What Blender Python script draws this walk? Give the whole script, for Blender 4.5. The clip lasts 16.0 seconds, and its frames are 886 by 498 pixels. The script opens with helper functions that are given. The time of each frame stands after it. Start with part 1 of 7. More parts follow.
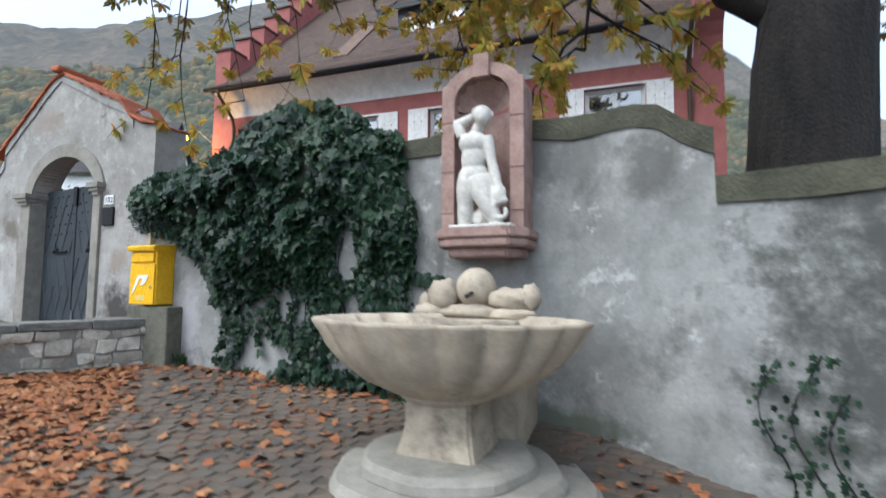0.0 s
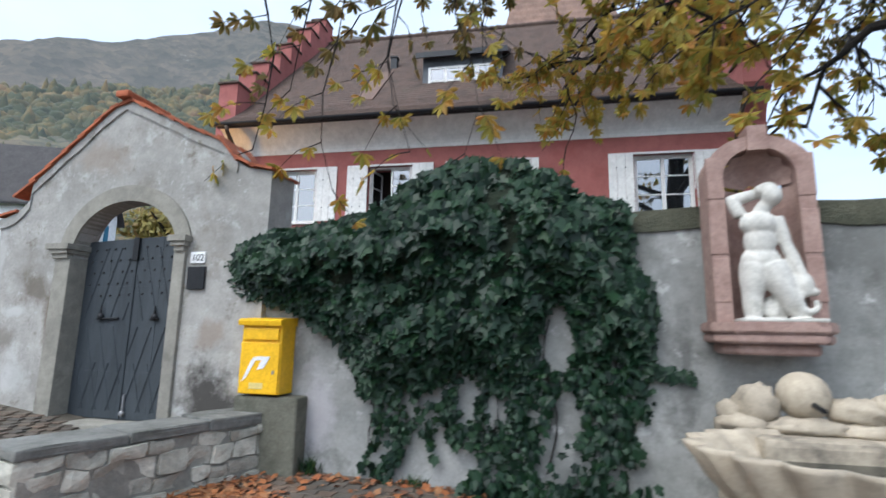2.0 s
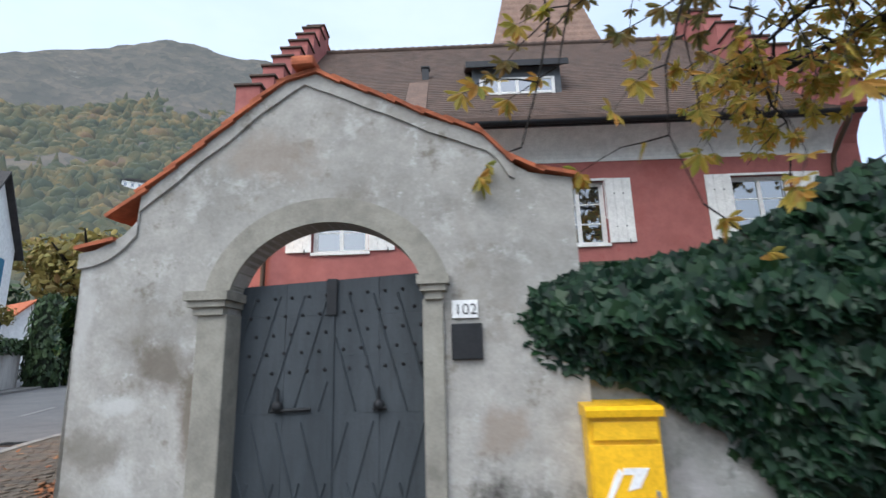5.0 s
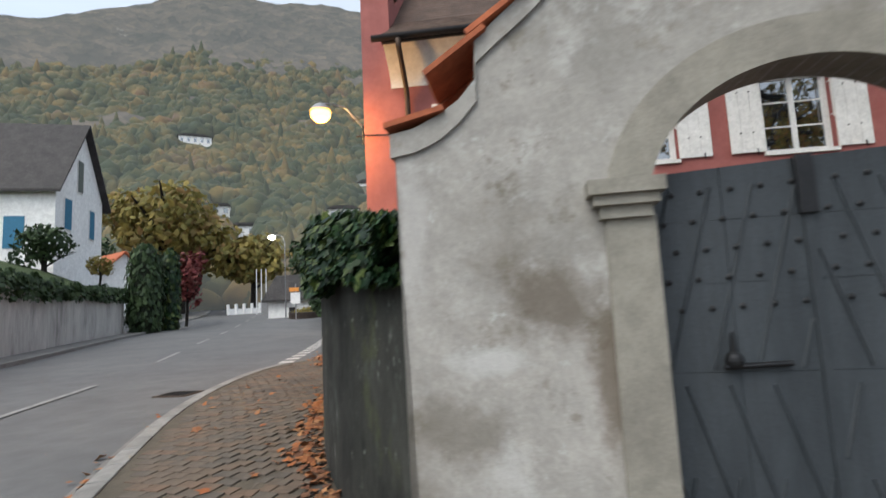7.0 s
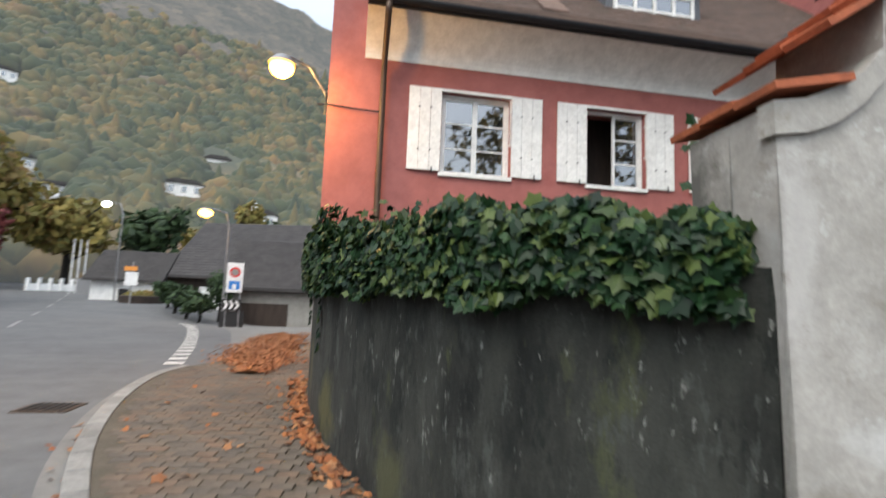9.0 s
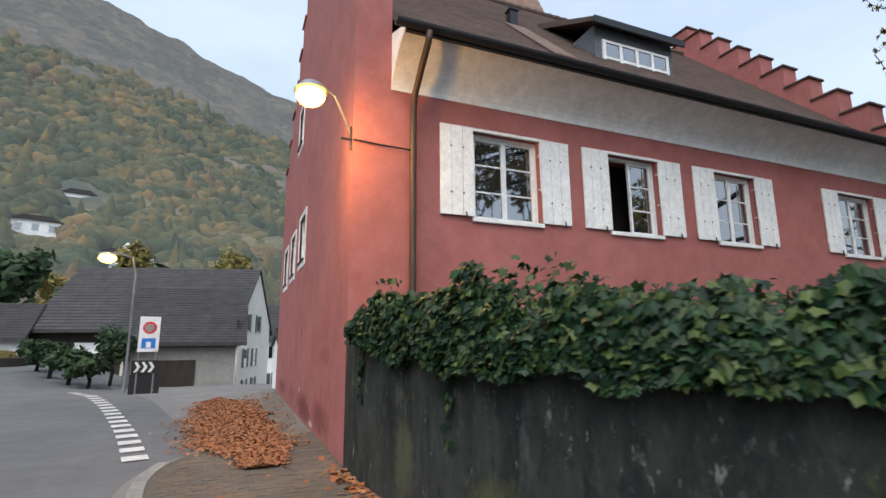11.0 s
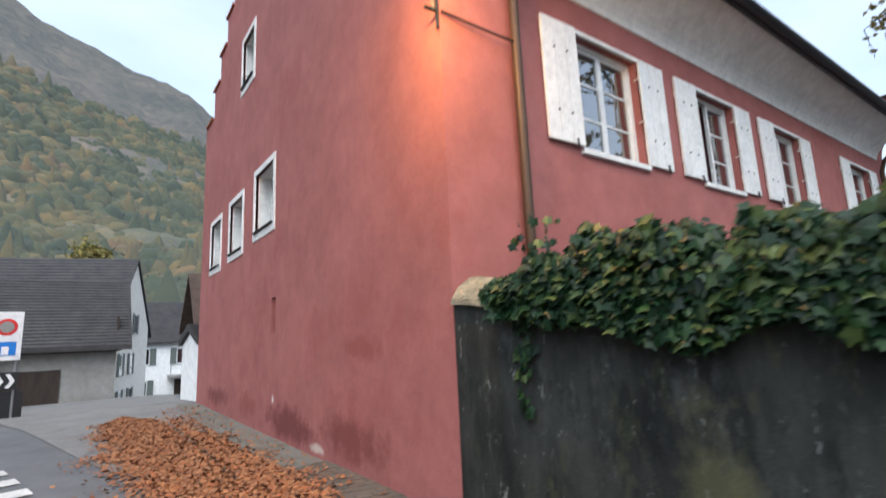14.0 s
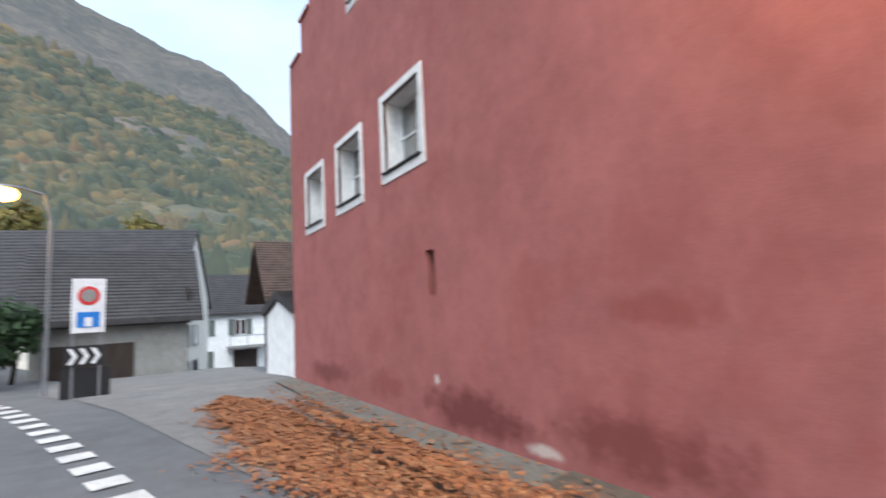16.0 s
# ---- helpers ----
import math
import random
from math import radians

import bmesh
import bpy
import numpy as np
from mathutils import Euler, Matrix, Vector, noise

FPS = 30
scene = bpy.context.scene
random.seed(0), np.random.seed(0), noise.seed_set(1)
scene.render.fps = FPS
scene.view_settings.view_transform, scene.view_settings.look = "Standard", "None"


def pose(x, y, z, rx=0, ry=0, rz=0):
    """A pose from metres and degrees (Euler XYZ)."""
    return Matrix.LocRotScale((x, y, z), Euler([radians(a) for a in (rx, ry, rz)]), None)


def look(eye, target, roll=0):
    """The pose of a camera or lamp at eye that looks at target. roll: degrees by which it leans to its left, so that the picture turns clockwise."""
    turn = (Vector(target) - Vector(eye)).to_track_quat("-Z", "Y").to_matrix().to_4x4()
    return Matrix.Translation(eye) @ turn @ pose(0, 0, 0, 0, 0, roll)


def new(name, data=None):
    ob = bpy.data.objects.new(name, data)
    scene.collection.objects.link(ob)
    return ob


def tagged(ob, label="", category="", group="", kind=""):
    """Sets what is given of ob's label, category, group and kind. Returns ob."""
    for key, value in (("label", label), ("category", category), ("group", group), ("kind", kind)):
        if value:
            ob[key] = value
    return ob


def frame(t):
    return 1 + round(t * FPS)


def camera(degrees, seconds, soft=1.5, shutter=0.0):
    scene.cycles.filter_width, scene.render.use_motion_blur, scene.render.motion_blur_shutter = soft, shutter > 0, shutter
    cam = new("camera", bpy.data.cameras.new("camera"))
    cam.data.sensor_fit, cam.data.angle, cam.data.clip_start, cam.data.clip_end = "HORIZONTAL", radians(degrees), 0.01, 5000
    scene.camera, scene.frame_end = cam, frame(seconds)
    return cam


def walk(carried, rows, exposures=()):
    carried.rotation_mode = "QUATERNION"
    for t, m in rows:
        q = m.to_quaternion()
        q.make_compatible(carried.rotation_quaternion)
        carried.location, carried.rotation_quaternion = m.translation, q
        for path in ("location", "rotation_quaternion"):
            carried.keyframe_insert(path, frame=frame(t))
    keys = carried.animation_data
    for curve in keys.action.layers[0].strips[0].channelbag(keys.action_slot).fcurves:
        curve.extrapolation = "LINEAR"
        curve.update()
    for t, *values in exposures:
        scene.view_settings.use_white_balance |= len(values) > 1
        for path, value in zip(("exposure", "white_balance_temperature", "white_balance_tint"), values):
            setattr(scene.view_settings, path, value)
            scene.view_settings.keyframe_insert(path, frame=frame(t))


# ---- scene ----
cam = camera(82.9, 16.0, shutter=0.5)
PATH = [
    (0, (9.048, -1.791, 0.751), (8.365, 0.083, 0.904), 0.5),
    (0.5, (8.217, -1.989, 0.898), (7.695, -0.084, 1.214), 1.2),
    (1, (7.472, -1.945, 1.02), (7.036, -0.053, 1.5), 3.0),
    (1.5, (6.713, -1.958, 1.106), (6.313, -0.047, 1.538), 2.1),
    (2, (5.97, -1.847, 1.152), (5.591, 0.088, 1.484), 1.1),
    (2.5, (5.136, -1.738, 1.072), (4.8, 0.22, 1.301), 0.6),
    (3, (4.442, -1.515, 1.106), (4.08, 0.449, 1.212), -0.6),
    (3.5, (3.684, -1.302, 1.068), (3.349, 0.669, 1.03), -1.8),
    (4, (2.995, -1.063, 1.238), (2.834, 0.928, 1.333), -2.3),
    (4.2, (2.822, -0.954, 1.409), (2.769, 1.024, 1.702), -1.3),
    (6.3, (0.315, 0.445, 1.657), (0.219, 2.383, 2.143), -3.3),
    (6.5, (0.072, 0.606, 1.664), (-0.096, 2.559, 2.059), -3.6),
    (7, (-0.507, 0.897, 1.627), (-0.753, 2.87, 1.844), -2.9),
    (7.5, (-1.007, 1.213, 1.628), (-1.21, 3.201, 1.709), -1.4),
    (8, (-1.531, 1.349, 1.614), (-1.623, 3.347, 1.61), -1.1),
    (8.5, (-1.993, 1.697, 1.641), (-1.903, 3.695, 1.663), 0.5),
    (9, (-2.543, 1.922, 1.752), (-2.196, 3.88, 1.971), 2.2),
    (9.5, (-2.993, 2.249, 1.827), (-2.446, 4.136, 2.197), 1.9),
    (9.7, (-3.218, 2.378, 1.876), (-2.636, 4.251, 2.266), 1.7),
    (11.8, (-5.108, 4.186, 2.058), (-4.182, 5.914, 2.454), 0.3),
    (12, (-5.202, 4.389, 2.057), (-4.182, 6.035, 2.556), 1.4),
    (12.5, (-5.399, 4.77, 2.099), (-4.192, 6.203, 2.798), 1.0),
    (13, (-5.554, 5.349, 2.127), (-4.338, 6.735, 2.901), -0.6),
    (13.5, (-5.697, 6.06, 2.065), (-4.55, 7.588, 2.654), -1.8),
    (14, (-5.711, 6.834, 1.956), (-4.56, 8.431, 2.307), -2.6),
    (14.5, (-5.856, 7.562, 1.946), (-4.644, 9.137, 2.172), -2.5),
    (15, (-5.991, 8.239, 1.941), (-4.714, 9.767, 2.123), -2.8),
    (15.5, (-6.157, 9.011, 1.97), (-4.897, 10.552, 2.162), -2.7),
    (16, (-6.385, 9.75, 1.963), (-5.339, 11.437, 2.207), -3.1),
]
walk(cam, [(t, look(*r)) for t, *r in PATH], exposures=[(0, 1.7, 5550, 3), (1, 1.5, 5550, 3), (2, 1.6, 5550, 3), (3, 1.95, 5550, 3), (4, 1.85, 5550, 3), (6.5, 1.08, 6000, 3), (7.5, 1.7, 6150, 3), (8.5, 1.92, 6150, 3), (9.5, 1.28, 6000, 3), (12, 1.3, 5750, 3), (12.5, 0.5, 5750, 3), (13, 0.42, 5750, 3), (13.5, 0.52, 5750, 3), (14, 1.5, 5600, 3), (14.5, 1.7, 5550, 3), (16, 1.6, 5550, 3)])

# ---------------------------------------------------------------- world, sun, exposure
world = bpy.data.worlds.new("world")
scene.world = world
world.use_nodes = True
wn = world.node_tree.nodes
sky = wn.new("ShaderNodeTexSky")
sky.sky_type, sky.sun_disc = "NISHITA", False
sky.sun_elevation, sky.sun_rotation = radians(56), radians(215)
sky.air_density, sky.dust_density, sky.ozone_density = 0.8, 6.0, 0.4
wn["Background"].inputs["Strength"].default_value = 0.15
# thin, uneven cloud over the whole sky
cloud_at = wn.new("ShaderNodeTexCoord")
cloud_map = wn.new("ShaderNodeMapping")
cloud_map.inputs["Scale"].default_value = (1.0, 1.0, 2.4)
world.node_tree.links.new(cloud_at.outputs["Generated"], cloud_map.inputs["Vector"])
cloud = wn.new("ShaderNodeTexNoise")
cloud.inputs["Scale"].default_value, cloud.inputs["Detail"].default_value, cloud.inputs["Roughness"].default_value = 2.2, 6, 0.55
world.node_tree.links.new(cloud_map.outputs["Vector"], cloud.inputs["Vector"])
cover = wn.new("ShaderNodeMapRange")
cover.inputs["From Min"].default_value, cover.inputs["From Max"].default_value = 0.24, 0.78
cover.inputs["To Min"].default_value, cover.inputs["To Max"].default_value = 0.40, 0.85
world.node_tree.links.new(cloud.outputs["Fac"], cover.inputs["Value"])
veil = wn.new("ShaderNodeMix")
veil.data_type = "RGBA"
veil.inputs[7].default_value = (2.75, 2.75, 2.85, 1)
world.node_tree.links.new(cover.outputs["Result"], veil.inputs[0])
world.node_tree.links.new(sky.outputs["Color"], veil.inputs[6])
world.node_tree.links.new(veil.outputs[2], wn["Background"].inputs["Color"])
sun = new("sun", bpy.data.lights.new("sun", "SUN"))
sun.data.energy, sun.data.angle, sun.data.color = 0.5, radians(60), (1.0, 0.97, 0.94)
sun.matrix_world = look((-9.6, -13.7, 24.9), (0, 0, 0))


# ---------------------------------------------------------------- materials
def shader(name, rough=0.85, metal=0.0):
    m = bpy.data.materials.new(name)
    m.use_nodes = True
    b = m.node_tree.nodes["Principled BSDF"]
    b.inputs["Roughness"].default_value = rough
    b.inputs["Specular IOR Level"].default_value = 0.35
    b.inputs["Metallic"].default_value = metal
    return m, m.node_tree.nodes, m.node_tree.links, b


def noise_node(n, l, scale, detail=5, rough=0.6, coords="Object", squash=(1, 1, 1)):
    tc = n.new("ShaderNodeTexCoord")
    mp = n.new("ShaderNodeMapping")
    mp.inputs["Scale"].default_value = squash
    l.new(tc.outputs[coords], mp.inputs["Vector"])
    t = n.new("ShaderNodeTexNoise")
    t.inputs["Scale"].default_value, t.inputs["Detail"].default_value, t.inputs["Roughness"].default_value = scale, detail, rough
    l.new(mp.outputs["Vector"], t.inputs["Vector"])
    return t


def ramp(n, l, source, stops):
    r = n.new("ShaderNodeValToRGB")
    e = r.color_ramp.elements
    while len(e) < len(stops):
        e.new(0.5)
    for el, (pos, col) in zip(e, stops):
        el.position, el.color = pos, (*col, 1)
    l.new(source, r.inputs["Fac"])
    return r


def mixed(n, l, fac, a, b, mode="MIX"):
    x = n.new("ShaderNodeMix")
    x.data_type, x.blend_type = "RGBA", mode
    for s, v in ((x.inputs[0], fac), (x.inputs[6], a), (x.inputs[7], b)):
        if isinstance(v, (int, float)):
            s.default_value = v
        elif isinstance(v, tuple):
            s.default_value = (*v, 1)
        else:
            l.new(v, s)
    return x.outputs[2]


def bumped(n, l, b, height, strength=0.4, distance=0.02):
    k = n.new("ShaderNodeBump")
    k.inputs["Strength"].default_value, k.inputs["Distance"].default_value = strength, distance
    l.new(height, k.inputs["Height"])
    l.new(k.outputs["Normal"], b.inputs["Normal"])


def patches(n, l, col, spots):
    """Lay ragged stains and patches of their own shape over a colour. spots: (centre, radii, colour, strength)."""
    for centre, radii, tint, power in spots:
        tc = n.new("ShaderNodeTexCoord")
        mp = n.new("ShaderNodeMapping")
        mp.inputs["Location"].default_value = [-c / r for c, r in zip(centre, radii)]
        mp.inputs["Scale"].default_value = [1 / r for r in radii]
        l.new(tc.outputs["Object"], mp.inputs["Vector"])
        ln = n.new("ShaderNodeVectorMath")
        ln.operation = "LENGTH"
        l.new(mp.outputs["Vector"], ln.inputs[0])
        rag = noise_node(n, l, 3.5, 7, 0.7)
        ad = n.new("ShaderNodeMath")
        ad.operation = "MULTIPLY_ADD"
        l.new(rag.outputs["Fac"], ad.inputs[0])
        ad.inputs[1].default_value = 1.7
        l.new(ln.outputs["Value"], ad.inputs[2])
        f = ramp(n, l, ad.outputs[0], [(0.0, (power,) * 3), (1.0, (0, 0, 0))])
        f.color_ramp.elements[0].position, f.color_ramp.elements[1].position = 0.0, 1.0
        sc = n.new("ShaderNodeMapRange")
        l.new(ad.outputs[0], sc.inputs["Value"])
        sc.inputs["From Min"].default_value, sc.inputs["From Max"].default_value = 1.18, 1.62
        l.new(sc.outputs["Result"], f.inputs["Fac"])
        col = mixed(n, l, f.outputs["Color"], col, tint)
    return col


def grainy(name, light, dark, scale=3.0, fine=40.0, rough=0.9, bump=0.4, distance=0.01, stain=None, stain_scale=0.8, stain_at=(0.52, 0.66), squash=(1, 1, 1), vary=0.0, metal=0.0, spots=(), flakes=()):
    """Two colours on a broad noise, a fine grain, an optional third stain colour and relief."""
    m, n, l, b = shader(name, rough, metal)
    big = noise_node(n, l, scale, 6, 0.65, squash=squash)
    small = noise_node(n, l, fine, 4, 0.6)
    col = ramp(n, l, big.outputs["Fac"], [(0.33, dark), (0.68, light)]).outputs["Color"]
    g = ramp(n, l, small.outputs["Fac"], [(0.3, (0.86, 0.86, 0.86)), (0.7, (1.07, 1.07, 1.07))]).outputs["Color"]
    col = mixed(n, l, 0.8, col, g, "MULTIPLY")
    middle = noise_node(n, l, scale * 4.5, 5, 0.7, squash=squash)
    col = mixed(n, l, 0.75, col, ramp(n, l, middle.outputs["Fac"], [(0.32, (0.78, 0.78, 0.78)), (0.66, (1.10, 1.10, 1.10))]).outputs["Color"], "MULTIPLY")
    if stain:
        s = noise_node(n, l, stain_scale, 8, 0.7, squash=squash)
        f = ramp(n, l, s.outputs["Fac"], [(stain_at[0], (0, 0, 0)), (stain_at[1], (1, 1, 1))])
        col = mixed(n, l, f.outputs["Color"], col, stain)
    for tint, size, lo, hi in flakes:
        k = noise_node(n, l, size, 9, 0.72, squash=squash)
        f = ramp(n, l, k.outputs["Fac"], [(lo, (0, 0, 0)), (hi, (0.85, 0.85, 0.85))])
        col = mixed(n, l, f.outputs["Color"], col, tint)
    col = patches(n, l, col, spots)
    if vary:
        oi = n.new("ShaderNodeObjectInfo")
        v = ramp(n, l, oi.outputs["Random"], [(0, (1 - vary,) * 3), (1, (1 + vary,) * 3)])
        col = mixed(n, l, 1.0, col, v.outputs["Color"], "MULTIPLY")
    l.new(col, b.inputs["Base Color"])
    if bump:
        bumped(n, l, b, small.outputs["Fac"], bump, distance)
    return m


def leafy(name, colours, rough=0.55, through_light=0.25):
    """Leaf surface whose colour varies from leaf to leaf."""
    m, n, l, b = shader(name, rough)
    g = n.new("ShaderNodeNewGeometry")
    steps = [(i / max(1, len(colours) - 1), c) for i, c in enumerate(colours)]
    col = ramp(n, l, g.outputs["Random Per Island"], steps).outputs["Color"]
    s = noise_node(n, l, 30, 3)
    col = mixed(n, l, 0.5, col, ramp(n, l, s.outputs["Fac"], [(0.3, (0.6, 0.6, 0.6)), (0.7, (1.2, 1.2, 1.2))]).outputs["Color"], "MULTIPLY")
    l.new(col, b.inputs["Base Color"])
    if through_light:
        t = n.new("ShaderNodeBsdfTranslucent")
        l.new(col, t.inputs["Color"])
        x = n.new("ShaderNodeMixShader")
        x.inputs[0].default_value = through_light
        l.new(b.outputs[0], x.inputs[1])
        l.new(t.outputs[0], x.inputs[2])
        l.new(x.outputs[0], n["Material Output"].inputs["Surface"])
    return m


def glowing(name, colour, strength):
    m, n, l, b = shader(name, 0.5)
    b.inputs["Base Color"].default_value = (*colour, 1)
    b.inputs["Emission Color"].default_value = (*colour, 1)
    b.inputs["Emission Strength"].default_value = strength
    return m


def plain(name, colour, rough=0.6, metal=0.0, fine=60.0):
    return grainy(name, colour, tuple(c * 0.82 for c in colour), 6.0, fine, rough, 0.15, 0.003, metal=metal)


RED = grainy("red_lime_render", (0.36, 0.132, 0.120), (0.305, 0.107, 0.096), 0.6, 60, 0.92, 0.3, 0.006, (0.26, 0.074, 0.064), 0.5, (0.55, 0.75), flakes=[((0.29, 0.085, 0.074), 3.0, 0.60, 0.72)], spots=[
    ((-3.1, 12.4, 0.85), (0.4, 1.3, 0.38), (0.16, 0.042, 0.036), 0.8), ((-3.1, 14.6, 0.8), (0.4, 1.6, 0.40), (0.13, 0.032, 0.028), 0.85), ((-3.1, 16.8, 0.9), (0.4, 0.9, 0.40), (0.22, 0.06, 0.05), 0.7),
    ((-3.1, 12.0, 1.9), (0.4, 0.7, 0.22), (0.22, 0.055, 0.045), 0.6), ((-3.1, 19.5, 0.9), (0.4, 1.6, 0.3), (0.13, 0.035, 0.03), 0.7), ((-3.1, 15.3, 1.12), (0.4, 0.10, 0.13), (0.62, 0.58, 0.52), 0.9), ((-3.1, 13.4, 0.62), (0.4, 0.35, 0.10), (0.55, 0.48, 0.42), 0.8)])
PLASTER = grainy("old_grey_plaster", (0.41, 0.395, 0.37), (0.27, 0.26, 0.24), 1.1, 35, 0.95, 0.28, 0.010, (0.19, 0.172, 0.148), 0.8, (0.52, 0.72), flakes=[((0.45, 0.445, 0.43), 2.4, 0.55, 0.66), ((0.21, 0.195, 0.165), 3.2, 0.585, 0.66), ((0.44, 0.44, 0.43), 5.5, 0.61, 0.67), ((0.16, 0.145, 0.118), 1.9, 0.61, 0.68)], spots=[
    ((-0.30, 3.4, 1.62), (0.42, 0.6, 0.30), (0.115, 0.094, 0.070), 0.72), ((-0.02, 3.4, 1.25), (0.20, 0.6, 0.60), (0.13, 0.105, 0.078), 0.8), ((-0.80, 3.4, 1.0), (0.35, 0.6, 0.28), (0.14, 0.125, 0.10), 0.6),
    # the entry at y 3.95 darkens the back of the gate's end face
    ((-0.62, 3.4, 1.33), (0.30, 0.6, 0.12), (0.47, 0.47, 0.46), 0.75), ((-0.5, 3.4, 0.55), (0.42, 0.6, 0.32), (0.46, 0.46, 0.45), 0.6), ((-0.98, 3.4, 2.0), (0.12, 0.6, 0.7), (0.46, 0.45, 0.44), 0.5), ((2.3, 3.4, 1.1), (0.35, 0.6, 0.25), (0.24, 0.19, 0.15), 0.6), ((0.5, 3.4, 3.3), (0.7, 0.6, 0.35), (0.26, 0.21, 0.17), 0.5), ((-1.08, 3.95, 2.1), (0.16, 0.42, 1.1), (0.085, 0.085, 0.078), 0.9), ((2.42, 3.30, 0.30), (0.66, 0.6, 0.72), (0.050, 0.046, 0.041), 0.95)])
WALLPLASTER = grainy("weathered_wall_plaster", (0.345, 0.345, 0.332), (0.185, 0.188, 0.180), 0.9, 30, 0.95, 0.35, 0.010, (0.095, 0.096, 0.088), 1.3, (0.53, 0.70), flakes=[((0.43, 0.43, 0.42), 2.8, 0.58, 0.66), ((0.12, 0.122, 0.114), 2.0, 0.60, 0.70)], spots=[
    # first and last entries: large dark patches on the far end and side wall
    ((11.4, 1.5, 0.8), (2.1, 2.4, 3.2), (0.075, 0.075, 0.066), 0.92), ((8.2, 3.0, 2.0), (0.5, 0.6, 0.45), (0.11, 0.11, 0.10), 0.8), ((9.3, 2.6, 1.75), (0.45, 0.7, 0.5), (0.10, 0.10, 0.092), 0.8), ((8.7, 2.9, 0.2), (0.9, 0.7, 0.4), (0.13, 0.13, 0.12), 0.7),
    ((6.85, 3.0, 1.9), (0.35, 0.6, 0.55), (0.12, 0.12, 0.11), 0.75), ((7.25, 3.0, 0.9), (0.12, 0.6, 0.8), (0.10, 0.10, 0.095), 0.8), ((8.8, 3.0, 1.95), (0.9, 0.6, 0.35), (0.13, 0.132, 0.125), 0.75), ((9.6, 3.0, 0.9), (0.4, 0.6, 1.1), (0.13, 0.135, 0.132), 0.6), ((9.9, 2.9, 0.6), (0.6, 0.6, 1.2), (0.10, 0.105, 0.105), 0.6), ((8.6, 3.0, -0.45), (1.4, 0.6, 0.20), (0.085, 0.10, 0.07), 0.8), ((3.6, 3.3, 0.3), (0.35, 0.6, 0.7), (0.42, 0.40, 0.42), 0.6), ((11.0, 2.3, 0.5), (1.5, 1.9, 4.5), (0.070, 0.072, 0.066), 0.95)])
MOSS = grainy("mossy_coping", (0.10, 0.10, 0.07), (0.05, 0.052, 0.036), 3, 40, 0.98, 0.9, 0.02)
DARKWALL = grainy("dark_mossy_concrete", (0.046, 0.048, 0.042), (0.007, 0.008, 0.0075), 2.6, 50, 0.95, 0.5, 0.008, (0.075, 0.080, 0.074), 2.0, (0.58, 0.74), squash=(1, 1, 0.4), flakes=[((0.20, 0.205, 0.19), 7.5, 0.615, 0.68), ((0.058, 0.066, 0.028), 2.4, 0.58, 0.69), ((0.008, 0.010, 0.009), 3.5, 0.55, 0.62), ((0.17, 0.175, 0.165), 16.0, 0.64, 0.67), ((0.050, 0.055, 0.050), 9.0, 0.58, 0.64)], spots=[
    ((-2.7, 6.9, 0.75), (0.5, 0.5, 0.5), (0.10, 0.095, 0.035), 0.6), ((-2.2, 5.4, 0.6), (0.5, 0.35, 0.4), (0.075, 0.078, 0.035), 0.6), ((-3.0, 8.3, 1.0), (0.5, 0.3, 0.8), (0.10, 0.095, 0.045), 0.5)])
STONE = grainy("grey_dressed_stone", (0.30, 0.285, 0.245), (0.215, 0.203, 0.175), 2.0, 60, 0.9, 0.35, 0.006, (0.12, 0.112, 0.095), 1.5, (0.56, 0.74))
WARMSTONE = grainy("warm_sandstone", (0.46, 0.395, 0.30), (0.31, 0.265, 0.205), 2.6, 50, 0.9, 0.4, 0.008, (0.105, 0.09, 0.072), 1.8, (0.55, 0.72))
PINKSTONE = grainy("pink_niche_stone", (0.38, 0.265, 0.225), (0.25, 0.160, 0.135), 6.0, 60, 0.9, 0.5, 0.008, (0.12, 0.075, 0.065), 4.0, (0.60, 0.70))
MARBLE = grainy("white_weathered_stone", (0.62, 0.60, 0.55), (0.48, 0.46, 0.42), 5.0, 80, 0.8, 0.2, 0.004, (0.28, 0.265, 0.225), 4.0, (0.56, 0.75))
RUBBLE = grainy("rubble_stone", (0.52, 0.50, 0.43), (0.31, 0.30, 0.255), 4.0, 40, 0.93, 0.7, 0.014, (0.15, 0.15, 0.125), 3.0, (0.56, 0.72), vary=0.22)
SLAB = grainy("weathered_slab", (0.21, 0.21, 0.195), (0.12, 0.12, 0.11), 3.0, 50, 0.95, 0.6, 0.010, (0.07, 0.072, 0.06), 2.2, (0.54, 0.70))
MORTAR = grainy("lime_mortar", (0.30, 0.29, 0.255), (0.18, 0.175, 0.155), 4, 50, 0.97, 0.7, 0.01)
WHITE = grainy("white_paint", (0.80, 0.79, 0.77), (0.70, 0.69, 0.67), 3.0, 40, 0.6, 0.15, 0.003, (0.56, 0.54, 0.50), 5.0, (0.64, 0.78))
COVE = grainy("white_lime_cove", (0.80, 0.79, 0.77), (0.72, 0.71, 0.69), 1.2, 40, 0.9, 0.2, 0.005)
ROOF = grainy("brown_roof_tile", (0.115, 0.075, 0.058), (0.060, 0.042, 0.034), 2.2, 14, 0.85, 0.8, 0.02, (0.055, 0.050, 0.035), 1.1, (0.58, 0.74))
TOWERROOF = grainy("tower_roof_tile", (0.26, 0.165, 0.125), (0.17, 0.11, 0.085), 1.6, 10, 0.85, 0.8, 0.02)
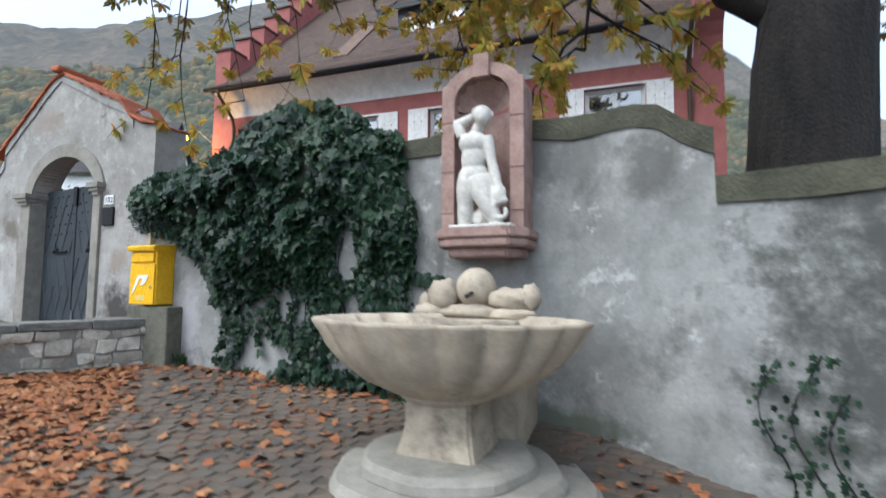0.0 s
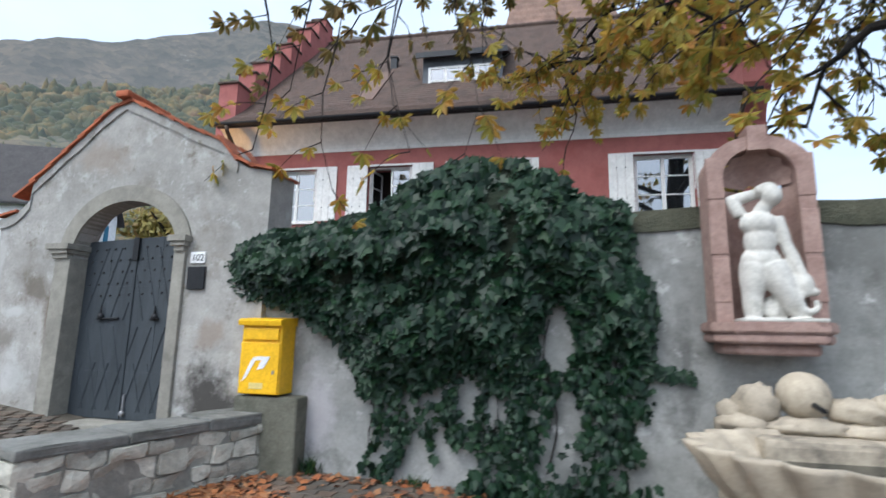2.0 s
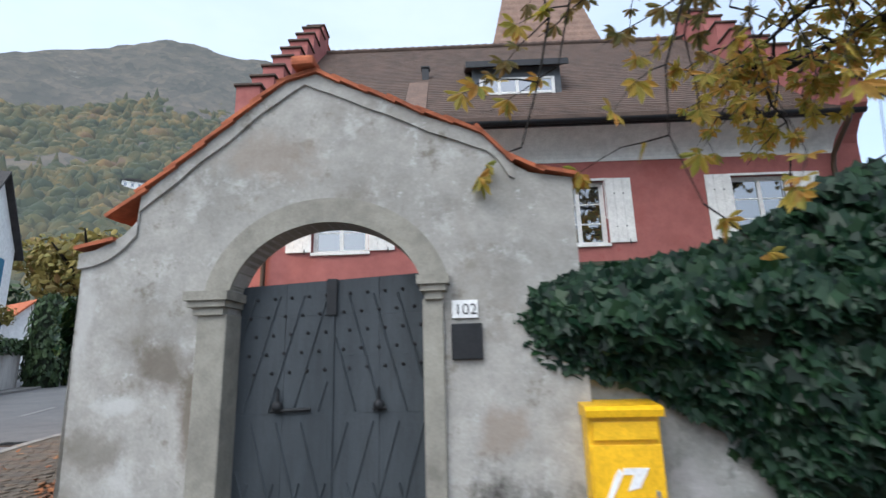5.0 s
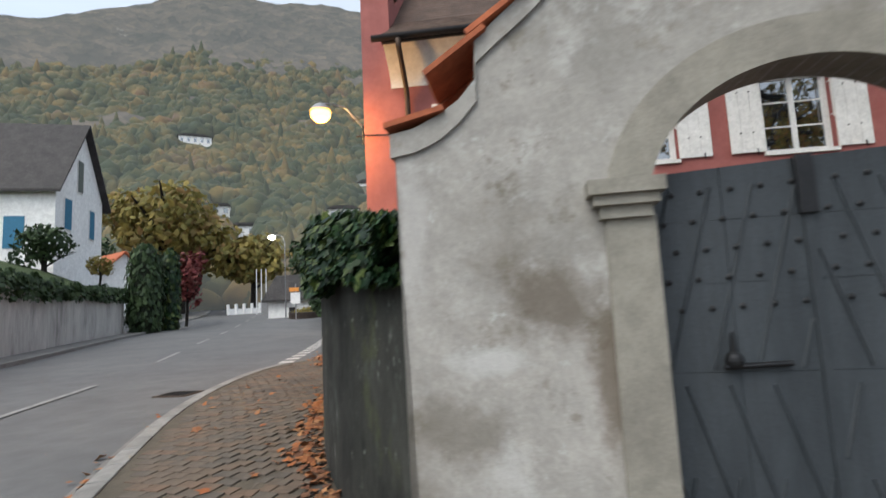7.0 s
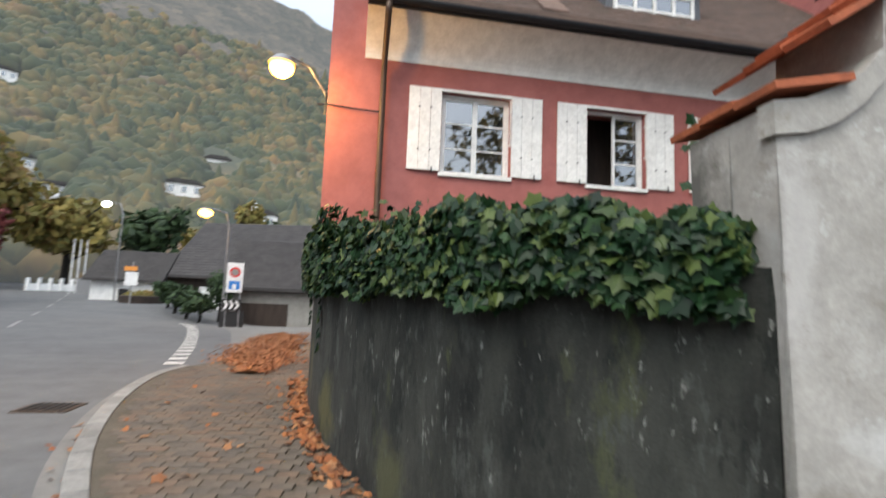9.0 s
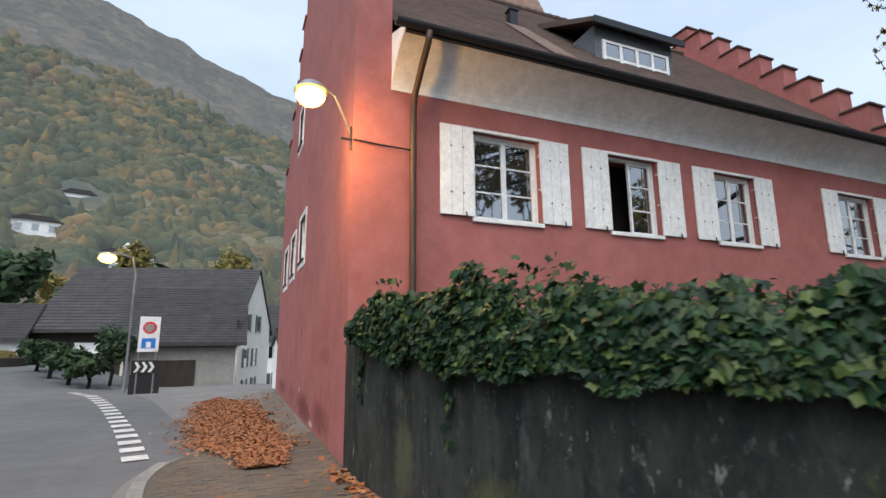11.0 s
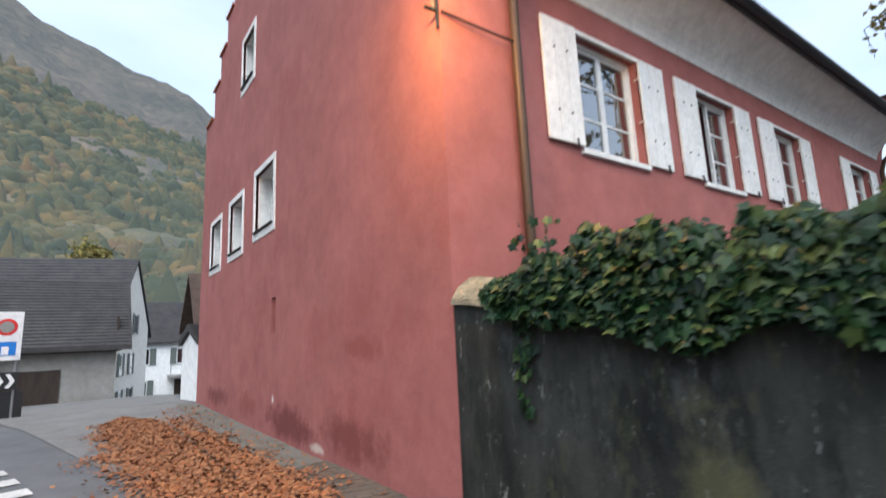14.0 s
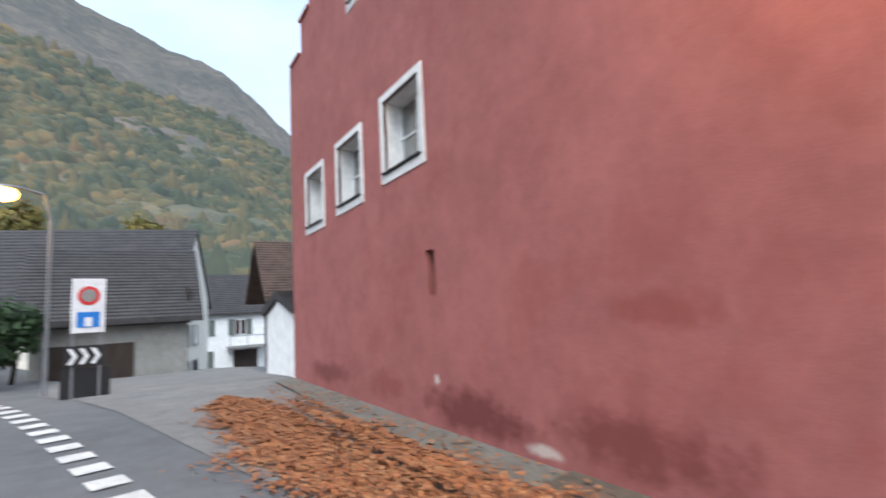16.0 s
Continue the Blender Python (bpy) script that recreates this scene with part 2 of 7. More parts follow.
TERRACOTTA = grainy("orange_roof_tile", (0.42, 0.125, 0.055), (0.27, 0.080, 0.040), 5.0, 40, 0.85, 0.5, 0.008, (0.15, 0.07, 0.04), 4.0, (0.60, 0.75), vary=0.2)
GUTTER = plain("dark_gutter_metal", (0.035, 0.036, 0.040), 0.5, 0.5)
COPPER = plain("brown_downpipe", (0.085, 0.055, 0.038), 0.5, 0.3)
IRON = plain("black_iron", (0.030, 0.031, 0.034), 0.5, 0.6)
STEEL = plain("grey_steel", (0.34, 0.34, 0.35), 0.45, 0.7)
DOORWOOD = grainy("slate_blue_door_boards", (0.058, 0.068, 0.078), (0.032, 0.039, 0.046), 3.0, 50, 0.6, 0.5, 0.006, (0.022, 0.025, 0.028), 3.0, (0.56, 0.74), squash=(1, 1, 0.15))
YELLOW = plain("yellow_box_paint", (0.86, 0.50, 0.010), 0.42)
SIGNWHITE = plain("sign_white", (0.82, 0.82, 0.82), 0.5)
SIGNBLUE = plain("sign_blue", (0.03, 0.20, 0.62), 0.5)
SIGNRED = plain("sign_red", (0.62, 0.03, 0.03), 0.5)
BLACK = plain("black_paint", (0.02, 0.02, 0.021), 0.5)
BARK = grainy("dark_bark", (0.026, 0.022, 0.019), (0.009, 0.008, 0.0075), 5.0, 30, 0.97, 1.0, 0.03, squash=(1, 1, 0.25))
ASPHALT = grainy("asphalt", (0.130, 0.131, 0.134), (0.098, 0.099, 0.102), 0.5, 120, 0.85, 0.5, 0.006, (0.078, 0.079, 0.082), 0.35, (0.58, 0.72))
APRON = grainy("worn_grey_paving", (0.20, 0.195, 0.185), (0.145, 0.14, 0.135), 1.0, 80, 0.93, 0.6, 0.008)
PAVEBED = grainy("sand_joint_bed", (0.105, 0.090, 0.069), (0.072, 0.063, 0.049), 2.0, 60, 0.97, 0.6, 0.01)
SETT = grainy("brown_paving_sett", (0.128, 0.105, 0.084), (0.086, 0.073, 0.061), 1.2, 60, 0.85, 0.5, 0.005, (0.058, 0.053, 0.046), 0.8, (0.54, 0.72))
sn_, sl_ = SETT.node_tree.nodes, SETT.node_tree.links
sett_own, sett_isle = sn_.new("ShaderNodeObjectInfo"), sn_.new("ShaderNodeNewGeometry")
sett_mix = sn_.new("ShaderNodeMath")
sett_mix.operation = "ADD"
sl_.new(sett_own.outputs["Random"], sett_mix.inputs[0])
sl_.new(sett_isle.outputs["Random Per Island"], sett_mix.inputs[1])
sett_part = sn_.new("ShaderNodeMath")
sett_part.operation = "FRACT"
sl_.new(sett_mix.outputs[0], sett_part.inputs[0])
sett_tint = ramp(sn_, sl_, sett_part.outputs[0], [(0.0, (0.80, 0.84, 0.88)), (0.35, (1.0, 1.0, 1.0)), (0.7, (1.10, 1.0, 0.92)), (1.0, (1.25, 1.02, 0.90))])
sett_from = sn_["Principled BSDF"].inputs["Base Color"].links[0].from_socket
sl_.new(mixed(sn_, sl_, 1.0, sett_from, sett_tint.outputs["Color"], "MULTIPLY"), sn_["Principled BSDF"].inputs["Base Color"])
KERB = grainy("granite_kerb", (0.25, 0.245, 0.235), (0.17, 0.167, 0.16), 5, 120, 0.85, 0.4, 0.004, vary=0.12)
PAINTLINE = grainy("road_marking", (0.62, 0.61, 0.58), (0.46, 0.45, 0.43), 5, 60, 0.8, 0.3, 0.003)
WORNLINE = grainy("worn_road_marking", (0.30, 0.30, 0.295), (0.17, 0.17, 0.17), 5, 60, 0.85, 0.3, 0.003)
CONCRETE = grainy("stained_concrete", (0.50, 0.49, 0.465), (0.34, 0.333, 0.315), 1.2, 30, 0.95, 0.5, 0.012, (0.13, 0.13, 0.122), 0.9, (0.55, 0.72), squash=(1, 1, 0.25))
HOUSEWHITE = grainy("white_house_render", (0.86, 0.86, 0.85), (0.80, 0.80, 0.79), 0.8, 40, 0.9, 0.3, 0.006)
HOUSECREAM = grainy("cream_house_render", (0.82, 0.77, 0.68), (0.78, 0.73, 0.64), 0.8, 40, 0.9, 0.3, 0.006)
BARNWALL = grainy("grey_barn_render", (0.30, 0.295, 0.28), (0.22, 0.215, 0.20), 1.0, 40, 0.93, 0.4, 0.008)
DARKWOOD = grainy("dark_barn_wood", (0.055, 0.040, 0.032), (0.028, 0.021, 0.018), 4.0, 40, 0.85, 0.5, 0.008, squash=(1, 1, 0.15))
SLATEROOF = grainy("dark_slate_roof", (0.060, 0.055, 0.055), (0.036, 0.034, 0.035), 1.4, 8, 0.8, 0.8, 0.03)
BLUESHUTTER = plain("blue_shutter_paint", (0.045, 0.19, 0.32), 0.5)
GREENSHUTTER = plain("grey_green_shutter", (0.14, 0.16, 0.145), 0.6)
HEDGE = leafy("dark_hedge_leaf", [(0.012, 0.028, 0.010), (0.026, 0.050, 0.016), (0.040, 0.070, 0.022)], 0.7, 0.1)
# near-black fill, set where only shade would show between leaves
HEDGESHADE = grainy("hedge_inner_shade", (0.014, 0.022, 0.010), (0.006, 0.010, 0.005), 3, 20, 0.95, 0.5, 0.05)
IVY = leafy("ivy_leaf", [(0.003, 0.011, 0.006), (0.006, 0.019, 0.010), (0.010, 0.029, 0.013), (0.022, 0.045, 0.025), (0.013, 0.036, 0.012)], 0.40, 0.05)
# the yellow-green entry puts lamp-lit leaf highlights into the colour
IVYLIGHT = leafy("bright_ivy_leaf", [(0.004, 0.013, 0.006), (0.009, 0.026, 0.011), (0.016, 0.042, 0.015), (0.007, 0.021, 0.009), (0.085, 0.115, 0.030), (0.012, 0.032, 0.012), (0.030, 0.065, 0.018)], 0.42, 0.12)
for m_ in (IVY, IVYLIGHT):
    m_.node_tree.nodes["Principled BSDF"].inputs["Specular IOR Level"].default_value = 0.2
CHESTNUT = leafy("autumn_leaf", [(0.22, 0.24, 0.045), (0.38, 0.32, 0.050), (0.48, 0.34, 0.055), (0.46, 0.22, 0.045), (0.28, 0.27, 0.050), (0.38, 0.26, 0.045)], 0.6, 0.55)
DARKLEAF = leafy("dull_canopy_leaf", [(0.10, 0.10, 0.030), (0.18, 0.15, 0.040), (0.24, 0.15, 0.045), (0.12, 0.11, 0.034)], 0.6, 0.5)
FALLEN = leafy("fallen_leaf", [(0.25, 0.088, 0.030), (0.32, 0.125, 0.045), (0.17, 0.066, 0.028), (0.36, 0.18, 0.08), (0.115, 0.053, 0.030), (0.28, 0.092, 0.032)], 0.8, 0.0)
YELLOWTREE = leafy("yellow_green_leaf", [(0.19, 0.175, 0.045), (0.29, 0.225, 0.060), (0.14, 0.14, 0.040), (0.26, 0.16, 0.06)], 0.7, 0.3)
REDSHRUB = leafy("red_shrub_leaf", [(0.16, 0.030, 0.035), (0.10, 0.025, 0.025), (0.22, 0.06, 0.05)], 0.7, 0.2)


def window_glass():
    m, n, l, b = shader("window_pane_glass", 0.03)
    b.inputs["Base Color"].default_value = (0.012, 0.014, 0.016, 1)
    b.inputs["Specular IOR Level"].default_value = 1.0
    b.inputs["Coat Weight"].default_value = 1.0
    b.inputs["Coat Roughness"].default_value = 0.02
    b.inputs["IOR"].default_value = 2.2
    w = noise_node(n, l, 1.2, 2)
    bumped(n, l, b, w.outputs["Fac"], 0.06, 0.02)
    return m


GLASS = window_glass()


def forest():
    """Wooded mountain side far off: autumn crowns in patches below, bare brown woods above, pale rock, haze as faint
    emission.
    """
    m, n, l, b = shader("far_forest", 1.0)
    tc = n.new("ShaderNodeTexCoord")
    v = n.new("ShaderNodeTexVoronoi")
    v.inputs["Scale"].default_value = 0.10
    l.new(tc.outputs["Object"], v.inputs["Vector"])
    grove = noise_node(n, l, 0.016, 6, 0.62)
    low = ramp(n, l, grove.outputs["Fac"], [(0.34, (0.020, 0.028, 0.013)), (0.46, (0.044, 0.044, 0.018)), (0.56, (0.082, 0.062, 0.024)), (0.68, (0.070, 0.044, 0.028))])
    brown = ramp(n, l, grove.outputs["Fac"], [(0.34, (0.032, 0.030, 0.024)), (0.50, (0.062, 0.048, 0.036)), (0.66, (0.080, 0.058, 0.044))])
    high = ramp(n, l, grove.outputs["Fac"], [(0.36, (0.026, 0.025, 0.020)), (0.62, (0.058, 0.048, 0.038))])
    xyz = n.new("ShaderNodeSeparateXYZ")
    l.new(tc.outputs["Object"], xyz.inputs[0])
    edge = noise_node(n, l, 0.008, 6, 0.7)
    lift = n.new("ShaderNodeMath")
    lift.operation = "MULTIPLY_ADD"
    l.new(edge.outputs["Fac"], lift.inputs[0])
    lift.inputs[1].default_value = 200
    l.new(xyz.outputs["Z"], lift.inputs[2])
    col = low.outputs["Color"]
    for upper, z0, z1 in ((brown, 190, 260), (high, 320, 430)):
        zone = n.new("ShaderNodeMapRange")
        l.new(lift.outputs[0], zone.inputs["Value"])
        zone.inputs["From Min"].default_value, zone.inputs["From Max"].default_value = z0, z1
        col = mixed(n, l, zone.outputs["Result"], col, upper.outputs["Color"])
    crowns = ramp(n, l, v.outputs["Color"], [(0.15, (0.62, 0.66, 0.66)), (0.5, (1.0, 1.0, 1.0)), (0.85, (1.35, 1.28, 1.15))])
    col = mixed(n, l, 1.0, col, crowns.outputs["Color"], "MULTIPLY")
    rock = noise_node(n, l, 0.013, 8, 0.75)
    f = ramp(n, l, rock.outputs["Fac"], [(0.66, (0, 0, 0)), (0.71, (1, 1, 1))])
    col = mixed(n, l, f.outputs["Color"], col, (0.17, 0.155, 0.14))
    l.new(col, b.inputs["Base Color"])
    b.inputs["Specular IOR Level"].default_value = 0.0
    # an even pale glow stands in for haze over the whole slope
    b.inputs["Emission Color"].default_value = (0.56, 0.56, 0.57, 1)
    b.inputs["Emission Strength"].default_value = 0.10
    bumped(n, l, b, v.outputs["Distance"], 0.7, 4.0)
    return m


FOREST = forest()
WOODS = leafy("slope_woods_leaf", [(0.016, 0.026, 0.012), (0.040, 0.042, 0.014), (0.085, 0.066, 0.018), (0.125, 0.082, 0.022), (0.026, 0.034, 0.014), (0.080, 0.042, 0.020)], 0.95, 0.0)
wn_, wl_ = WOODS.node_tree.nodes, WOODS.node_tree.links
wb = wn_["Principled BSDF"]
grove = noise_node(wn_, wl_, 0.030, 5, 0.62)
each_crown = wn_.new("ShaderNodeNewGeometry")
grove_tone = ramp(wn_, wl_, grove.outputs["Fac"], [(0.36, (0.016, 0.027, 0.011)), (0.48, (0.036, 0.041, 0.015)), (0.58, (0.085, 0.066, 0.022)), (0.68, (0.074, 0.046, 0.026))])
cell_tone = ramp(wn_, wl_, each_crown.outputs["Random Per Island"], [(0.0, (0.55, 0.68, 0.62)), (0.5, (1.0, 1.0, 0.95)), (1.0, (1.5, 1.25, 0.95))])
woods_colour = mixed(wn_, wl_, 1.0, grove_tone.outputs["Color"], cell_tone.outputs["Color"], "MULTIPLY")
wl_.new(woods_colour, wb.inputs["Base Color"])
# faint grey emission imitates the haze in front of these crowns
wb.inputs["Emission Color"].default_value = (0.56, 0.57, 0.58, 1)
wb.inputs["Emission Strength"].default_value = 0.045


# ---------------------------------------------------------------- mesh helpers
def part(name, bm, material, parent=None, label="", smooth=False):
    me = bpy.data.meshes.new(name)
    bmesh.ops.recalc_face_normals(bm, faces=bm.faces)
    bm.to_mesh(me)
    bm.free()
    me.materials.append(material)
    if smooth:
        me.polygons.foreach_set("use_smooth", [True] * len(me.polygons))
    ob = new(name, me)
    if parent:
        ob.parent = parent
    if label:
        ob["label"] = label
    return ob


def raw(name, verts, faces, material, parent=None, smooth=False):
    me = bpy.data.meshes.new(name)
    me.from_pydata(verts, [], faces)
    me.materials.append(material)
    if smooth:
        me.polygons.foreach_set("use_smooth", [True] * len(me.polygons))
    ob = new(name, me)
    if parent:
        ob.parent = parent
    return ob


def empty(name, label="", category="", group="", kind="", at=(0, 0, 0)):
    ob = tagged(new(name), label, category, group, kind)
    ob.location = at
    return ob


def box(bm, x0, y0, z0, x1, y1, z1, m=None):
    v = [bm.verts.new(m @ Vector(p) if m else p) for p in ((x0, y0, z0), (x1, y0, z0), (x1, y1, z0), (x0, y1, z0), (x0, y0, z1), (x1, y0, z1), (x1, y1, z1), (x0, y1, z1))]
    for f in ((0, 3, 2, 1), (4, 5, 6, 7), (0, 1, 5, 4), (1, 2, 6, 5), (2, 3, 7, 6), (3, 0, 4, 7)):
        bm.faces.new([v[i] for i in f])
    return v


def boxed(x0, y0, z0, x1, y1, z1, bevel=0.0, m=None):
    bm = bmesh.new()
    box(bm, x0, y0, z0, x1, y1, z1, m)
    if bevel:
        bmesh.ops.bevel(bm, geom=bm.edges[:], offset=bevel, segments=2, affect="EDGES", profile=0.6)
    return bm


def prism(bm, pts, a, b, axis="y", m=None):
    """A flat outline pushed from a to b along an axis. Outline axes: y: (x, z); x: (y, z); z: (x, y)."""
    def at(p, d):
        q = {"y": (p[0], d, p[1]), "x": (d, p[0], p[1]), "z": (p[0], p[1], d)}[axis]
        return m @ Vector(q) if m else q
    lo, hi = [bm.verts.new(at(p, a)) for p in pts], [bm.verts.new(at(p, b)) for p in pts]
    n = len(pts)
    bm.faces.new(lo), bm.faces.new(hi[::-1])
    for i in range(n):
        bm.faces.new((lo[i], hi[i], hi[(i + 1) % n], lo[(i + 1) % n]))


def rod(bm, p, q, r0, r1=None, n=10):
    r1 = r0 if r1 is None else r1
    p, q = Vector(p), Vector(q)
    t = (q - p).to_track_quat("Z", "Y").to_matrix()
    rings = []
    for c, r in ((p, r0), (q, r1)):
        rings.append([bm.verts.new(c + t @ Vector((r * math.cos(6.2832 * i / n), r * math.sin(6.2832 * i / n), 0))) for i in range(n)])
    for i in range(n):
        j = (i + 1) % n
        bm.faces.new((rings[0][i], rings[0][j], rings[1][j], rings[1][i]))
    bm.faces.new(rings[0][::-1]), bm.faces.new(rings[1])


def tube(bm, pts, radii, n=10, rough=0.0):
    """A bent tube through points with a radius at each."""
    pts = [Vector(p) for p in pts]
    rings = []
    for k, c in enumerate(pts):
        d = (pts[min(k + 1, len(pts) - 1)] - pts[max(k - 1, 0)])
        t = d.to_track_quat("Z", "Y").to_matrix()
        r = radii[k] if isinstance(radii, (list, tuple)) else radii
        rings.append([bm.verts.new(c + t @ Vector((r * (1 + rough * random.uniform(-1, 1)) * math.cos(6.2832 * i / n), r * (1 + rough * random.uniform(-1, 1)) * math.sin(6.2832 * i / n), 0))) for i in range(n)])
    for a, b in zip(rings, rings[1:]):
        for i in range(n):
            j = (i + 1) % n
            bm.faces.new((a[i], a[j], b[j], b[i]))
    bm.faces.new(rings[0][::-1]), bm.faces.new(rings[-1])


def lathe(bm, profile, n=32, m=None, wobble=None):
    """Turn (radius, z) about z; wobble(angle, k) scales the radius."""
    rings = []
    for k, (r, z) in enumerate(profile):
        ring = []
        for i in range(n):
            a = 6.2832 * i / n
            s = wobble(a, k / (len(profile) - 1)) if wobble else 1.0
            p = Vector((r * s * math.cos(a), r * s * math.sin(a), z))
            ring.append(bm.verts.new(m @ p if m else p))
        rings.append(ring)
    for a, b in zip(rings, rings[1:]):
        for i in range(n):
            j = (i + 1) % n
            bm.faces.new((a[i], a[j], b[j], b[i]))
    bm.faces.new(rings[0][::-1]), bm.faces.new(rings[-1])


def blob(bm, c, r, m=None, seg=16, rings=10, rough=0.0):
    """An ellipsoid with radii r, a little uneven."""
    before = set(bm.verts)
    bmesh.ops.create_uvsphere(bm, u_segments=seg, v_segments=rings, radius=1)
    for v in [v for v in bm.verts if v not in before]:
        s = 1 + rough * noise.noise(v.co * 2.3 + Vector(c) * 3)
        v.co = Vector((v.co.x * r[0] * s, v.co.y * r[1] * s, v.co.z * r[2] * s))
        if m:
            v.co = m @ v.co
        v.co += Vector(c)


def lerp(x, xs, ys):
    return float(np.interp(x, xs, ys))


def ground_z(x, y):
    """Level of the paved ground."""
    a = lerp(x, [-3.0, -2.0, -0.9, 0.3, 1.5, 2.85, 5, 6.8, 8.5, 10.5, 14, 40], [0.36, 0.30, 0.20, 0.06, -0.10, -0.30, -0.34, -0.40, -0.50, -0.60, -0.70, -1.4])
    b = lerp(y, [-30, 2, 5, 8, 12, 17, 22, 30, 60, 120, 200], [-0.4, 0, 0.06, 0.12, 0.17, 0.21, 0.26, 0.36, 1.4, 4.2, 8.0])
    c = -0.16 * lerp(x, [4, 8], [0, 1]) * lerp(y, [0.5, 3.0], [1, 0])
    d = -lerp(x, [-14, -8], [0, 1]) * lerp(x, [0, 12], [1, 0.6]) * lerp(y, [23, 34, 60, 120], [0, 0.75, 4.4, 9.0])
    return a + b + c + d


def tubes_line(pts, step=0.25):
    """Points at even steps along a bent line in the plan."""
    out = []
    for (x0, y0), (x1, y1) in zip(pts, pts[1:]):
        n = max(1, round(math.hypot(x1 - x0, y1 - y0) / step))
        out += [(x0 + (x1 - x0) * i / n, y0 + (y1 - y0) * i / n) for i in range(n)]
    return out + [pts[-1]]


def smooth_line(pts, times=2):
    for _ in range(times):
        q = [pts[0]]
        for (x0, y0), (x1, y1) in zip(pts, pts[1:]):
            q += [(0.75 * x0 + 0.25 * x1, 0.75 * y0 + 0.25 * y1), (0.25 * x0 + 0.75 * x1, 0.25 * y0 + 0.75 * y1)]
        pts = q + [pts[-1]]
    return pts


# ---------------------------------------------------------------- ground, road, pavement
ROAD_DROP = 0.10
KERB_LINE = smooth_line([(0.5, -12), (-1.6, -6), (-2.5, -1.5), (-2.75, 1.5), (-3.1, 3.4), (-4.0, 5.3), (-4.75, 7.0), (-5.3, 9.2), (-5.45, 11.0), (-4.9, 12.2), (-3.9, 12.9), (-3.1, 13.1)])
FAR_KERB = smooth_line([(-4, -14), (-9, 0), (-12, 8), (-14.9, 14.1), (-19.7, 22.4), (-24.5, 32), (-30, 43.5), (-38, 60), (-50, 80)])


def sheet(name, xs, ys, height, material):
    verts = [(x, y, height(x, y)) for y in ys for x in xs]
    w = len(xs)
    faces = [(j * w + i, j * w + i + 1, (j + 1) * w + i + 1, (j + 1) * w + i) for j in range(len(ys) - 1) for i in range(w - 1)]
    return raw(name, verts, faces, material, smooth=True)


xs = list(np.concatenate([np.linspace(-1500, -80, 15), np.arange(-75, 25, 1.0), np.linspace(30, 1500, 15)]))
ys = list(np.concatenate([np.linspace(-1500, -40, 12), np.arange(-35, 90, 1.0), np.linspace(95, 1500, 14)]))
tagged(sheet("ground", xs, ys, lambda x, y: ground_z(x, y) - ROAD_DROP, ASPHALT), "grey asphalt street ground with worn patches", "ground", kind="structure")


def strip(name, left, right, lift, material, label, across=10, category="pavement", thick=0.0):
    """A sheet between two lines of the plan that have as many points each, laid on the ground."""
    verts, faces = [], []
    for (x0, y0), (x1, y1) in zip(left, right):
        for k in range(across + 1):
            u = k / across
            x, y = x0 + (x1 - x0) * u, y0 + (y1 - y0) * u
            verts.append((x, y, ground_z(x, y) + lift))
    w = across + 1
    for j in range(len(left) - 1):
        for k in range(across):
            a = j * w + k
            faces.append((a, a + 1, a + w + 1, a + w))
    return tagged(raw(name, verts, faces, material, smooth=True), label, category, kind="structure")


def resample(line, n):
    d = [0.0]
    for a, b in zip(line, line[1:]):
        d.append(d[-1] + math.hypot(b[0] - a[0], b[1] - a[1]))
    return [(lerp(d[-1] * i / (n - 1), d, [p[0] for p in line]), lerp(d[-1] * i / (n - 1), d, [p[1] for p in line])) for i in range(n)]


N_PAVE = 120
kerb_pts = resample(KERB_LINE, N_PAVE)
inner_pts = resample([(30, -12), (16, -3), (14, 4.5), (9, 3.2), (3, 3.6), (0, 3.8), (-0.6, 3.8), (-1.2, 5.0), (-2.4, 8.2), (-2.95, 10.5), (-2.95, 13.1)], N_PAVE)
strip("pavement", kerb_pts, inner_pts, -0.0045, PAVEBED, "brown sanded bed of the sett pavement", 24)

# ---------------------------------------------------------------- red house
FY, GXW, GXE = 10.30, -3.13, 11.15
house = empty("house", "red rendered house with stepped gables, white shutters and brown tiled roof", "house")


def wall_cells(bm, us, zs, holes, make):
    """Boxes over a grid of cut lines, left open where a hole lies."""
    us = sorted(set(us) | {h[0] for h in holes} | {h[1] for h in holes})
    for u0, u1 in zip(us, us[1:]):
        cut = sorted([h for h in holes if h[0] <= u0 + 1e-6 and h[1] >= u1 - 1e-6], key=lambda h: h[2])
        z = zs[0]
        for h in cut:
            make(bm, u0, u1, z, h[2])
            z = h[3]
        make(bm, u0, u1, z, zs[1])


def weld(bm):
    """Join touching boxes into one shell, without the faces between them."""
    bmesh.ops.remove_doubles(bm, verts=bm.verts, dist=1e-4)
    seen = {}
    for f in bm.faces:
        seen.setdefault(frozenset(v.index for v in f.verts), []).append(f)
    bmesh.ops.delete(bm, geom=[f for fs in seen.values() if len(fs) > 1 for f in fs], context="FACES_ONLY")
    return bm


WIN = [(-1.175, 0.085), (1.545, 2.725), (4.21, 5.39), (8.20, 9.55)]
WZ0, WZ1 = 4.02, 5.47
bm = bmesh.new()
wall_cells(bm, [-2.55, 10.55], (-0.5, 6.9), [(a, b, WZ0, WZ1) for a, b in WIN], lambda bm, u0, u1, z0, z1: box(bm, u0, FY, z0, u1, FY + 0.5, z1))
part("wall_front", weld(bm), RED, house)

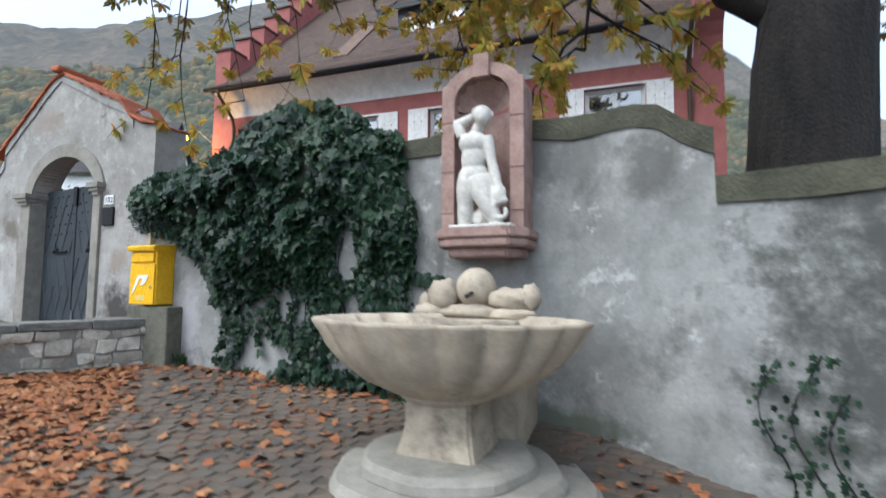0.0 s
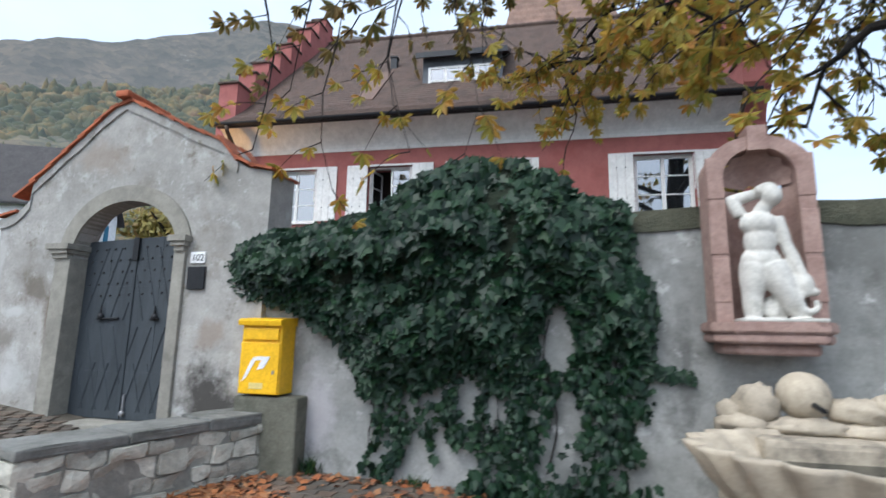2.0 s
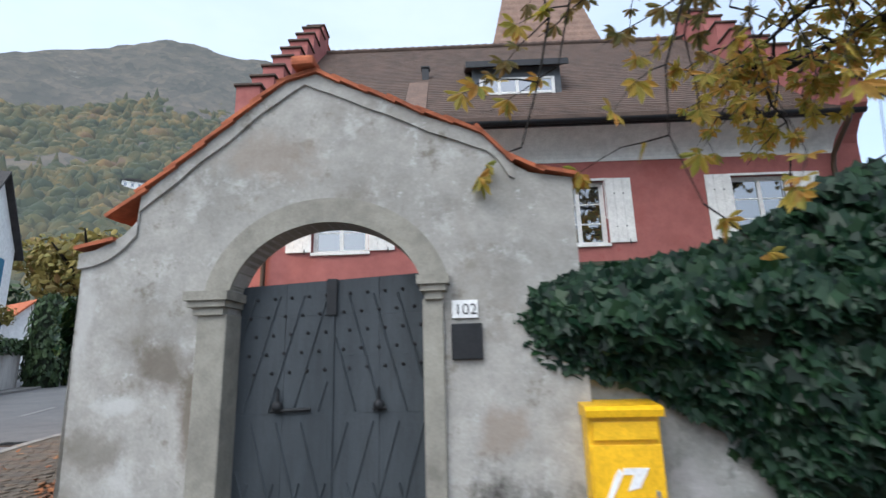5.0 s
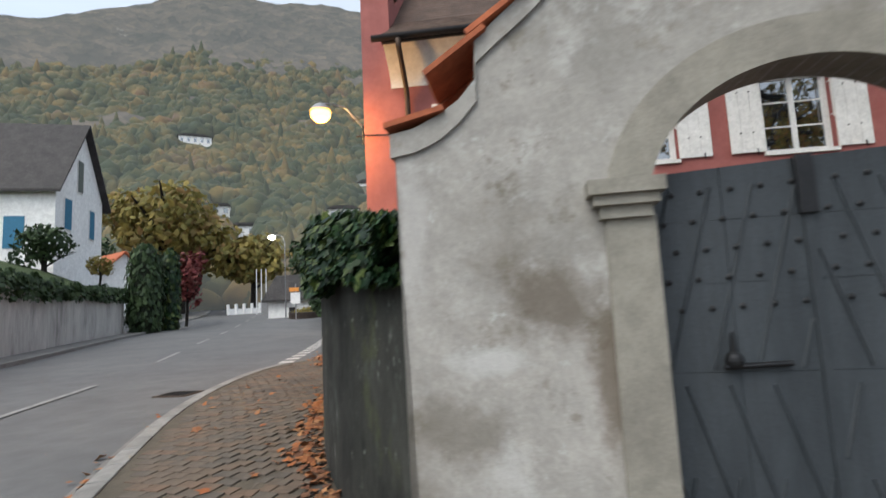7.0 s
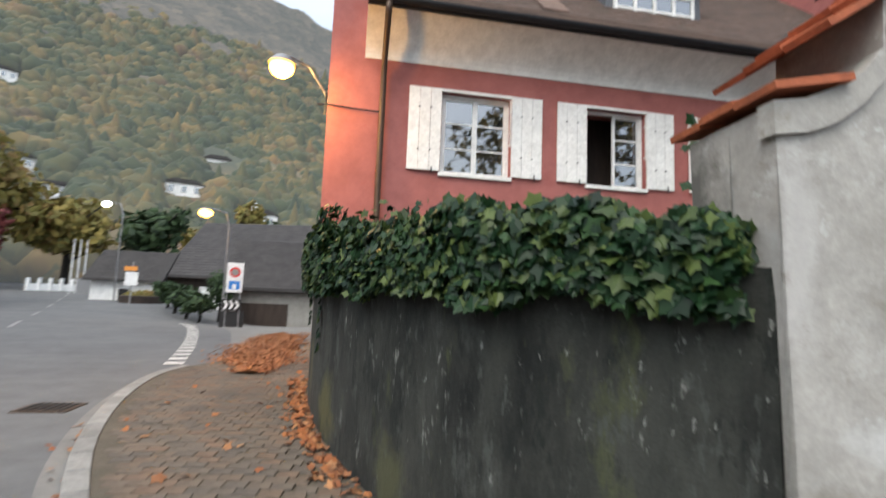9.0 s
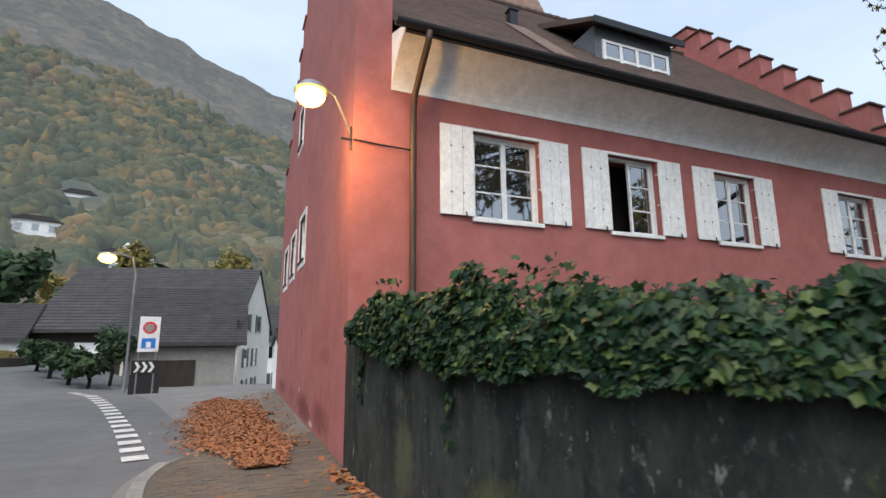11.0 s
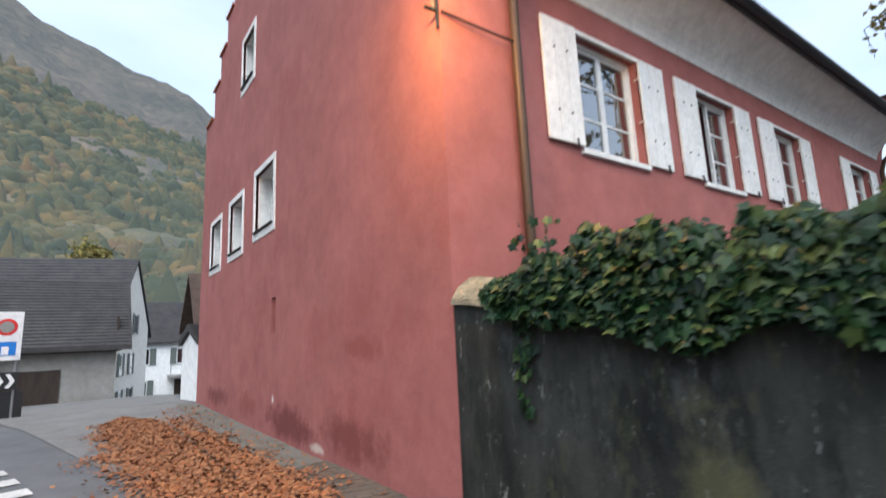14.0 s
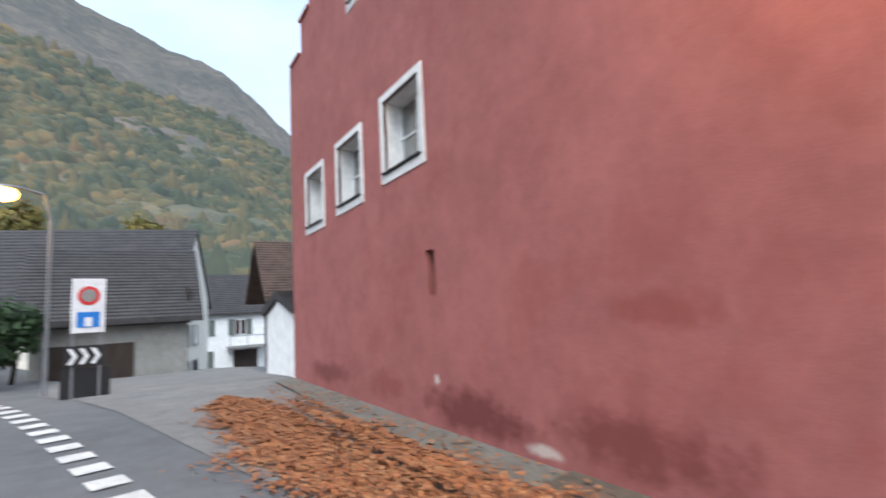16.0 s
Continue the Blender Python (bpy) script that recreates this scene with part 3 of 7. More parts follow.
STEP_LINE = [(9.80, 7.50)] + [(9.80 + 0.665 * i, 7.50 + 0.73 * i) for i in range(1, 9)]
RIDGE_Y, RIDGE_Z, BACK_Y = 16.0, 12.85, 21.9
GWIN = [(15.41, 16.55, 4.06, 5.23), (17.52, 18.62, 3.97, 5.13), (19.55, 20.62, 3.91, 5.07), (16.9, 17.8, 7.6, 8.75), (15.22, 15.44, 2.17, 2.76)]


def step_gable(name, x0, x1, holes, flare=True):
    STEPS = STEP_LINE if flare else [(FY, 8.2)] + STEP_LINE[2:]
    bm = bmesh.new()
    edges = [FY] + [y for y, z in STEPS[1:] if y > FY] + [RIDGE_Y - 0.35]
    edges += [2 * RIDGE_Y - e for e in edges[::-1]]
    edges[-1] = BACK_Y
    edges = sorted(set(edges))
    for a, b in zip(edges, edges[1:]):
        mid = (a + b) / 2
        mid = mid if mid < RIDGE_Y else 2 * RIDGE_Y - mid
        top = STEPS[0][1]
        for y, z in STEPS:
            if mid >= y:
                top = z
        if mid > RIDGE_Y - 0.3:
            top = RIDGE_Z + 0.95
        hs = [h for h in holes if h[0] < b and h[1] > a]
        wall_cells(bm, [a, b], (-0.4, top), [(max(a, h[0]), min(b, h[1]), h[2], h[3]) for h in hs], lambda bm, u0, u1, z0, z1: box(bm, x0, u0, z0, x1, u1, z1))
    if flare:
      prism(bm, [(FY, 6.15), (FY - 0.05, 6.35), (FY - 0.2, 6.6), (FY - 0.42, 6.78), (9.80, 6.9), (9.80, 7.5), (FY, 7.5)], x0, x1, "x")
    g = part(name, weld(bm), RED, house)
    k = 0
    for y, z in STEPS + [(RIDGE_Y - 0.35, RIDGE_Z + 0.95)]:
        wid = 0.70
        for side in (0, 1):
            ya, yb = y - 0.06, y + wid
            if side:
                ya, yb = 2 * RIDGE_Y - yb, 2 * RIDGE_Y - ya
            if side and y > RIDGE_Y - 0.4:
                continue
            part("coping", boxed(x0 - 0.05, ya, z - 0.01, x1 + 0.05, yb, z + 0.05, 0.012), TERRACOTTA if k % 2 else ROOF, g)
            k += 1
    return g


step_gable("gable_street", GXW, -2.55, GWIN, False)
step_gable("gable_garden", 10.55, GXE, [])
bm = bmesh.new()
box(bm, -2.5, BACK_Y - 0.5, -0.5, 10.55, BACK_Y, 7.0)
part("wall_back", bm, RED, house)

# slopes of the roof, laid in courses
bm = bmesh.new()
line = [(9.50, 6.60), (10.10, 7.00), (10.7, 7.50), (RIDGE_Y, RIDGE_Z)]
course = []
for (y0, z0), (y1, z1) in zip(line, line[1:]):
    n = max(2, round(math.hypot(y1 - y0, z1 - z0) / 0.17))
    course += [(y0 + (y1 - y0) * i / n, z0 + (z1 - z0) * i / n) for i in range(n)]
course.append(line[-1])
for side in (0, 1):
    pts = []
    for (y0, z0), (y1, z1) in zip(course, course[1:]):
        pts += [(y0, z0 + 0.04), (y1 - 0.004, z1 + 0.012)]
    pts += [(RIDGE_Y, RIDGE_Z - 0.08), (10.7, 7.42), (9.5, 6.57)]
    if side:
        pts = [(2 * RIDGE_Y - y, z) for y, z in pts]
    slope = bmesh.new()
    prism(slope, pts, -2.55, 10.55, "x")
    roof = part("roof", slope, ROOF, house)
bm.free()
bm = bmesh.new()
for i in range(44):
    rod(bm, (-2.5 + i * 0.297, RIDGE_Y, RIDGE_Z + 0.02), (-2.5 + (i + 1) * 0.297, RIDGE_Y, RIDGE_Z + 0.05), 0.11, 0.12, 10)
part("ridge_tiles", bm, ROOF, roof)
bm = bmesh.new()
cove = [(FY, 5.93)] + [(FY - 0.02 - 0.60 * u ** 1.9, 5.93 + 0.62 * u) for u in np.linspace(0, 1, 9)] + [(9.60, 6.62), (FY, 6.9)]
prism(bm, cove, -2.55, 10.55, "x")
part("cove_cornice", bm, COVE, house)
bm = bmesh.new()
gpts = [(9.52 + 0.085 * math.cos(a), 6.60 + 0.085 * math.sin(a)) for a in np.linspace(math.pi, 2 * math.pi, 9)]
gpts += [(9.52 + 0.073 * math.cos(a), 6.60 + 0.073 * math.sin(a)) for a in np.linspace(2 * math.pi, math.pi, 9)]
prism(bm, gpts, -2.72, 10.8, "x")
gutter = part("gutter", bm, GUTTER, house)
part("fascia", boxed(-2.55, 9.57, 6.50, 10.6, 9.63, 6.64), GUTTER, house)
for x in (-2.22, 10.45):
    bm = bmesh.new()
    tube(bm, [(x, 9.50, 6.53), (x, 9.55, 6.38), (x, 9.85, 6.12), (x, 10.13, 5.85), (x, 10.21, 5.6), (x, 10.21, 3.2), (x, 10.21, -0.3)], 0.052, 12)
    part("downpipe", bm, COPPER, house, smooth=True)


def shutter(x0, x1, z0, z1, y, parent, tilt=0.0):
    m = pose(x0, y, 0, 0, 0, tilt)
    w = x1 - x0
    bm = bmesh.new()
    for i in range(3):
        box(bm, w * i / 3 + 0.003, -0.042, z0, w * (i + 1) / 3 - 0.003, -0.012, z1, m)
    box(bm, 0.02, -0.013, z0 + 0.2, w - 0.02, 0.012, z0 + 0.3, m)
    box(bm, 0.02, -0.013, z1 - 0.3, w - 0.02, 0.012, z1 - 0.2, m)
    s = part("shutter", bm, WHITE, parent)
    for u in (0.32, 0.68):
        for z in (z0 + 0.36, z1 - 0.36):
            b = bmesh.new()
            rod(b, m @ Vector((w * u, -0.043, z)), m @ Vector((w * u, -0.052, z)), 0.017, 0.012, 8)
            part("bolt", b, IRON, s)
    b = bmesh.new()
    rod(b, m @ Vector((w * 0.75, -0.07, z0 - 0.05)), m @ Vector((w * 0.75, -0.05, z0 + 0.06)), 0.012, 0.012, 6)
    part("latch", b, IRON, s)


def casement(x0, x1, z0, z1, y, parent, rows=3, angle=0.0, hinge=0):
    """One glazed leaf with bars; may stand open about a hinge at its left (0) or right (1)."""
    h = x0 if hinge == 0 else x1
    m = pose(h, y, 0, 0, 0, angle) @ pose(-h, -y, 0)
    bm = bmesh.new()
    t = 0.045
    for a in ((x0, z0, x0 + t, z1), (x1 - t, z0, x1, z1), (x0 + t, z0, x1 - t, z0 + t), (x0 + t, z1 - t, x1 - t, z1)):
        box(bm, a[0], y - 0.025, a[1], a[2], y + 0.025, a[3], m)
    for r in range(1, rows):
        z = z0 + (z1 - z0) * r / rows
        box(bm, x0 + t, y - 0.015, z - 0.013, x1 - t, y + 0.015, z + 0.013, m)
    f = part("casement", bm, WHITE, parent)
    for r in range(rows):
        za, zb = z0 + (z1 - z0) * r / rows, z0 + (z1 - z0) * (r + 1) / rows
        part("pane", boxed(x0 + t, y - 0.003, za + 0.013, x1 - t, y + 0.003, zb - 0.013, 0, m), GLASS, f)
    return f


for k, (a, b) in enumerate(WIN):
    w = part("window", boxed(a - 0.03, FY - 0.05, WZ0 - 0.07, b + 0.03, FY + 0.22, WZ0 + 0.0, 0.008), COVE, house, "white shuttered window with glazing bars")
    bm = bmesh.new()
    for q in ((a, WZ0, a + 0.05, WZ1), (b - 0.05, WZ0, b, WZ1), (a + 0.05, WZ1 - 0.05, b - 0.05, WZ1)):
        box(bm, q[0], FY + 0.10, q[1], q[2], FY + 0.19, q[3])
    part("window_frame", bm, WHITE, w)
    bm = bmesh.new()
    box(bm, a - 0.06, FY - 0.035, WZ1, b + 0.06, FY + 0.02, WZ1 + 0.05)
    part("lintel_strip", bm, COVE, w)
    mid = (a + b) / 2
    if k == 1:
        casement(a + 0.05, mid, WZ0 + 0.02, WZ1 - 0.05, FY + 0.15, w, 3, 78, 0)
    else:
        casement(a + 0.05, mid, WZ0 + 0.02, WZ1 - 0.05, FY + 0.15, w)
    casement(mid, b - 0.05, WZ0 + 0.02, WZ1 - 0.05, FY + 0.15, w)
    shutter(a - 0.585, a - 0.01, WZ0 + 0.01, WZ1 + 0.04, FY - 0.005, w, random.uniform(-1.5, 0))
    shutter(b + 0.01, b + 0.585, WZ0 + 0.01, WZ1 + 0.04, FY - 0.005, w, random.uniform(0, 1.5))
    bm = bmesh.new()
    rod(bm, (b - 0.02, FY - 0.06, WZ0 + 0.55), (b - 0.02, FY - 0.06, WZ1 - 0.05), 0.012)
    rod(bm, (b - 0.02, FY - 0.06, WZ1 - 0.25), (b - 0.02, FY + 0.02, WZ1 - 0.25), 0.010)
    rod(bm, (b - 0.02, FY - 0.06, WZ0 + 0.6), (b - 0.02, FY + 0.02, WZ0 + 0.6), 0.010)
    part("stay_bar", bm, WHITE, w)

for y0, y1, z0, z1 in GWIN[:4]:
    w = part("gable_window", boxed(GXW - 0.02, y0 - 0.11, z0 - 0.13, GXW + 0.05, y1 + 0.11, z0, 0.006), COVE, house, "deep white reveal window in the red gable")
    for q in ((y0 - 0.11, z0, y0, z1 + 0.11), (y1, z0, y1 + 0.11, z1 + 0.11), (y0, z1, y1, z1 + 0.11)):
        part("surround", boxed(GXW - 0.02, q[0], q[1], GXW + 0.05, q[2], q[3], 0.006), COVE, w)
    bm = bmesh.new()
    for q in ((y0, z0, y0 + 0.012, z1), (y1 - 0.012, z0, y1, z1), (y0, z1 - 0.012, y1, z1), (y0, z0, y1, z0 + 0.012)):
        box(bm, GXW + 0.05, q[0], q[1], GXW + 0.34, q[2], q[3])
    part("reveal", bm, COVE, w)
    part("dark_sill", boxed(GXW - 0.06, y0 - 0.02, z0 + 0.012, GXW + 0.26, y1 + 0.02, z0 + 0.035), GUTTER, w)
    bm = bmesh.new()
    mid = (y0 + y1) / 2
    for q in ((y0 + 0.012, z0, y0 + 0.07, z1), (y1 - 0.07, z0, y1 - 0.012, z1), (mid - 0.04, z0, mid + 0.04, z1), (y0, z0, y1, z0 + 0.07), (y0, z1 - 0.07, y1, z1), (y0, (z0 + z1) / 2 - 0.015, y1, (z0 + z1) / 2 + 0.015)):
        box(bm, GXW + 0.28, q[0], q[1], GXW + 0.33, q[2], q[3])
    part("window_frame", bm, WHITE, w)
    part("pane", boxed(GXW + 0.30, y0 + 0.05, z0 + 0.05, GXW + 0.305, y1 - 0.05, z1 - 0.05), GLASS, w)
# black panel added to darken the slit, in place of deep shade
part("slit_back", boxed(GXW + 0.34, 15.20, 2.1, GXW + 0.37, 15.46, 2.9), BLACK, house)
# added dark slabs stand in for the unlit rooms behind the panes
part("inner_wall", boxed(-2.4, FY + 0.9, 3.3, 10.4, FY + 0.95, 6.2), DARKWOOD, house)
part("inner_floor", boxed(-2.45, FY + 0.5, 3.2, 10.45, BACK_Y - 0.6, 3.3), DARKWOOD, house)
part("inner_ceiling", boxed(-2.45, FY + 0.5, 6.7, 10.45, BACK_Y - 0.6, 6.8), DARKWOOD, house)

# dormer
SLATEWALL = grainy("slate_hung_wall", (0.13, 0.14, 0.16), (0.085, 0.092, 0.105), 3.0, 30, 0.7, 0.6, 0.01)
dorm = part("dormer", boxed(2.62, 11.62, 7.8, 4.96, 13.2, 9.24), SLATEWALL, house, "slate-hung dormer with a band of white casements")
bm = bmesh.new()
prism(bm, [(11.40, 9.18), (11.40, 9.30), (13.6, 10.52), (13.6, 10.36)], 2.46, 5.12, "x")
part("dormer_roof", bm, ROOF, dorm)
part("dormer_fascia", boxed(2.44, 11.36, 9.13, 5.14, 11.40, 9.30), GUTTER, dorm)
bm = bmesh.new()
for i in range(5):
    x = 2.84 + i * 0.475
    box(bm, x - 0.04, 11.56, 8.02, x + 0.04, 11.615, 8.90)
for z in (8.04, 8.46, 8.87):
    box(bm, 2.84, 11.565, z - 0.025, 4.74, 11.61, z + 0.035)
part("window_frame", bm, WHITE, dorm)
part("pane", boxed(2.84, 11.585, 8.04, 4.74, 11.595, 8.88), GLASS, dorm)
bm = bmesh.new()
box(bm, 1.20, 12.9, 9.5, 1.40, 13.1, 10.15)
box(bm, 1.17, 12.87, 10.15, 1.43, 13.13, 10.2)
part("vent_pipe", bm, GUTTER, house)
bm = bmesh.new()
prism(bm, [(10.75, 7.60), (12.6, 9.467), (12.6, 9.50), (10.75, 7.635)], 0.85, 1.40, "x")
part("tile_patch", bm, grainy("newer_roof_tile", (0.165, 0.105, 0.080), (0.110, 0.074, 0.058), 2.2, 14, 0.85, 0.8, 0.02), house, "paler strip of newer roof tiles")

# stair tower of the house, standing behind
tower = empty("tower", "tall red tower with steep brown tiled roof behind the house", "tower")
part("tower_wall", boxed(3.8, 22.0, -0.5, 10.6, 27.0, 13.5), RED, tower)
bm = bmesh.new()
rows = []
for i in range(45):
    u = i / 44
    k = 0.02 * (i % 2)
    x0, x1 = 3.45 + 2.05 * u - k, 10.95 - 2.05 * u + k
    y0, y1 = 21.65 + 2.8 * u - k, 27.35 - 2.8 * u + k
    z = 13.4 + 9.6 * u
    rows.append([bm.verts.new(p) for p in ((x0, y0, z), (x1, y0, z), (x1, y1, z), (x0, y1, z))])
for lo, hi in zip(rows, rows[1:]):
    for a in range(4):
        bm.faces.new((lo[a], lo[(a + 1) % 4], hi[(a + 1) % 4], hi[a]))
bm.faces.new(rows[0][::-1]), bm.faces.new(rows[-1])
part("tower_roof", bm, TOWERROOF, tower)
td = part("tower_dormer", boxed(6.5, 22.45, 16.4, 7.7, 23.6, 17.1), DARKWOOD, tower)
bm = bmesh.new()
prism(bm, [(22.1, 17.05), (22.1, 17.15), (23.9, 18.1), (23.9, 17.9)], 6.3, 7.9, "x")
part("dormer_roof", bm, TOWERROOF, td)
for x in (5.6, 8.8):
    bm = bmesh.new()
    rod(bm, (x, 24.5, 22.9), (x, 24.5, 24.0), 0.05, 0.02, 8)
    blob(bm, (x, 24.5, 23.4), (0.14, 0.14, 0.14), seg=8, rings=6)
    part("finial", bm, IRON, tower)


# ---------------------------------------------------------------- garden wall, gate, fountain
def sliced_wall(bm, xs, low, high, y0, y1, m=None):
    """An upright slab along x whose foot and top follow low(x) and high(x)."""
    cols = []
    for x in xs:
        a, b = low(x), high(x)
        cols.append([bm.verts.new((m @ Vector(p)) if m else p) for p in ((x, y0, a), (x, y0, b), (x, y1, b), (x, y1, a))])
    for p, q in zip(cols, cols[1:]):
        for k in range(4):
            bm.faces.new((p[k], q[k], q[(k + 1) % 4], p[(k + 1) % 4]))
    bm.faces.new(cols[0]), bm.faces.new(cols[-1][::-1])


def wall_y(x):
    return 3.36 - (x - 2.9) * 0.065


WALLM = pose(2.9, 3.36, 0, 0, 0, math.degrees(math.atan(-0.065)))


def wall_top(x):
    return lerp(x, [0, 2.2, 3.9, 5.2, 6.25, 6.42, 6.60, 6.74, 6.78, 6.785, 9.9], [2.28, 2.28, 2.30, 2.36, 2.26, 2.20, 2.02, 1.92, 1.90, 1.54, 1.54])


us = list(np.linspace(0, 6.2, 40)) + [6.25, 6.35, 6.42, 6.5, 6.55, 6.6, 6.68, 6.74, 6.78, 6.785, 7.3, 7.85]


def wall_bend(x):
    """The wall swings forward at its far end."""
    return -0.70 * lerp(x, [8.1, 8.6, 9.2, 9.7, 12], [0, 0.12, 0.55, 1.0, 1.9])

fw = bmesh.new()
sliced_wall(fw, us, lambda x: -1.2, wall_top, 0, 0.42, WALLM)
for v in fw.verts:
    v.co.y += 0.02 * noise.noise(v.co * 1.5) + wall_bend(v.co.x)
wall_fountain = tagged(part("wall_fountain", fw, WALLPLASTER), "grey weathered plaster garden wall with dark stains", "wall", kind="structure")
bm = bmesh.new()
sliced_wall(bm, us, lambda x: wall_top(x) - 0.17 - 0.05 * noise.noise(Vector((x * 2, 0, 0))), lambda x: wall_top(x) + 0.03, -0.025, 0.45, WALLM)
for v in bm.verts:
    v.co.y += wall_bend(v.co.x)
part("coping", bm, MOSS, wall_fountain, "dark mossy coping")
bm = bmesh.new()
LM = pose(10.72, 2.84, 0, 0, 0, -58)
sliced_wall(bm, list(np.linspace(0, 6, 8)), lambda x: -1.4, lambda x: 1.66, 0, 0.42, LM)
w2 = tagged(part("wall_side", bm, WALLPLASTER), "lower plaster garden wall turning towards the street", "wall", kind="structure")
bm = bmesh.new()
sliced_wall(bm, list(np.linspace(-0.05, 6, 8)), lambda x: 1.50, lambda x: 1.70, -0.03, 0.45, LM)
part("coping", bm, MOSS, w2, "dark mossy coping")
# plain garden walls that close the ground behind
tagged(part("wall_garden", boxed(13.5, 3.0, -1.4, 13.9, 30, 1.7), WALLPLASTER), "plain garden wall of grey plaster", "wall", kind="structure")

GM = pose(0.0, 3.405, 0, 0, 0, -2.6)
GT_X = [-1.08, -0.95, -0.81, -0.70, -0.61, -0.60, -0.50, -0.30, -0.04, 0.35, 0.60, 0.76, 0.92, 1.15, 1.45, 1.80, 2.05, 2.28, 2.36, 2.44, 2.60, 2.93]
GT_Z = [2.53, 2.55, 2.61, 2.68, 2.78, 2.99, 3.08, 3.24, 3.45, 3.77, 3.96, 4.06, 3.99, 3.87, 3.74, 3.56, 3.46, 3.36, 3.28, 3.14, 3.04, 2.98]
AX0, AX1, ASP, ACR = 0.20, 1.75, 2.05, 2.70


def gate_top(x):
    return lerp(x, GT_X, GT_Z)


def arch(x, grow=0.0):
    c, h = (AX0 + AX1) / 2, (AX1 - AX0) / 2 + grow
    u = max(0.0, 1 - ((x - c) / h) ** 2)
    return ASP + (ACR - ASP + grow) * math.sqrt(u)


def gate_low(x):
    return arch(x) if AX0 < x < AX1 else -0.5


gate = empty("gatehouse", "arched plaster garden gate with curved tile-covered gable", "gate")
gxs = sorted(set(list(np.linspace(-1.08, 2.93, 90)) + GT_X + [AX0, AX0 + 0.001, AX0 + 0.02, AX1 - 0.02, AX1 - 0.001, AX1]))
bm = bmesh.new()
sliced_wall(bm, gxs, gate_low, gate_top, 0, 0.24, GM)
# the opening widens behind the door
sliced_wall(bm, sorted(set(gxs + [AX0 - 0.22, AX0 - 0.221, AX1 + 0.22, AX1 + 0.221])), lambda x: arch(x, 0.24) if AX0 - 0.2205 < x < AX1 + 0.2205 else -0.5, gate_top, 0.241, 0.50, GM)
turned = GM.inverted()
for v in bm.verts:
    q = turned @ v.co
    if q.x < -1.07:
        q.x += 0.02 + 0.075 * max(0, 1 - q.z / 2.5)
        v.co = GM @ q
part("gate_wall", bm, PLASTER, gate)
bm = bmesh.new()
sliced_wall(bm, [x for x in gxs if x <= 2.5], lambda x: gate_top(x) - 0.125 - 0.02 * noise.noise(Vector((x * 4, 0, 0))), lambda x: gate_top(x) + 0.004, -0.022, 0.06, GM)
part("edge_moulding", bm, PLASTER, gate, "pale plaster edge band")
# jambs, capitals, arch band
for x0, x1, cx0, cx1, dz in ((-0.02, AX0 + 0.015, -0.10, 0.25, -0.03), (AX1 - 0.015, 1.89, 1.70, 1.945, 0.03)):
    part("jamb", boxed(x0, -0.045, -0.4, x1, 0.23, ASP + dz - 0.02, 0.012, GM), STONE, gate)
    bm = bmesh.new()
    for k, (g, z0, z1) in enumerate(((0.055, ASP + 0.08, ASP + 0.15), (0.03, ASP + 0.03, ASP + 0.08), (0.0, ASP - 0.03, ASP + 0.03))):
        box(bm, cx0 + 0.055 - g, -0.075 - g, z0 + dz, cx1 - 0.055 + g, 0.235, z1 + dz, GM)
    part("capital", bm, STONE, gate)
bm = bmesh.new()
c = (AX0 + AX1) / 2
angles = np.linspace(0.16, math.pi - 0.16, 33)
hi, hx = ACR - ASP, (AX1 - AX0) / 2
ring = []
for a in angles:
    ring.append([bm.verts.new(GM @ Vector((c - (hx + g) * math.cos(a), y, ASP + (hi + g) * math.sin(a)))) for g, y in ((0.0, -0.03), (0.20, -0.03), (0.20, 0.02), (0.0, 0.232))])
for p, q in zip(ring, ring[1:]):
    for k in range(4):
        bm.faces.new((p[k], q[k], q[(k + 1) % 4], p[(k + 1) % 4]))
bm.faces.new(ring[0]), bm.faces.new(ring[-1][::-1])
part("arch_band", bm, STONE, gate)
part("threshold", boxed(0.0, -0.15, -0.4, 1.85, 0.4, 0.055, 0.015, GM), STONE, gate)

# the two door leaves
door = tagged(empty("door_1", "closed slate-blue double wooden gate door with iron studs", "door"), kind="structure")
def door_top(x):
    return lerp(x, [AX0, AX1], [2.235, 2.305])


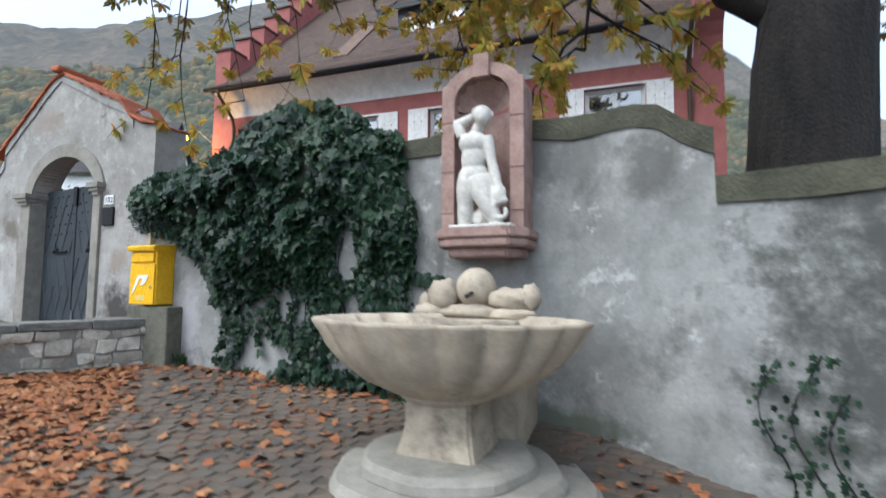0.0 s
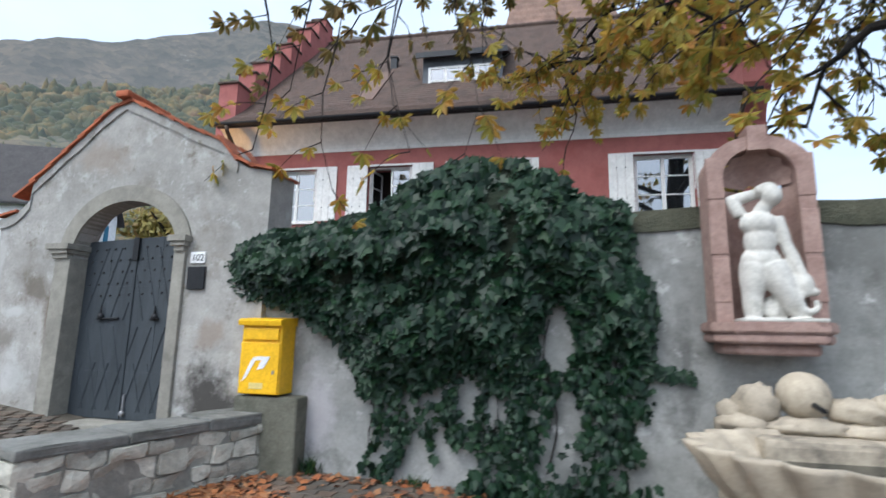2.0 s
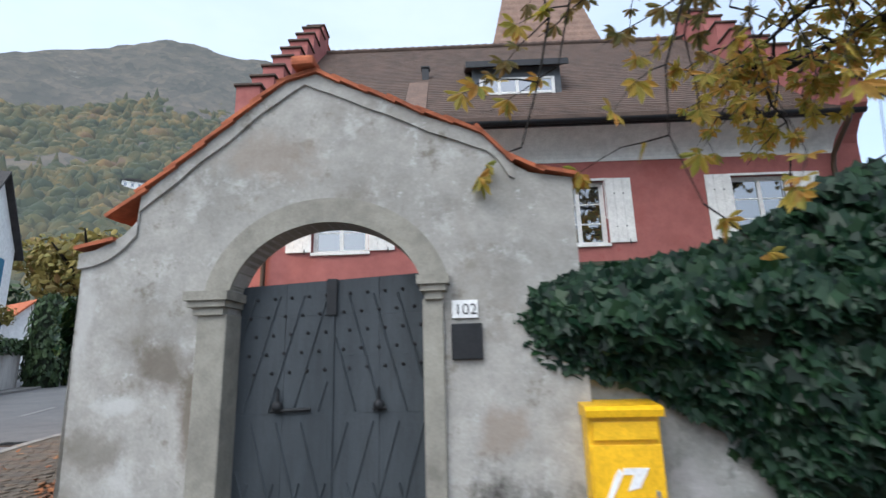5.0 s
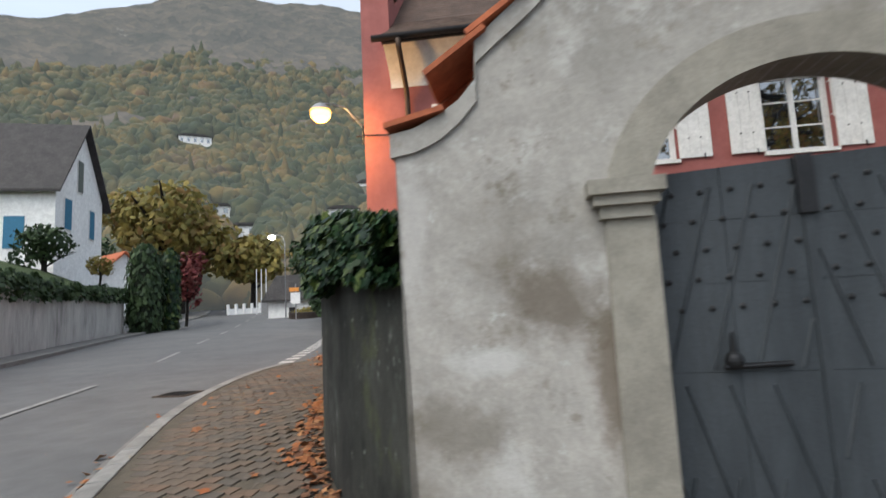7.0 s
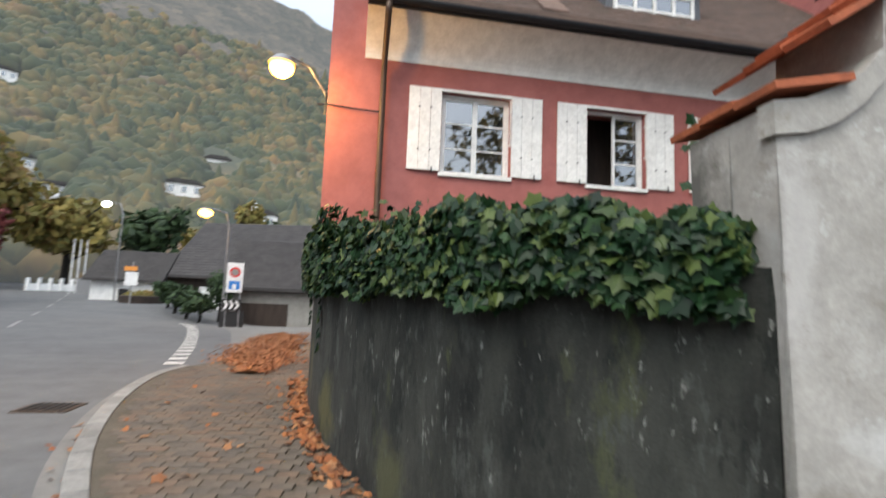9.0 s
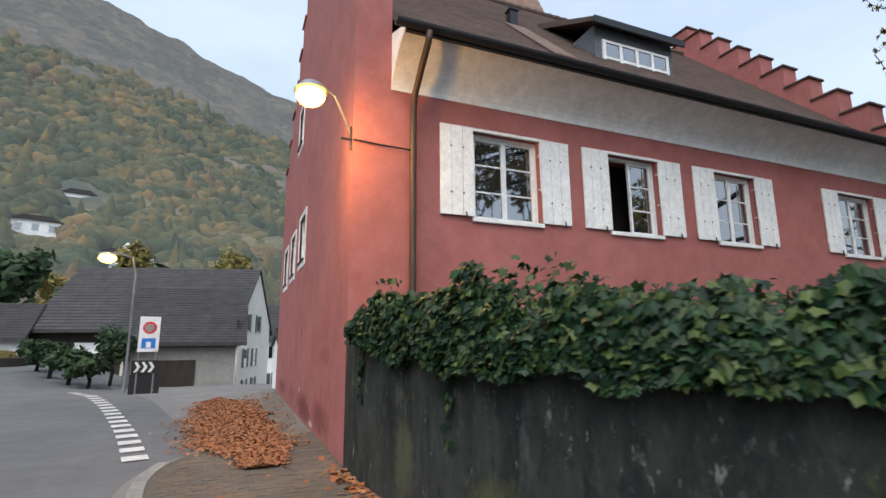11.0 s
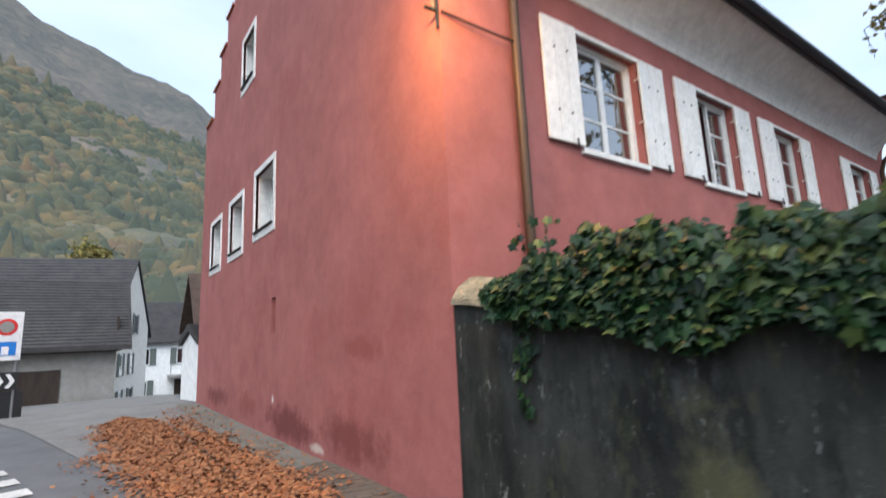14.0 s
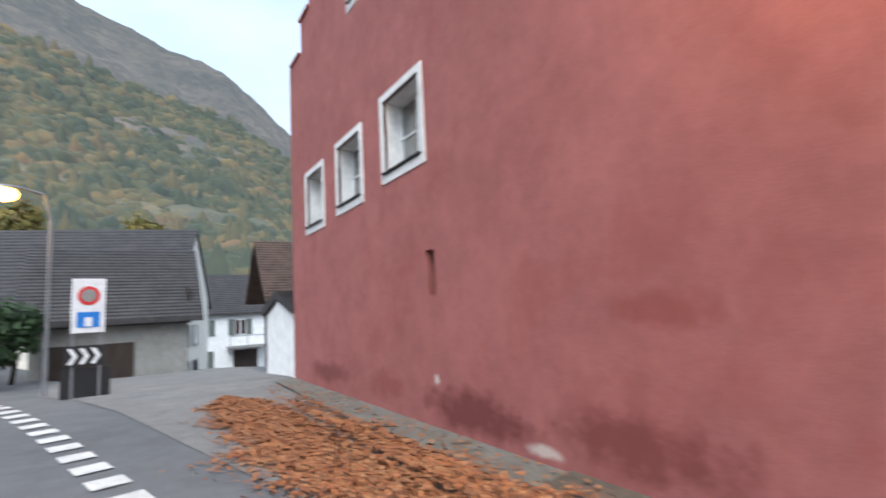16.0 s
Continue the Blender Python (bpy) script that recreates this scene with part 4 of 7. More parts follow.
for leaf in (0, 1):
    x0, x1 = (AX0 + 0.01, c - 0.004) if leaf == 0 else (c + 0.004, AX1 - 0.01)
    bm = bmesh.new()
    prism(bm, [(x0, 0.06), (x1, 0.06), (x1, door_top(x1)), (x0, door_top(x0))], 0.21, 0.25, "y", GM)
    lf = part("door_leaf", bm, DOORWOOD, door)
    # sheets nailed over the boards, lapping at two seams
    seams = [0.07, 0.62, 1.22, 1.66, 1.98, 2.4]
    for za, zb in zip(seams, seams[1:]):
        for k in range(2):
            a, b = x0 + (x1 - x0) * k / 2 + 0.002, x0 + (x1 - x0) * (k + 1) / 2 - 0.002
            bm = bmesh.new()
            prism(bm, [(a, za + 0.002), (b, za + 0.002), (b, min(zb, door_top(b) - 0.004)), (a, min(zb, door_top(a) - 0.004))], 0.199 + 0.003 * random.random(), 0.211, "y", GM)
            part("sheet_plate", bm, DOORWOOD, lf)
    # slanting cover strips: rising to the middle above the latch, falling to it below
    for s, z_hi, z_lo, count in ((0.29, 2.15, 1.24, 5), (-0.29, 1.16, 0.16, 5), (0.29, 0.72, 0.16, 4)):
        s = s if leaf == 0 else -s
        for i in range(-2, count + 2):
            xt = x0 + 0.13 + 0.20 * i
            za, zb = z_hi, z_lo
            lim = sorted(z_hi - (xt - e) / s for e in (x0 + 0.03, x1 - 0.03))
            za, zb = min(za, lim[1]), max(zb, lim[0])
            if za - zb < 0.18:
                continue
            bm = bmesh.new()
            rod(bm, GM @ Vector((xt - s * (z_hi - za), 0.199, za)), GM @ Vector((xt - s * (z_hi - zb), 0.199, zb)), 0.010, 0.010, 4)
            part("cover_strip", bm, DOORWOOD, lf)
    for row_ in range(5):
        for i in range(5):
            bm = bmesh.new()
            x = x0 + 0.09 + (x1 - x0 - 0.16) * i / 4.2 + (0.05 if row_ % 2 == 0 else 0)
            blob(bm, GM @ Vector((x, 0.197, door_top(x) - 0.12 - 0.148 * row_)), (0.016, 0.014, 0.016), seg=6, rings=4)
            part("stud", bm, IRON, lf)
    bm = bmesh.new()
    hxp = 0.56 if leaf == 0 else 1.36
    p = GM @ Vector((hxp, 0.17, 1.28))
    blob(bm, p, (0.045, 0.035, 0.045), seg=10, rings=8)
    rod(bm, p + Vector((0, 0, 0.02)), p + Vector((0, 0.0, 0.14)), 0.016, 0.008)
    rod(bm, p + Vector((-0.05, 0.0, -0.03)), p + Vector((0.26 if leaf == 0 else 0.06, 0.0, -0.02)), 0.014, 0.014)
    part("handle", bm, IRON, lf, "black iron latch handle")
part("cover_bar", boxed(c - 0.022, 0.185, 0.06, c + 0.022, 0.21, 2.262, 0.006, GM), DOORWOOD, door)
bm = bmesh.new()
rod(bm, GM @ Vector((c + 0.07, 0.18, 0.10)), GM @ Vector((c + 0.07, 0.18, 0.36)), 0.016, 0.012)
blob(bm, GM @ Vector((c + 0.07, 0.175, 0.14)), (0.035, 0.03, 0.035), seg=8, rings=6)
part("drop_bolt", bm, STEEL, door, "iron drop bolt")
part("bolt_plate", boxed(c - 0.042, 0.165, 1.98, c + 0.042, 0.188, 2.275, 0.005, GM), IRON, door)

# clay tiles along the curved gable
for side in (0, 1):
    xs_t = [x for x in (np.arange(-1.10, 0.74, 0.235) if side == 0 else np.arange(2.96, 0.78, -0.235))]
    for x in xs_t:
        x2 = x + (0.29 if side == 0 else -0.29)
        z1, z2 = gate_top(min(max(x, -1.08), 2.93)), gate_top(min(max(x2, -1.08), 2.93))
        if abs(z2 - z1) > 0.30:
            z1 = z2 - 0.22
        d = Vector((x2 - x, 0, z2 - z1))
        ang = math.degrees(math.atan2(d.z, d.x))
        bm = bmesh.new()
        tm = GM @ pose(x, 0, z1 + 0.03, 0, -ang, 0)
        L = d.length + 0.03
        for k in range(3):
            box(bm, 0, -0.06 + 0.215 * k + 0.002, 0, L, 0.155 + 0.215 * k, 0.030, tm @ pose(0, 0, 0.012 * (k % 2), 0, 4, 0))
        part("roof_tile", bm, TERRACOTTA, gate)
part("ridge_tile", boxed(0.66, -0.13, 4.06, 0.86, 0.62, 4.15, 0.03, GM), TERRACOTTA, gate)


def lettering(name, text, size, m, material, parent):
    cu = bpy.data.curves.new(name, "FONT")
    cu.body, cu.size, cu.extrude = text, size, 0.0015
    ob = new(name, cu)
    dg = bpy.context.evaluated_depsgraph_get()
    me = bpy.data.meshes.new_from_object(ob.evaluated_get(dg))
    bpy.data.objects.remove(ob)
    t = new(name, me)
    me.materials.append(material)
    t.parent = parent
    t.matrix_basis = m
    return t


num = part("number_plate", boxed(1.955, -0.02, 1.905, 2.15, -0.002, 2.04, 0.003, GM), SIGNWHITE)
tagged(num, "white enamel house number plate on the gate wall", "sign")
lettering("digits", "102", 0.115, GM @ pose(1.972, -0.021, 1.932, 90, 0, 0), BLACK, num)
pl = tagged(part("plaque", boxed(1.945, -0.035, 1.60, 2.175, -0.002, 1.865, 0.008, GM), IRON), "dark metal plaque on the gate wall", "plaque")

# yellow letter box
mail = empty("letter_box", "yellow metal letter box with white emblem on stone pier", "letter box")
MM = pose(2.835, 3.06, 0, 0, 0, -3)
part("body", boxed(0, 0.03, 0.49, 0.48, 0.30, 1.22, 0.02, MM), YELLOW, mail)
part("front_door", boxed(0.012, 0.008, 0.50, 0.468, 0.032, 1.02, 0.006, MM), YELLOW, mail)
bm = bmesh.new()
prism(bm, [(-0.03, 1.20), (-0.04, 1.245), (0.0, 1.27), (0.30, 1.29), (0.31, 1.2)], -0.015, 0.495, "x", MM)
part("lid", bm, YELLOW, mail)
part("lock", boxed(0.40, -0.002, 0.70, 0.425, 0.010, 0.74, 0.003, MM), STEEL, mail)
part("flap", boxed(0.03, 0.0, 1.05, 0.45, 0.03, 1.17, 0.008, MM), YELLOW, mail)
for a in ((0.08, 0.0), (0.235, 0.10)):
    bm = bmesh.new()
    if a[1]:
        prism(bm, [(0.22, 0.74), (0.30, 0.76), (0.37, 0.88), (0.21, 0.88), (0.19, 0.84), (0.27, 0.84)], 0.001, 0.008, "y", MM)
    else:
        prism(bm, [(0.05, 0.62), (0.10, 0.66), (0.20, 0.84), (0.18, 0.88), (0.145, 0.83)], 0.001, 0.008, "y", MM)
    part("emblem", bm, SIGNWHITE, mail)
part("notice", boxed(0.14, 0.003, 0.55, 0.30, 0.008, 0.61, 0, MM), plain("pale_label", (0.75, 0.60, 0.22)), mail)
pier = part("stone_pier", boxed(2.80, 3.08, -0.6, 3.52, 3.42, 0.47, 0.03), grainy("mossy_pier_stone", (0.17, 0.165, 0.13), (0.085, 0.085, 0.065), 2.5, 40, 0.95, 0.5, 0.012, (0.055, 0.058, 0.04), 1.5, (0.5, 0.7)))
tagged(pier, "damp mossy stone pier under the letter box", "pier")

# low rubble wall beside the gate
low = empty("low_wall", "low rubble stone wall with grey slab coping", "wall")
LWM = pose(2.14, 1.34, 0, 0, 0, math.degrees(math.atan2(1.97, 0.80)) - 90)
part("core", boxed(-0.228, 0.0, -0.7, 0.248, 2.10, 0.21, 0, LWM), MORTAR, low)
random.seed(5)
for k in range(3):
    u = 0.71 * k
    bm = boxed(-0.245, u - 0.05 * (k == 0), 0.205, 0.275, u + 0.70, 0.29 + 0.012 * k, 0.018)
    bmesh.ops.subdivide_edges(bm, edges=bm.edges[:], cuts=2)
    for v in bm.verts:
        v.co += Vector([0.012 * noise.noise(v.co * 5 + Vector((q * 7, k, 0))) for q in range(3)])
    bm.transform(LWM)
    part("coping_slab", bm, SLAB, low)


def stone(x0, y0, z0, x1, y1, z1):
    bm = bmesh.new()
    box(bm, x0, y0, z0, x1, y1, z1)
    bmesh.ops.subdivide_edges(bm, edges=bm.edges[:], cuts=2, use_grid_fill=True)
    c0 = Vector(((x0 + x1) / 2, (y0 + y1) / 2, (z0 + z1) / 2))
    hs = Vector(((x1 - x0) / 2, (y1 - y0) / 2, (z1 - z0) / 2))
    for v in bm.verts:
        d = v.co - c0
        e = sum(abs(d[k]) / hs[k] > 0.9 for k in range(3))
        v.co = c0 + d * (1.0, 1.0, 0.96, 0.91)[e]
        v.co += Vector([0.040 * noise.noise(v.co * 6 + Vector((k * 7, 0, 0))) for k in range(3)])
    bm.transform(LWM)
    part("stone", bm, RUBBLE, low)


for side in (0, 1):
    u = -0.03
    cols_ = []
    z = -0.68
    while z < 0.17:
        h = min(random.uniform(0.11, 0.20), 0.205 - z)
        if h < 0.07:
            break
        u = -0.03 - random.uniform(0, 0.1)
        while u < 2.08:
            w = min(random.uniform(0.13, 0.36), 2.12 - u)
            if w > 0.08:
                d = random.uniform(-0.02, 0.02)
                dz = random.uniform(-0.015, 0.015)
                if side:
                    stone(0.13 + d, max(u, -0.03) + 0.006, z + 0.006 + dz, 0.27 + d, u + w - 0.006, z + h - 0.006 + dz)
                else:
                    stone(-0.25 - d, max(u, -0.03) + 0.006, z + 0.006 + dz, -0.11 - d, u + w - 0.006, z + h - 0.006 + dz)
            u += w
        z += h
z = -0.68
while z < 0.17:
    h = min(random.uniform(0.15, 0.27), 0.205 - z)
    if h < 0.07:
        break
    s = random.uniform(-0.08, 0.12)
    for a, b in ((-0.25, s), (s, 0.27)):
        stone(a + 0.006, -0.05, z + 0.006, b - 0.006, 0.09, z + h - 0.006)
    z += h

# wall niche with statue
niche = empty("niche", "pink stone wall niche with shell arch", "niche")
NM = pose(7.80, 2.66, 0, 0, 0, -4)
nx = sorted(set(list(np.linspace(-0.40, 0.40, 50)) + [-0.275, -0.274, 0.274, 0.275]))


def n_arch(x, half, spring, rise):
    return spring + rise * math.sqrt(max(0.0, 1 - (x / half) ** 2))


bm = bmesh.new()
sliced_wall(bm, nx, lambda x: n_arch(x, 0.275, 2.52, 0.25) if -0.2745 < x < 0.2745 else 1.28, lambda x: n_arch(x, 0.405, 2.58, 0.30), 0, 0.34, NM)
part("frame", bm, PINKSTONE, niche)
bm = bmesh.new()
prof = [(math.sin(a) * 0.276, 0.04 + 0.24 * math.cos(a)) for a in np.linspace(-1.57, 1.57, 17)]
cols = []
for x, y in prof:
    cols.append([bm.verts.new(NM @ Vector((x, y, z))) for z in (1.28, 2.0, 2.45)])
for p, q in zip(cols, cols[1:]):
    for k in range(2):
        bm.faces.new((p[k], q[k], q[k + 1], p[k + 1]))
part("hollow", bm, PINKSTONE, niche, smooth=True)
bm = bmesh.new()
fans = []
for i, a in enumerate(np.linspace(0.0, math.pi, 29)):
    r = 0.285 * (1.0 if i % 4 < 2 else 0.955)
    col = []
    for u in np.linspace(0.12, 1.0, 6):
        dep = 0.27 - 0.20 * u ** 2 + (0.0 if i % 4 < 2 else 0.022 * u)
        col.append(bm.verts.new(NM @ Vector((-math.cos(a) * r * u, dep, 2.47 + math.sin(a) * r * u * 1.02))))
    fans.append(col)
for p, q in zip(fans, fans[1:]):
    for k in range(5):
        bm.faces.new((p[k], q[k], q[k + 1], p[k + 1]))
part("shell", bm, PINKSTONE, niche, smooth=True)
bm = bmesh.new()
box(bm, -0.075, -0.03, 2.74, 0.075, 0.2, 2.96, NM)
part("keystone", bm, PINKSTONE, niche)
for z0, z1, g in ((1.20, 1.29, 0.035), (1.12, 1.20, 0.015), (1.03, 1.12, -0.06)):
    bm = bmesh.new()
    prism(bm, [(-0.42 - g, 0.02 - g), (-0.30 - g * 0.5, -0.16 - g), (0.30 + g * 0.5, -0.16 - g), (0.42 + g, 0.02 - g), (0.42 + g, 0.36), (-0.42 - g, 0.36)], z0, z1, "z", NM)
    bmesh.ops.bevel(bm, geom=bm.edges[:], offset=0.015, segments=2, affect="EDGES")
    part("ledge", bm, PINKSTONE, niche)
for s in (-1, 1):
    for z in (1.62, 2.02, 2.5):
        part("joint_block", boxed(s * 0.34 - 0.068, -0.008, z - 0.17, s * 0.34 + 0.068, 0.05, z + 0.2, 0.01, NM), PINKSTONE, niche)

bm = bmesh.new()
SM = pose(7.79, 2.62, 1.29, 0, 0, -4)


def limb(a, b, r0, r1, n=12):
    a, b = SM @ Vector(a), SM @ Vector(b)
    tube(bm, [a.lerp(b, u) for u in np.linspace(0, 1, 6)], [(r0 + (r1 - r0) * u) * (1 + 0.10 * math.sin(u * math.pi)) for u in np.linspace(0, 1, 6)], n)
    blob(bm, b, (r1, r1, r1), seg=10, rings=6)


# straight leg, bent leg, trunk
limb((-0.10, 0.0, 0.46), (-0.13, 0.0, 0.22), 0.112, 0.080)
limb((-0.13, 0.0, 0.22), (-0.14, -0.01, 0.02), 0.078, 0.058)
limb((0.00, -0.02, 0.45), (0.09, -0.06, 0.23), 0.118, 0.085)
limb((0.09, -0.06, 0.23), (0.19, -0.04, 0.04), 0.080, 0.060)
blob(bm, SM @ Vector((-0.05, 0.0, 0.49)), (0.155, 0.112, 0.125))
blob(bm, SM @ Vector((-0.05, -0.01, 0.65)), (0.122, 0.095, 0.16))
blob(bm, SM @ Vector((-0.05, -0.015, 0.80)), (0.148, 0.098, 0.11))
# hanging arm, raised arm bent over the head, neck and leaning head
limb((0.08, -0.01, 0.85), (0.13, -0.03, 0.62), 0.056, 0.046)
limb((0.13, -0.03, 0.62), (0.20, -0.07, 0.38), 0.046, 0.042)
limb((-0.17, 0.0, 0.87), (-0.23, 0.02, 1.02), 0.052, 0.044)
limb((-0.23, 0.02, 1.01), (-0.05, 0.02, 1.06), 0.048, 0.046)
limb((-0.04, 0.0, 0.88), (0.02, -0.03, 0.97), 0.056, 0.052)
blob(bm, SM @ Vector((0.05, -0.05, 1.03)), (0.080, 0.085, 0.095))
blob(bm, SM @ Vector((0.03, -0.02, 1.075)), (0.092, 0.090, 0.070), rough=0.25)
# fish with a curled tail beside the bent leg
blob(bm, SM @ Vector((0.215, -0.07, 0.29)), (0.070, 0.06, 0.10), rough=0.15)
for a in np.linspace(0, 5.4, 13):
    r = 0.10 - 0.011 * a
    blob(bm, SM @ Vector((0.24 + r * math.cos(a + 1.2), -0.09, 0.14 + r * math.sin(a + 1.2))), (0.034 - 0.002 * a,) * 3, seg=8, rings=6)
blob(bm, SM @ Vector((0.03, 0.04, 0.10)), (0.10, 0.07, 0.11), rough=0.3)
box(bm, -0.25, -0.14, -0.005, 0.34, 0.12, 0.03, SM)
statue = tagged(part("statue", bm, MARBLE, smooth=True), "white weathered stone statue standing in the niche", "statue")
fuse = statue.modifiers.new("fuse", "REMESH")
fuse.mode, fuse.voxel_size, fuse.use_smooth_shade = "VOXEL", 0.010, True
ease = statue.modifiers.new("ease", "SMOOTH")
ease.factor, ease.iterations = 0.6, 6

# shell basin on its pedestal
BC = Vector((7.84, 1.60, 0.04))
BM = Matrix.Translation(BC) @ Matrix.Diagonal((0.84, 0.60, 0.98, 1))
fountain = empty("fountain", "sandstone fountain with fluted shell basin on pedestal", "fountain")


def flute(a, u):
    return 1 + 0.13 * (abs(math.sin(a * 9.5 + u * 1.5)) - 0.62) * math.sin(min(1, u * 1.6) * math.pi * 0.5) * (1 if u < 0.62 else max(0, 1 - (u - 0.62) * 3))


bm = bmesh.new()
lathe(bm, [(0.34, -0.06), (0.48, -0.02), (0.72, 0.07), (0.92, 0.19), (1.04, 0.31), (1.10, 0.41), (1.15, 0.475), (1.16, 0.50), (1.10, 0.505), (1.04, 0.46), (0.9, 0.33), (0.6, 0.28), (0.05, 0.27)], 228, BM, flute)
part("basin", bm, WARMSTONE, fountain, "fluted shell basin", smooth=True)
bm = bmesh.new()
lathe(bm, [(0.05, 0.33), (0.95, 0.335), (0.97, 0.325)], 48, BM)
water, n_, l_, b_ = shader("still_water", 0.05)
b_.inputs["Base Color"].default_value = (0.02, 0.024, 0.02, 1)
part("water", bm, water, fountain, "still dark water")
PM = Matrix.Translation((7.85, 1.66, 0.08)) @ pose(0, 0, 0, 0, 0, 42) @ Matrix.Diagonal((0.74, 0.74, 0.9, 1))
bm = bmesh.new()
lathe(bm, [(0.36, -0.10), (0.45, -0.10), (0.47, -0.06), (0.46, -0.03), (0.38, 0.0)], 4 * 8, PM, lambda a, u: 1.0 + 0.06 * math.cos(4 * a))
part("neck", bm, WARMSTONE, fountain)
bm = bmesh.new()
lathe(bm, [(0.55, -0.52), (0.53, -0.49), (0.50, -0.42), (0.46, -0.30), (0.45, -0.20), (0.47, -0.13), (0.44, -0.10)], 4, PM)
bmesh.ops.bevel(bm, geom=bm.edges[:], offset=0.02, segments=2, affect="EDGES")
part("pedestal", bm, WARMSTONE, fountain)
for k, (r, z0, z1) in enumerate(((0.60, -0.50, -0.38), (0.80, -0.58, -0.48), (1.02, -0.95, -0.56))):
    bm = bmesh.new()
    lathe(bm, [(r * 0.9, z0), (r + 0.01, z0), (r + 0.02, z0 + 0.03), (r + 0.01, z1 - 0.04), (r - 0.03, z1), (r * 0.5, z1)], 40, Matrix.Translation((7.85, 1.64, 0)), lambda a, u: 1 + 0.02 * math.cos(8 * a))
    part("foot_step", bm, STONE, fountain)
bm = bmesh.new()
blob(bm, (7.84, 2.37, 0.75), (0.175, 0.16, 0.175), seg=20, rings=14)
part("ball", bm, WARMSTONE, fountain, "round stone ball", smooth=True)
for p, r in (((7.56, 2.84, 0.66), (0.15, 0.14, 0.15)), ((7.38, 2.88, 0.60), (0.08, 0.1, 0.09)), ((8.18, 2.78, 0.64), (0.20, 0.14, 0.10)), ((7.45, 2.80, 0.53), (0.16, 0.14, 0.07)), ((8.34, 2.76, 0.66), (0.08, 0.09, 0.11)), ((8.2, 2.72, 0.52), (0.22, 0.14, 0.06)), ((7.85, 2.76, 0.53), (0.30, 0.16, 0.07))):
    bm = bmesh.new()
    blob(bm, Vector(p) + Vector((-0.02, -0.44, 0.01)), r, rough=0.35)
    part("rock", bm, WARMSTONE, fountain, smooth=True)
bm = bmesh.new()
rod(bm, (7.84, 2.24, 0.71), (7.84, 2.09, 0.68), 0.02, 0.018)
part("spout", bm, IRON, fountain)
part("back_block", boxed(7.42, 2.0, -0.9, 8.26, 3.06, 0.50, 0.05), WARMSTONE, fountain)

# dark curved street wall
DW = smooth_line([(-1.035, 3.50), (-1.09, 3.66), (-1.30, 3.90), (-1.62, 4.22), (-2.0, 4.85), (-2.42, 5.85), (-2.78, 7.0), (-3.0, 8.4), (-3.10, 9.6), (-3.14, 10.28)], 3)


def band(bm, line, low, high, thick, side=1):
    """An upright slab along a bent line; thickness to the right of its way."""
    cols = []
    for k, (x, y) in enumerate(line):
        a, b = line[max(0, k - 1)], line[min(len(line) - 1, k + 1)]
        d = Vector((b[0] - a[0], b[1] - a[1], 0)).normalized()
        nrm = Vector((d.y, -d.x, 0)) * side * thick
        lo, hi = low(k), high(k)
        cols.append([bm.verts.new(p) for p in ((x, y, lo), (x, y, hi), (x + nrm.x, y + nrm.y, hi), (x + nrm.x, y + nrm.y, lo))])
    for p, q in zip(cols, cols[1:]):
        for k in range(4):
            bm.faces.new((p[k], q[k], q[(k + 1) % 4], p[(k + 1) % 4]))
    bm.faces.new(cols[0]), bm.faces.new(cols[-1][::-1])


DWP = resample(DW, 60)


def dw_top(k):
    return lerp(DWP[k][1], [3.7, 5, 7, 8.5, 10.3], [1.93, 1.88, 1.95, 2.06, 2.24]) + 0.012 * math.sin(k * 0.9)


bm = bmesh.new()
band(bm, DWP, lambda k: -0.3, dw_top, 0.38)
dark_wall = tagged(part("wall_street", bm, DARKWALL), "dark mossy concrete wall curving along the pavement", "wall", kind="structure")
# weathered coping that slopes back beside the house
LICHEN = grainy("lichened_coping", (0.30, 0.265, 0.185), (0.15, 0.135, 0.10), 5.0, 40, 0.97, 0.9, 0.02, (0.085, 0.090, 0.05), 3.0, (0.52, 0.68))
bm = bmesh.new()
rows = []
for k, (x, y) in enumerate(DWP):
    if y > 8.3:
        t = dw_top(k) - 0.01
        up = lerp(y, [8.3, 9.0, 10.25], [0.06, 0.17, 0.25]) + 0.03 * noise.noise(Vector((0, y * 3, 0)))
        rows.append([bm.verts.new((x + dx, y, t + dz)) for dx, dz in ((-0.035, 0.0), (-0.025, 0.05), (0.05, up * 0.62), (0.20, up), (0.45, up * 0.9), (0.45, 0.0))])
for p, q in zip(rows, rows[1:]):
    for i in range(6):
        bm.faces.new((p[i], q[i], q[(i + 1) % 6], p[(i + 1) % 6]))
bm.faces.new(rows[0]), bm.faces.new(rows[-1][::-1])
part("coping", bm, LICHEN, dark_wall, "lichened stone coping")


# ---------------------------------------------------------------- ivy
def leaf_mesh(places, shape, fold=0.25):
    """Folded flat leaves. places: (point, outward way, up way, size)."""
    verts, faces = [], []
    n = len(shape)
    for p, out, up, s in places:
        z = out.normalized()
        x = up.cross(z)
        if x.length < 1e-4:
            x = Vector((1, 0, 0))
        x.normalize()
        y = z.cross(x)
        b = len(verts)
        for u, v in shape:
            q = p + (x * u + y * v) * s - z * (abs(u) * fold * s)
            verts.append(tuple(q))
        # the outline runs tip, right side, stem, left side
        h = n // 2
        faces.append(tuple(b + i for i in range(0, h + 1)))
        faces.append(tuple([b] + [b + i for i in range(h, n)]))
    return verts, faces


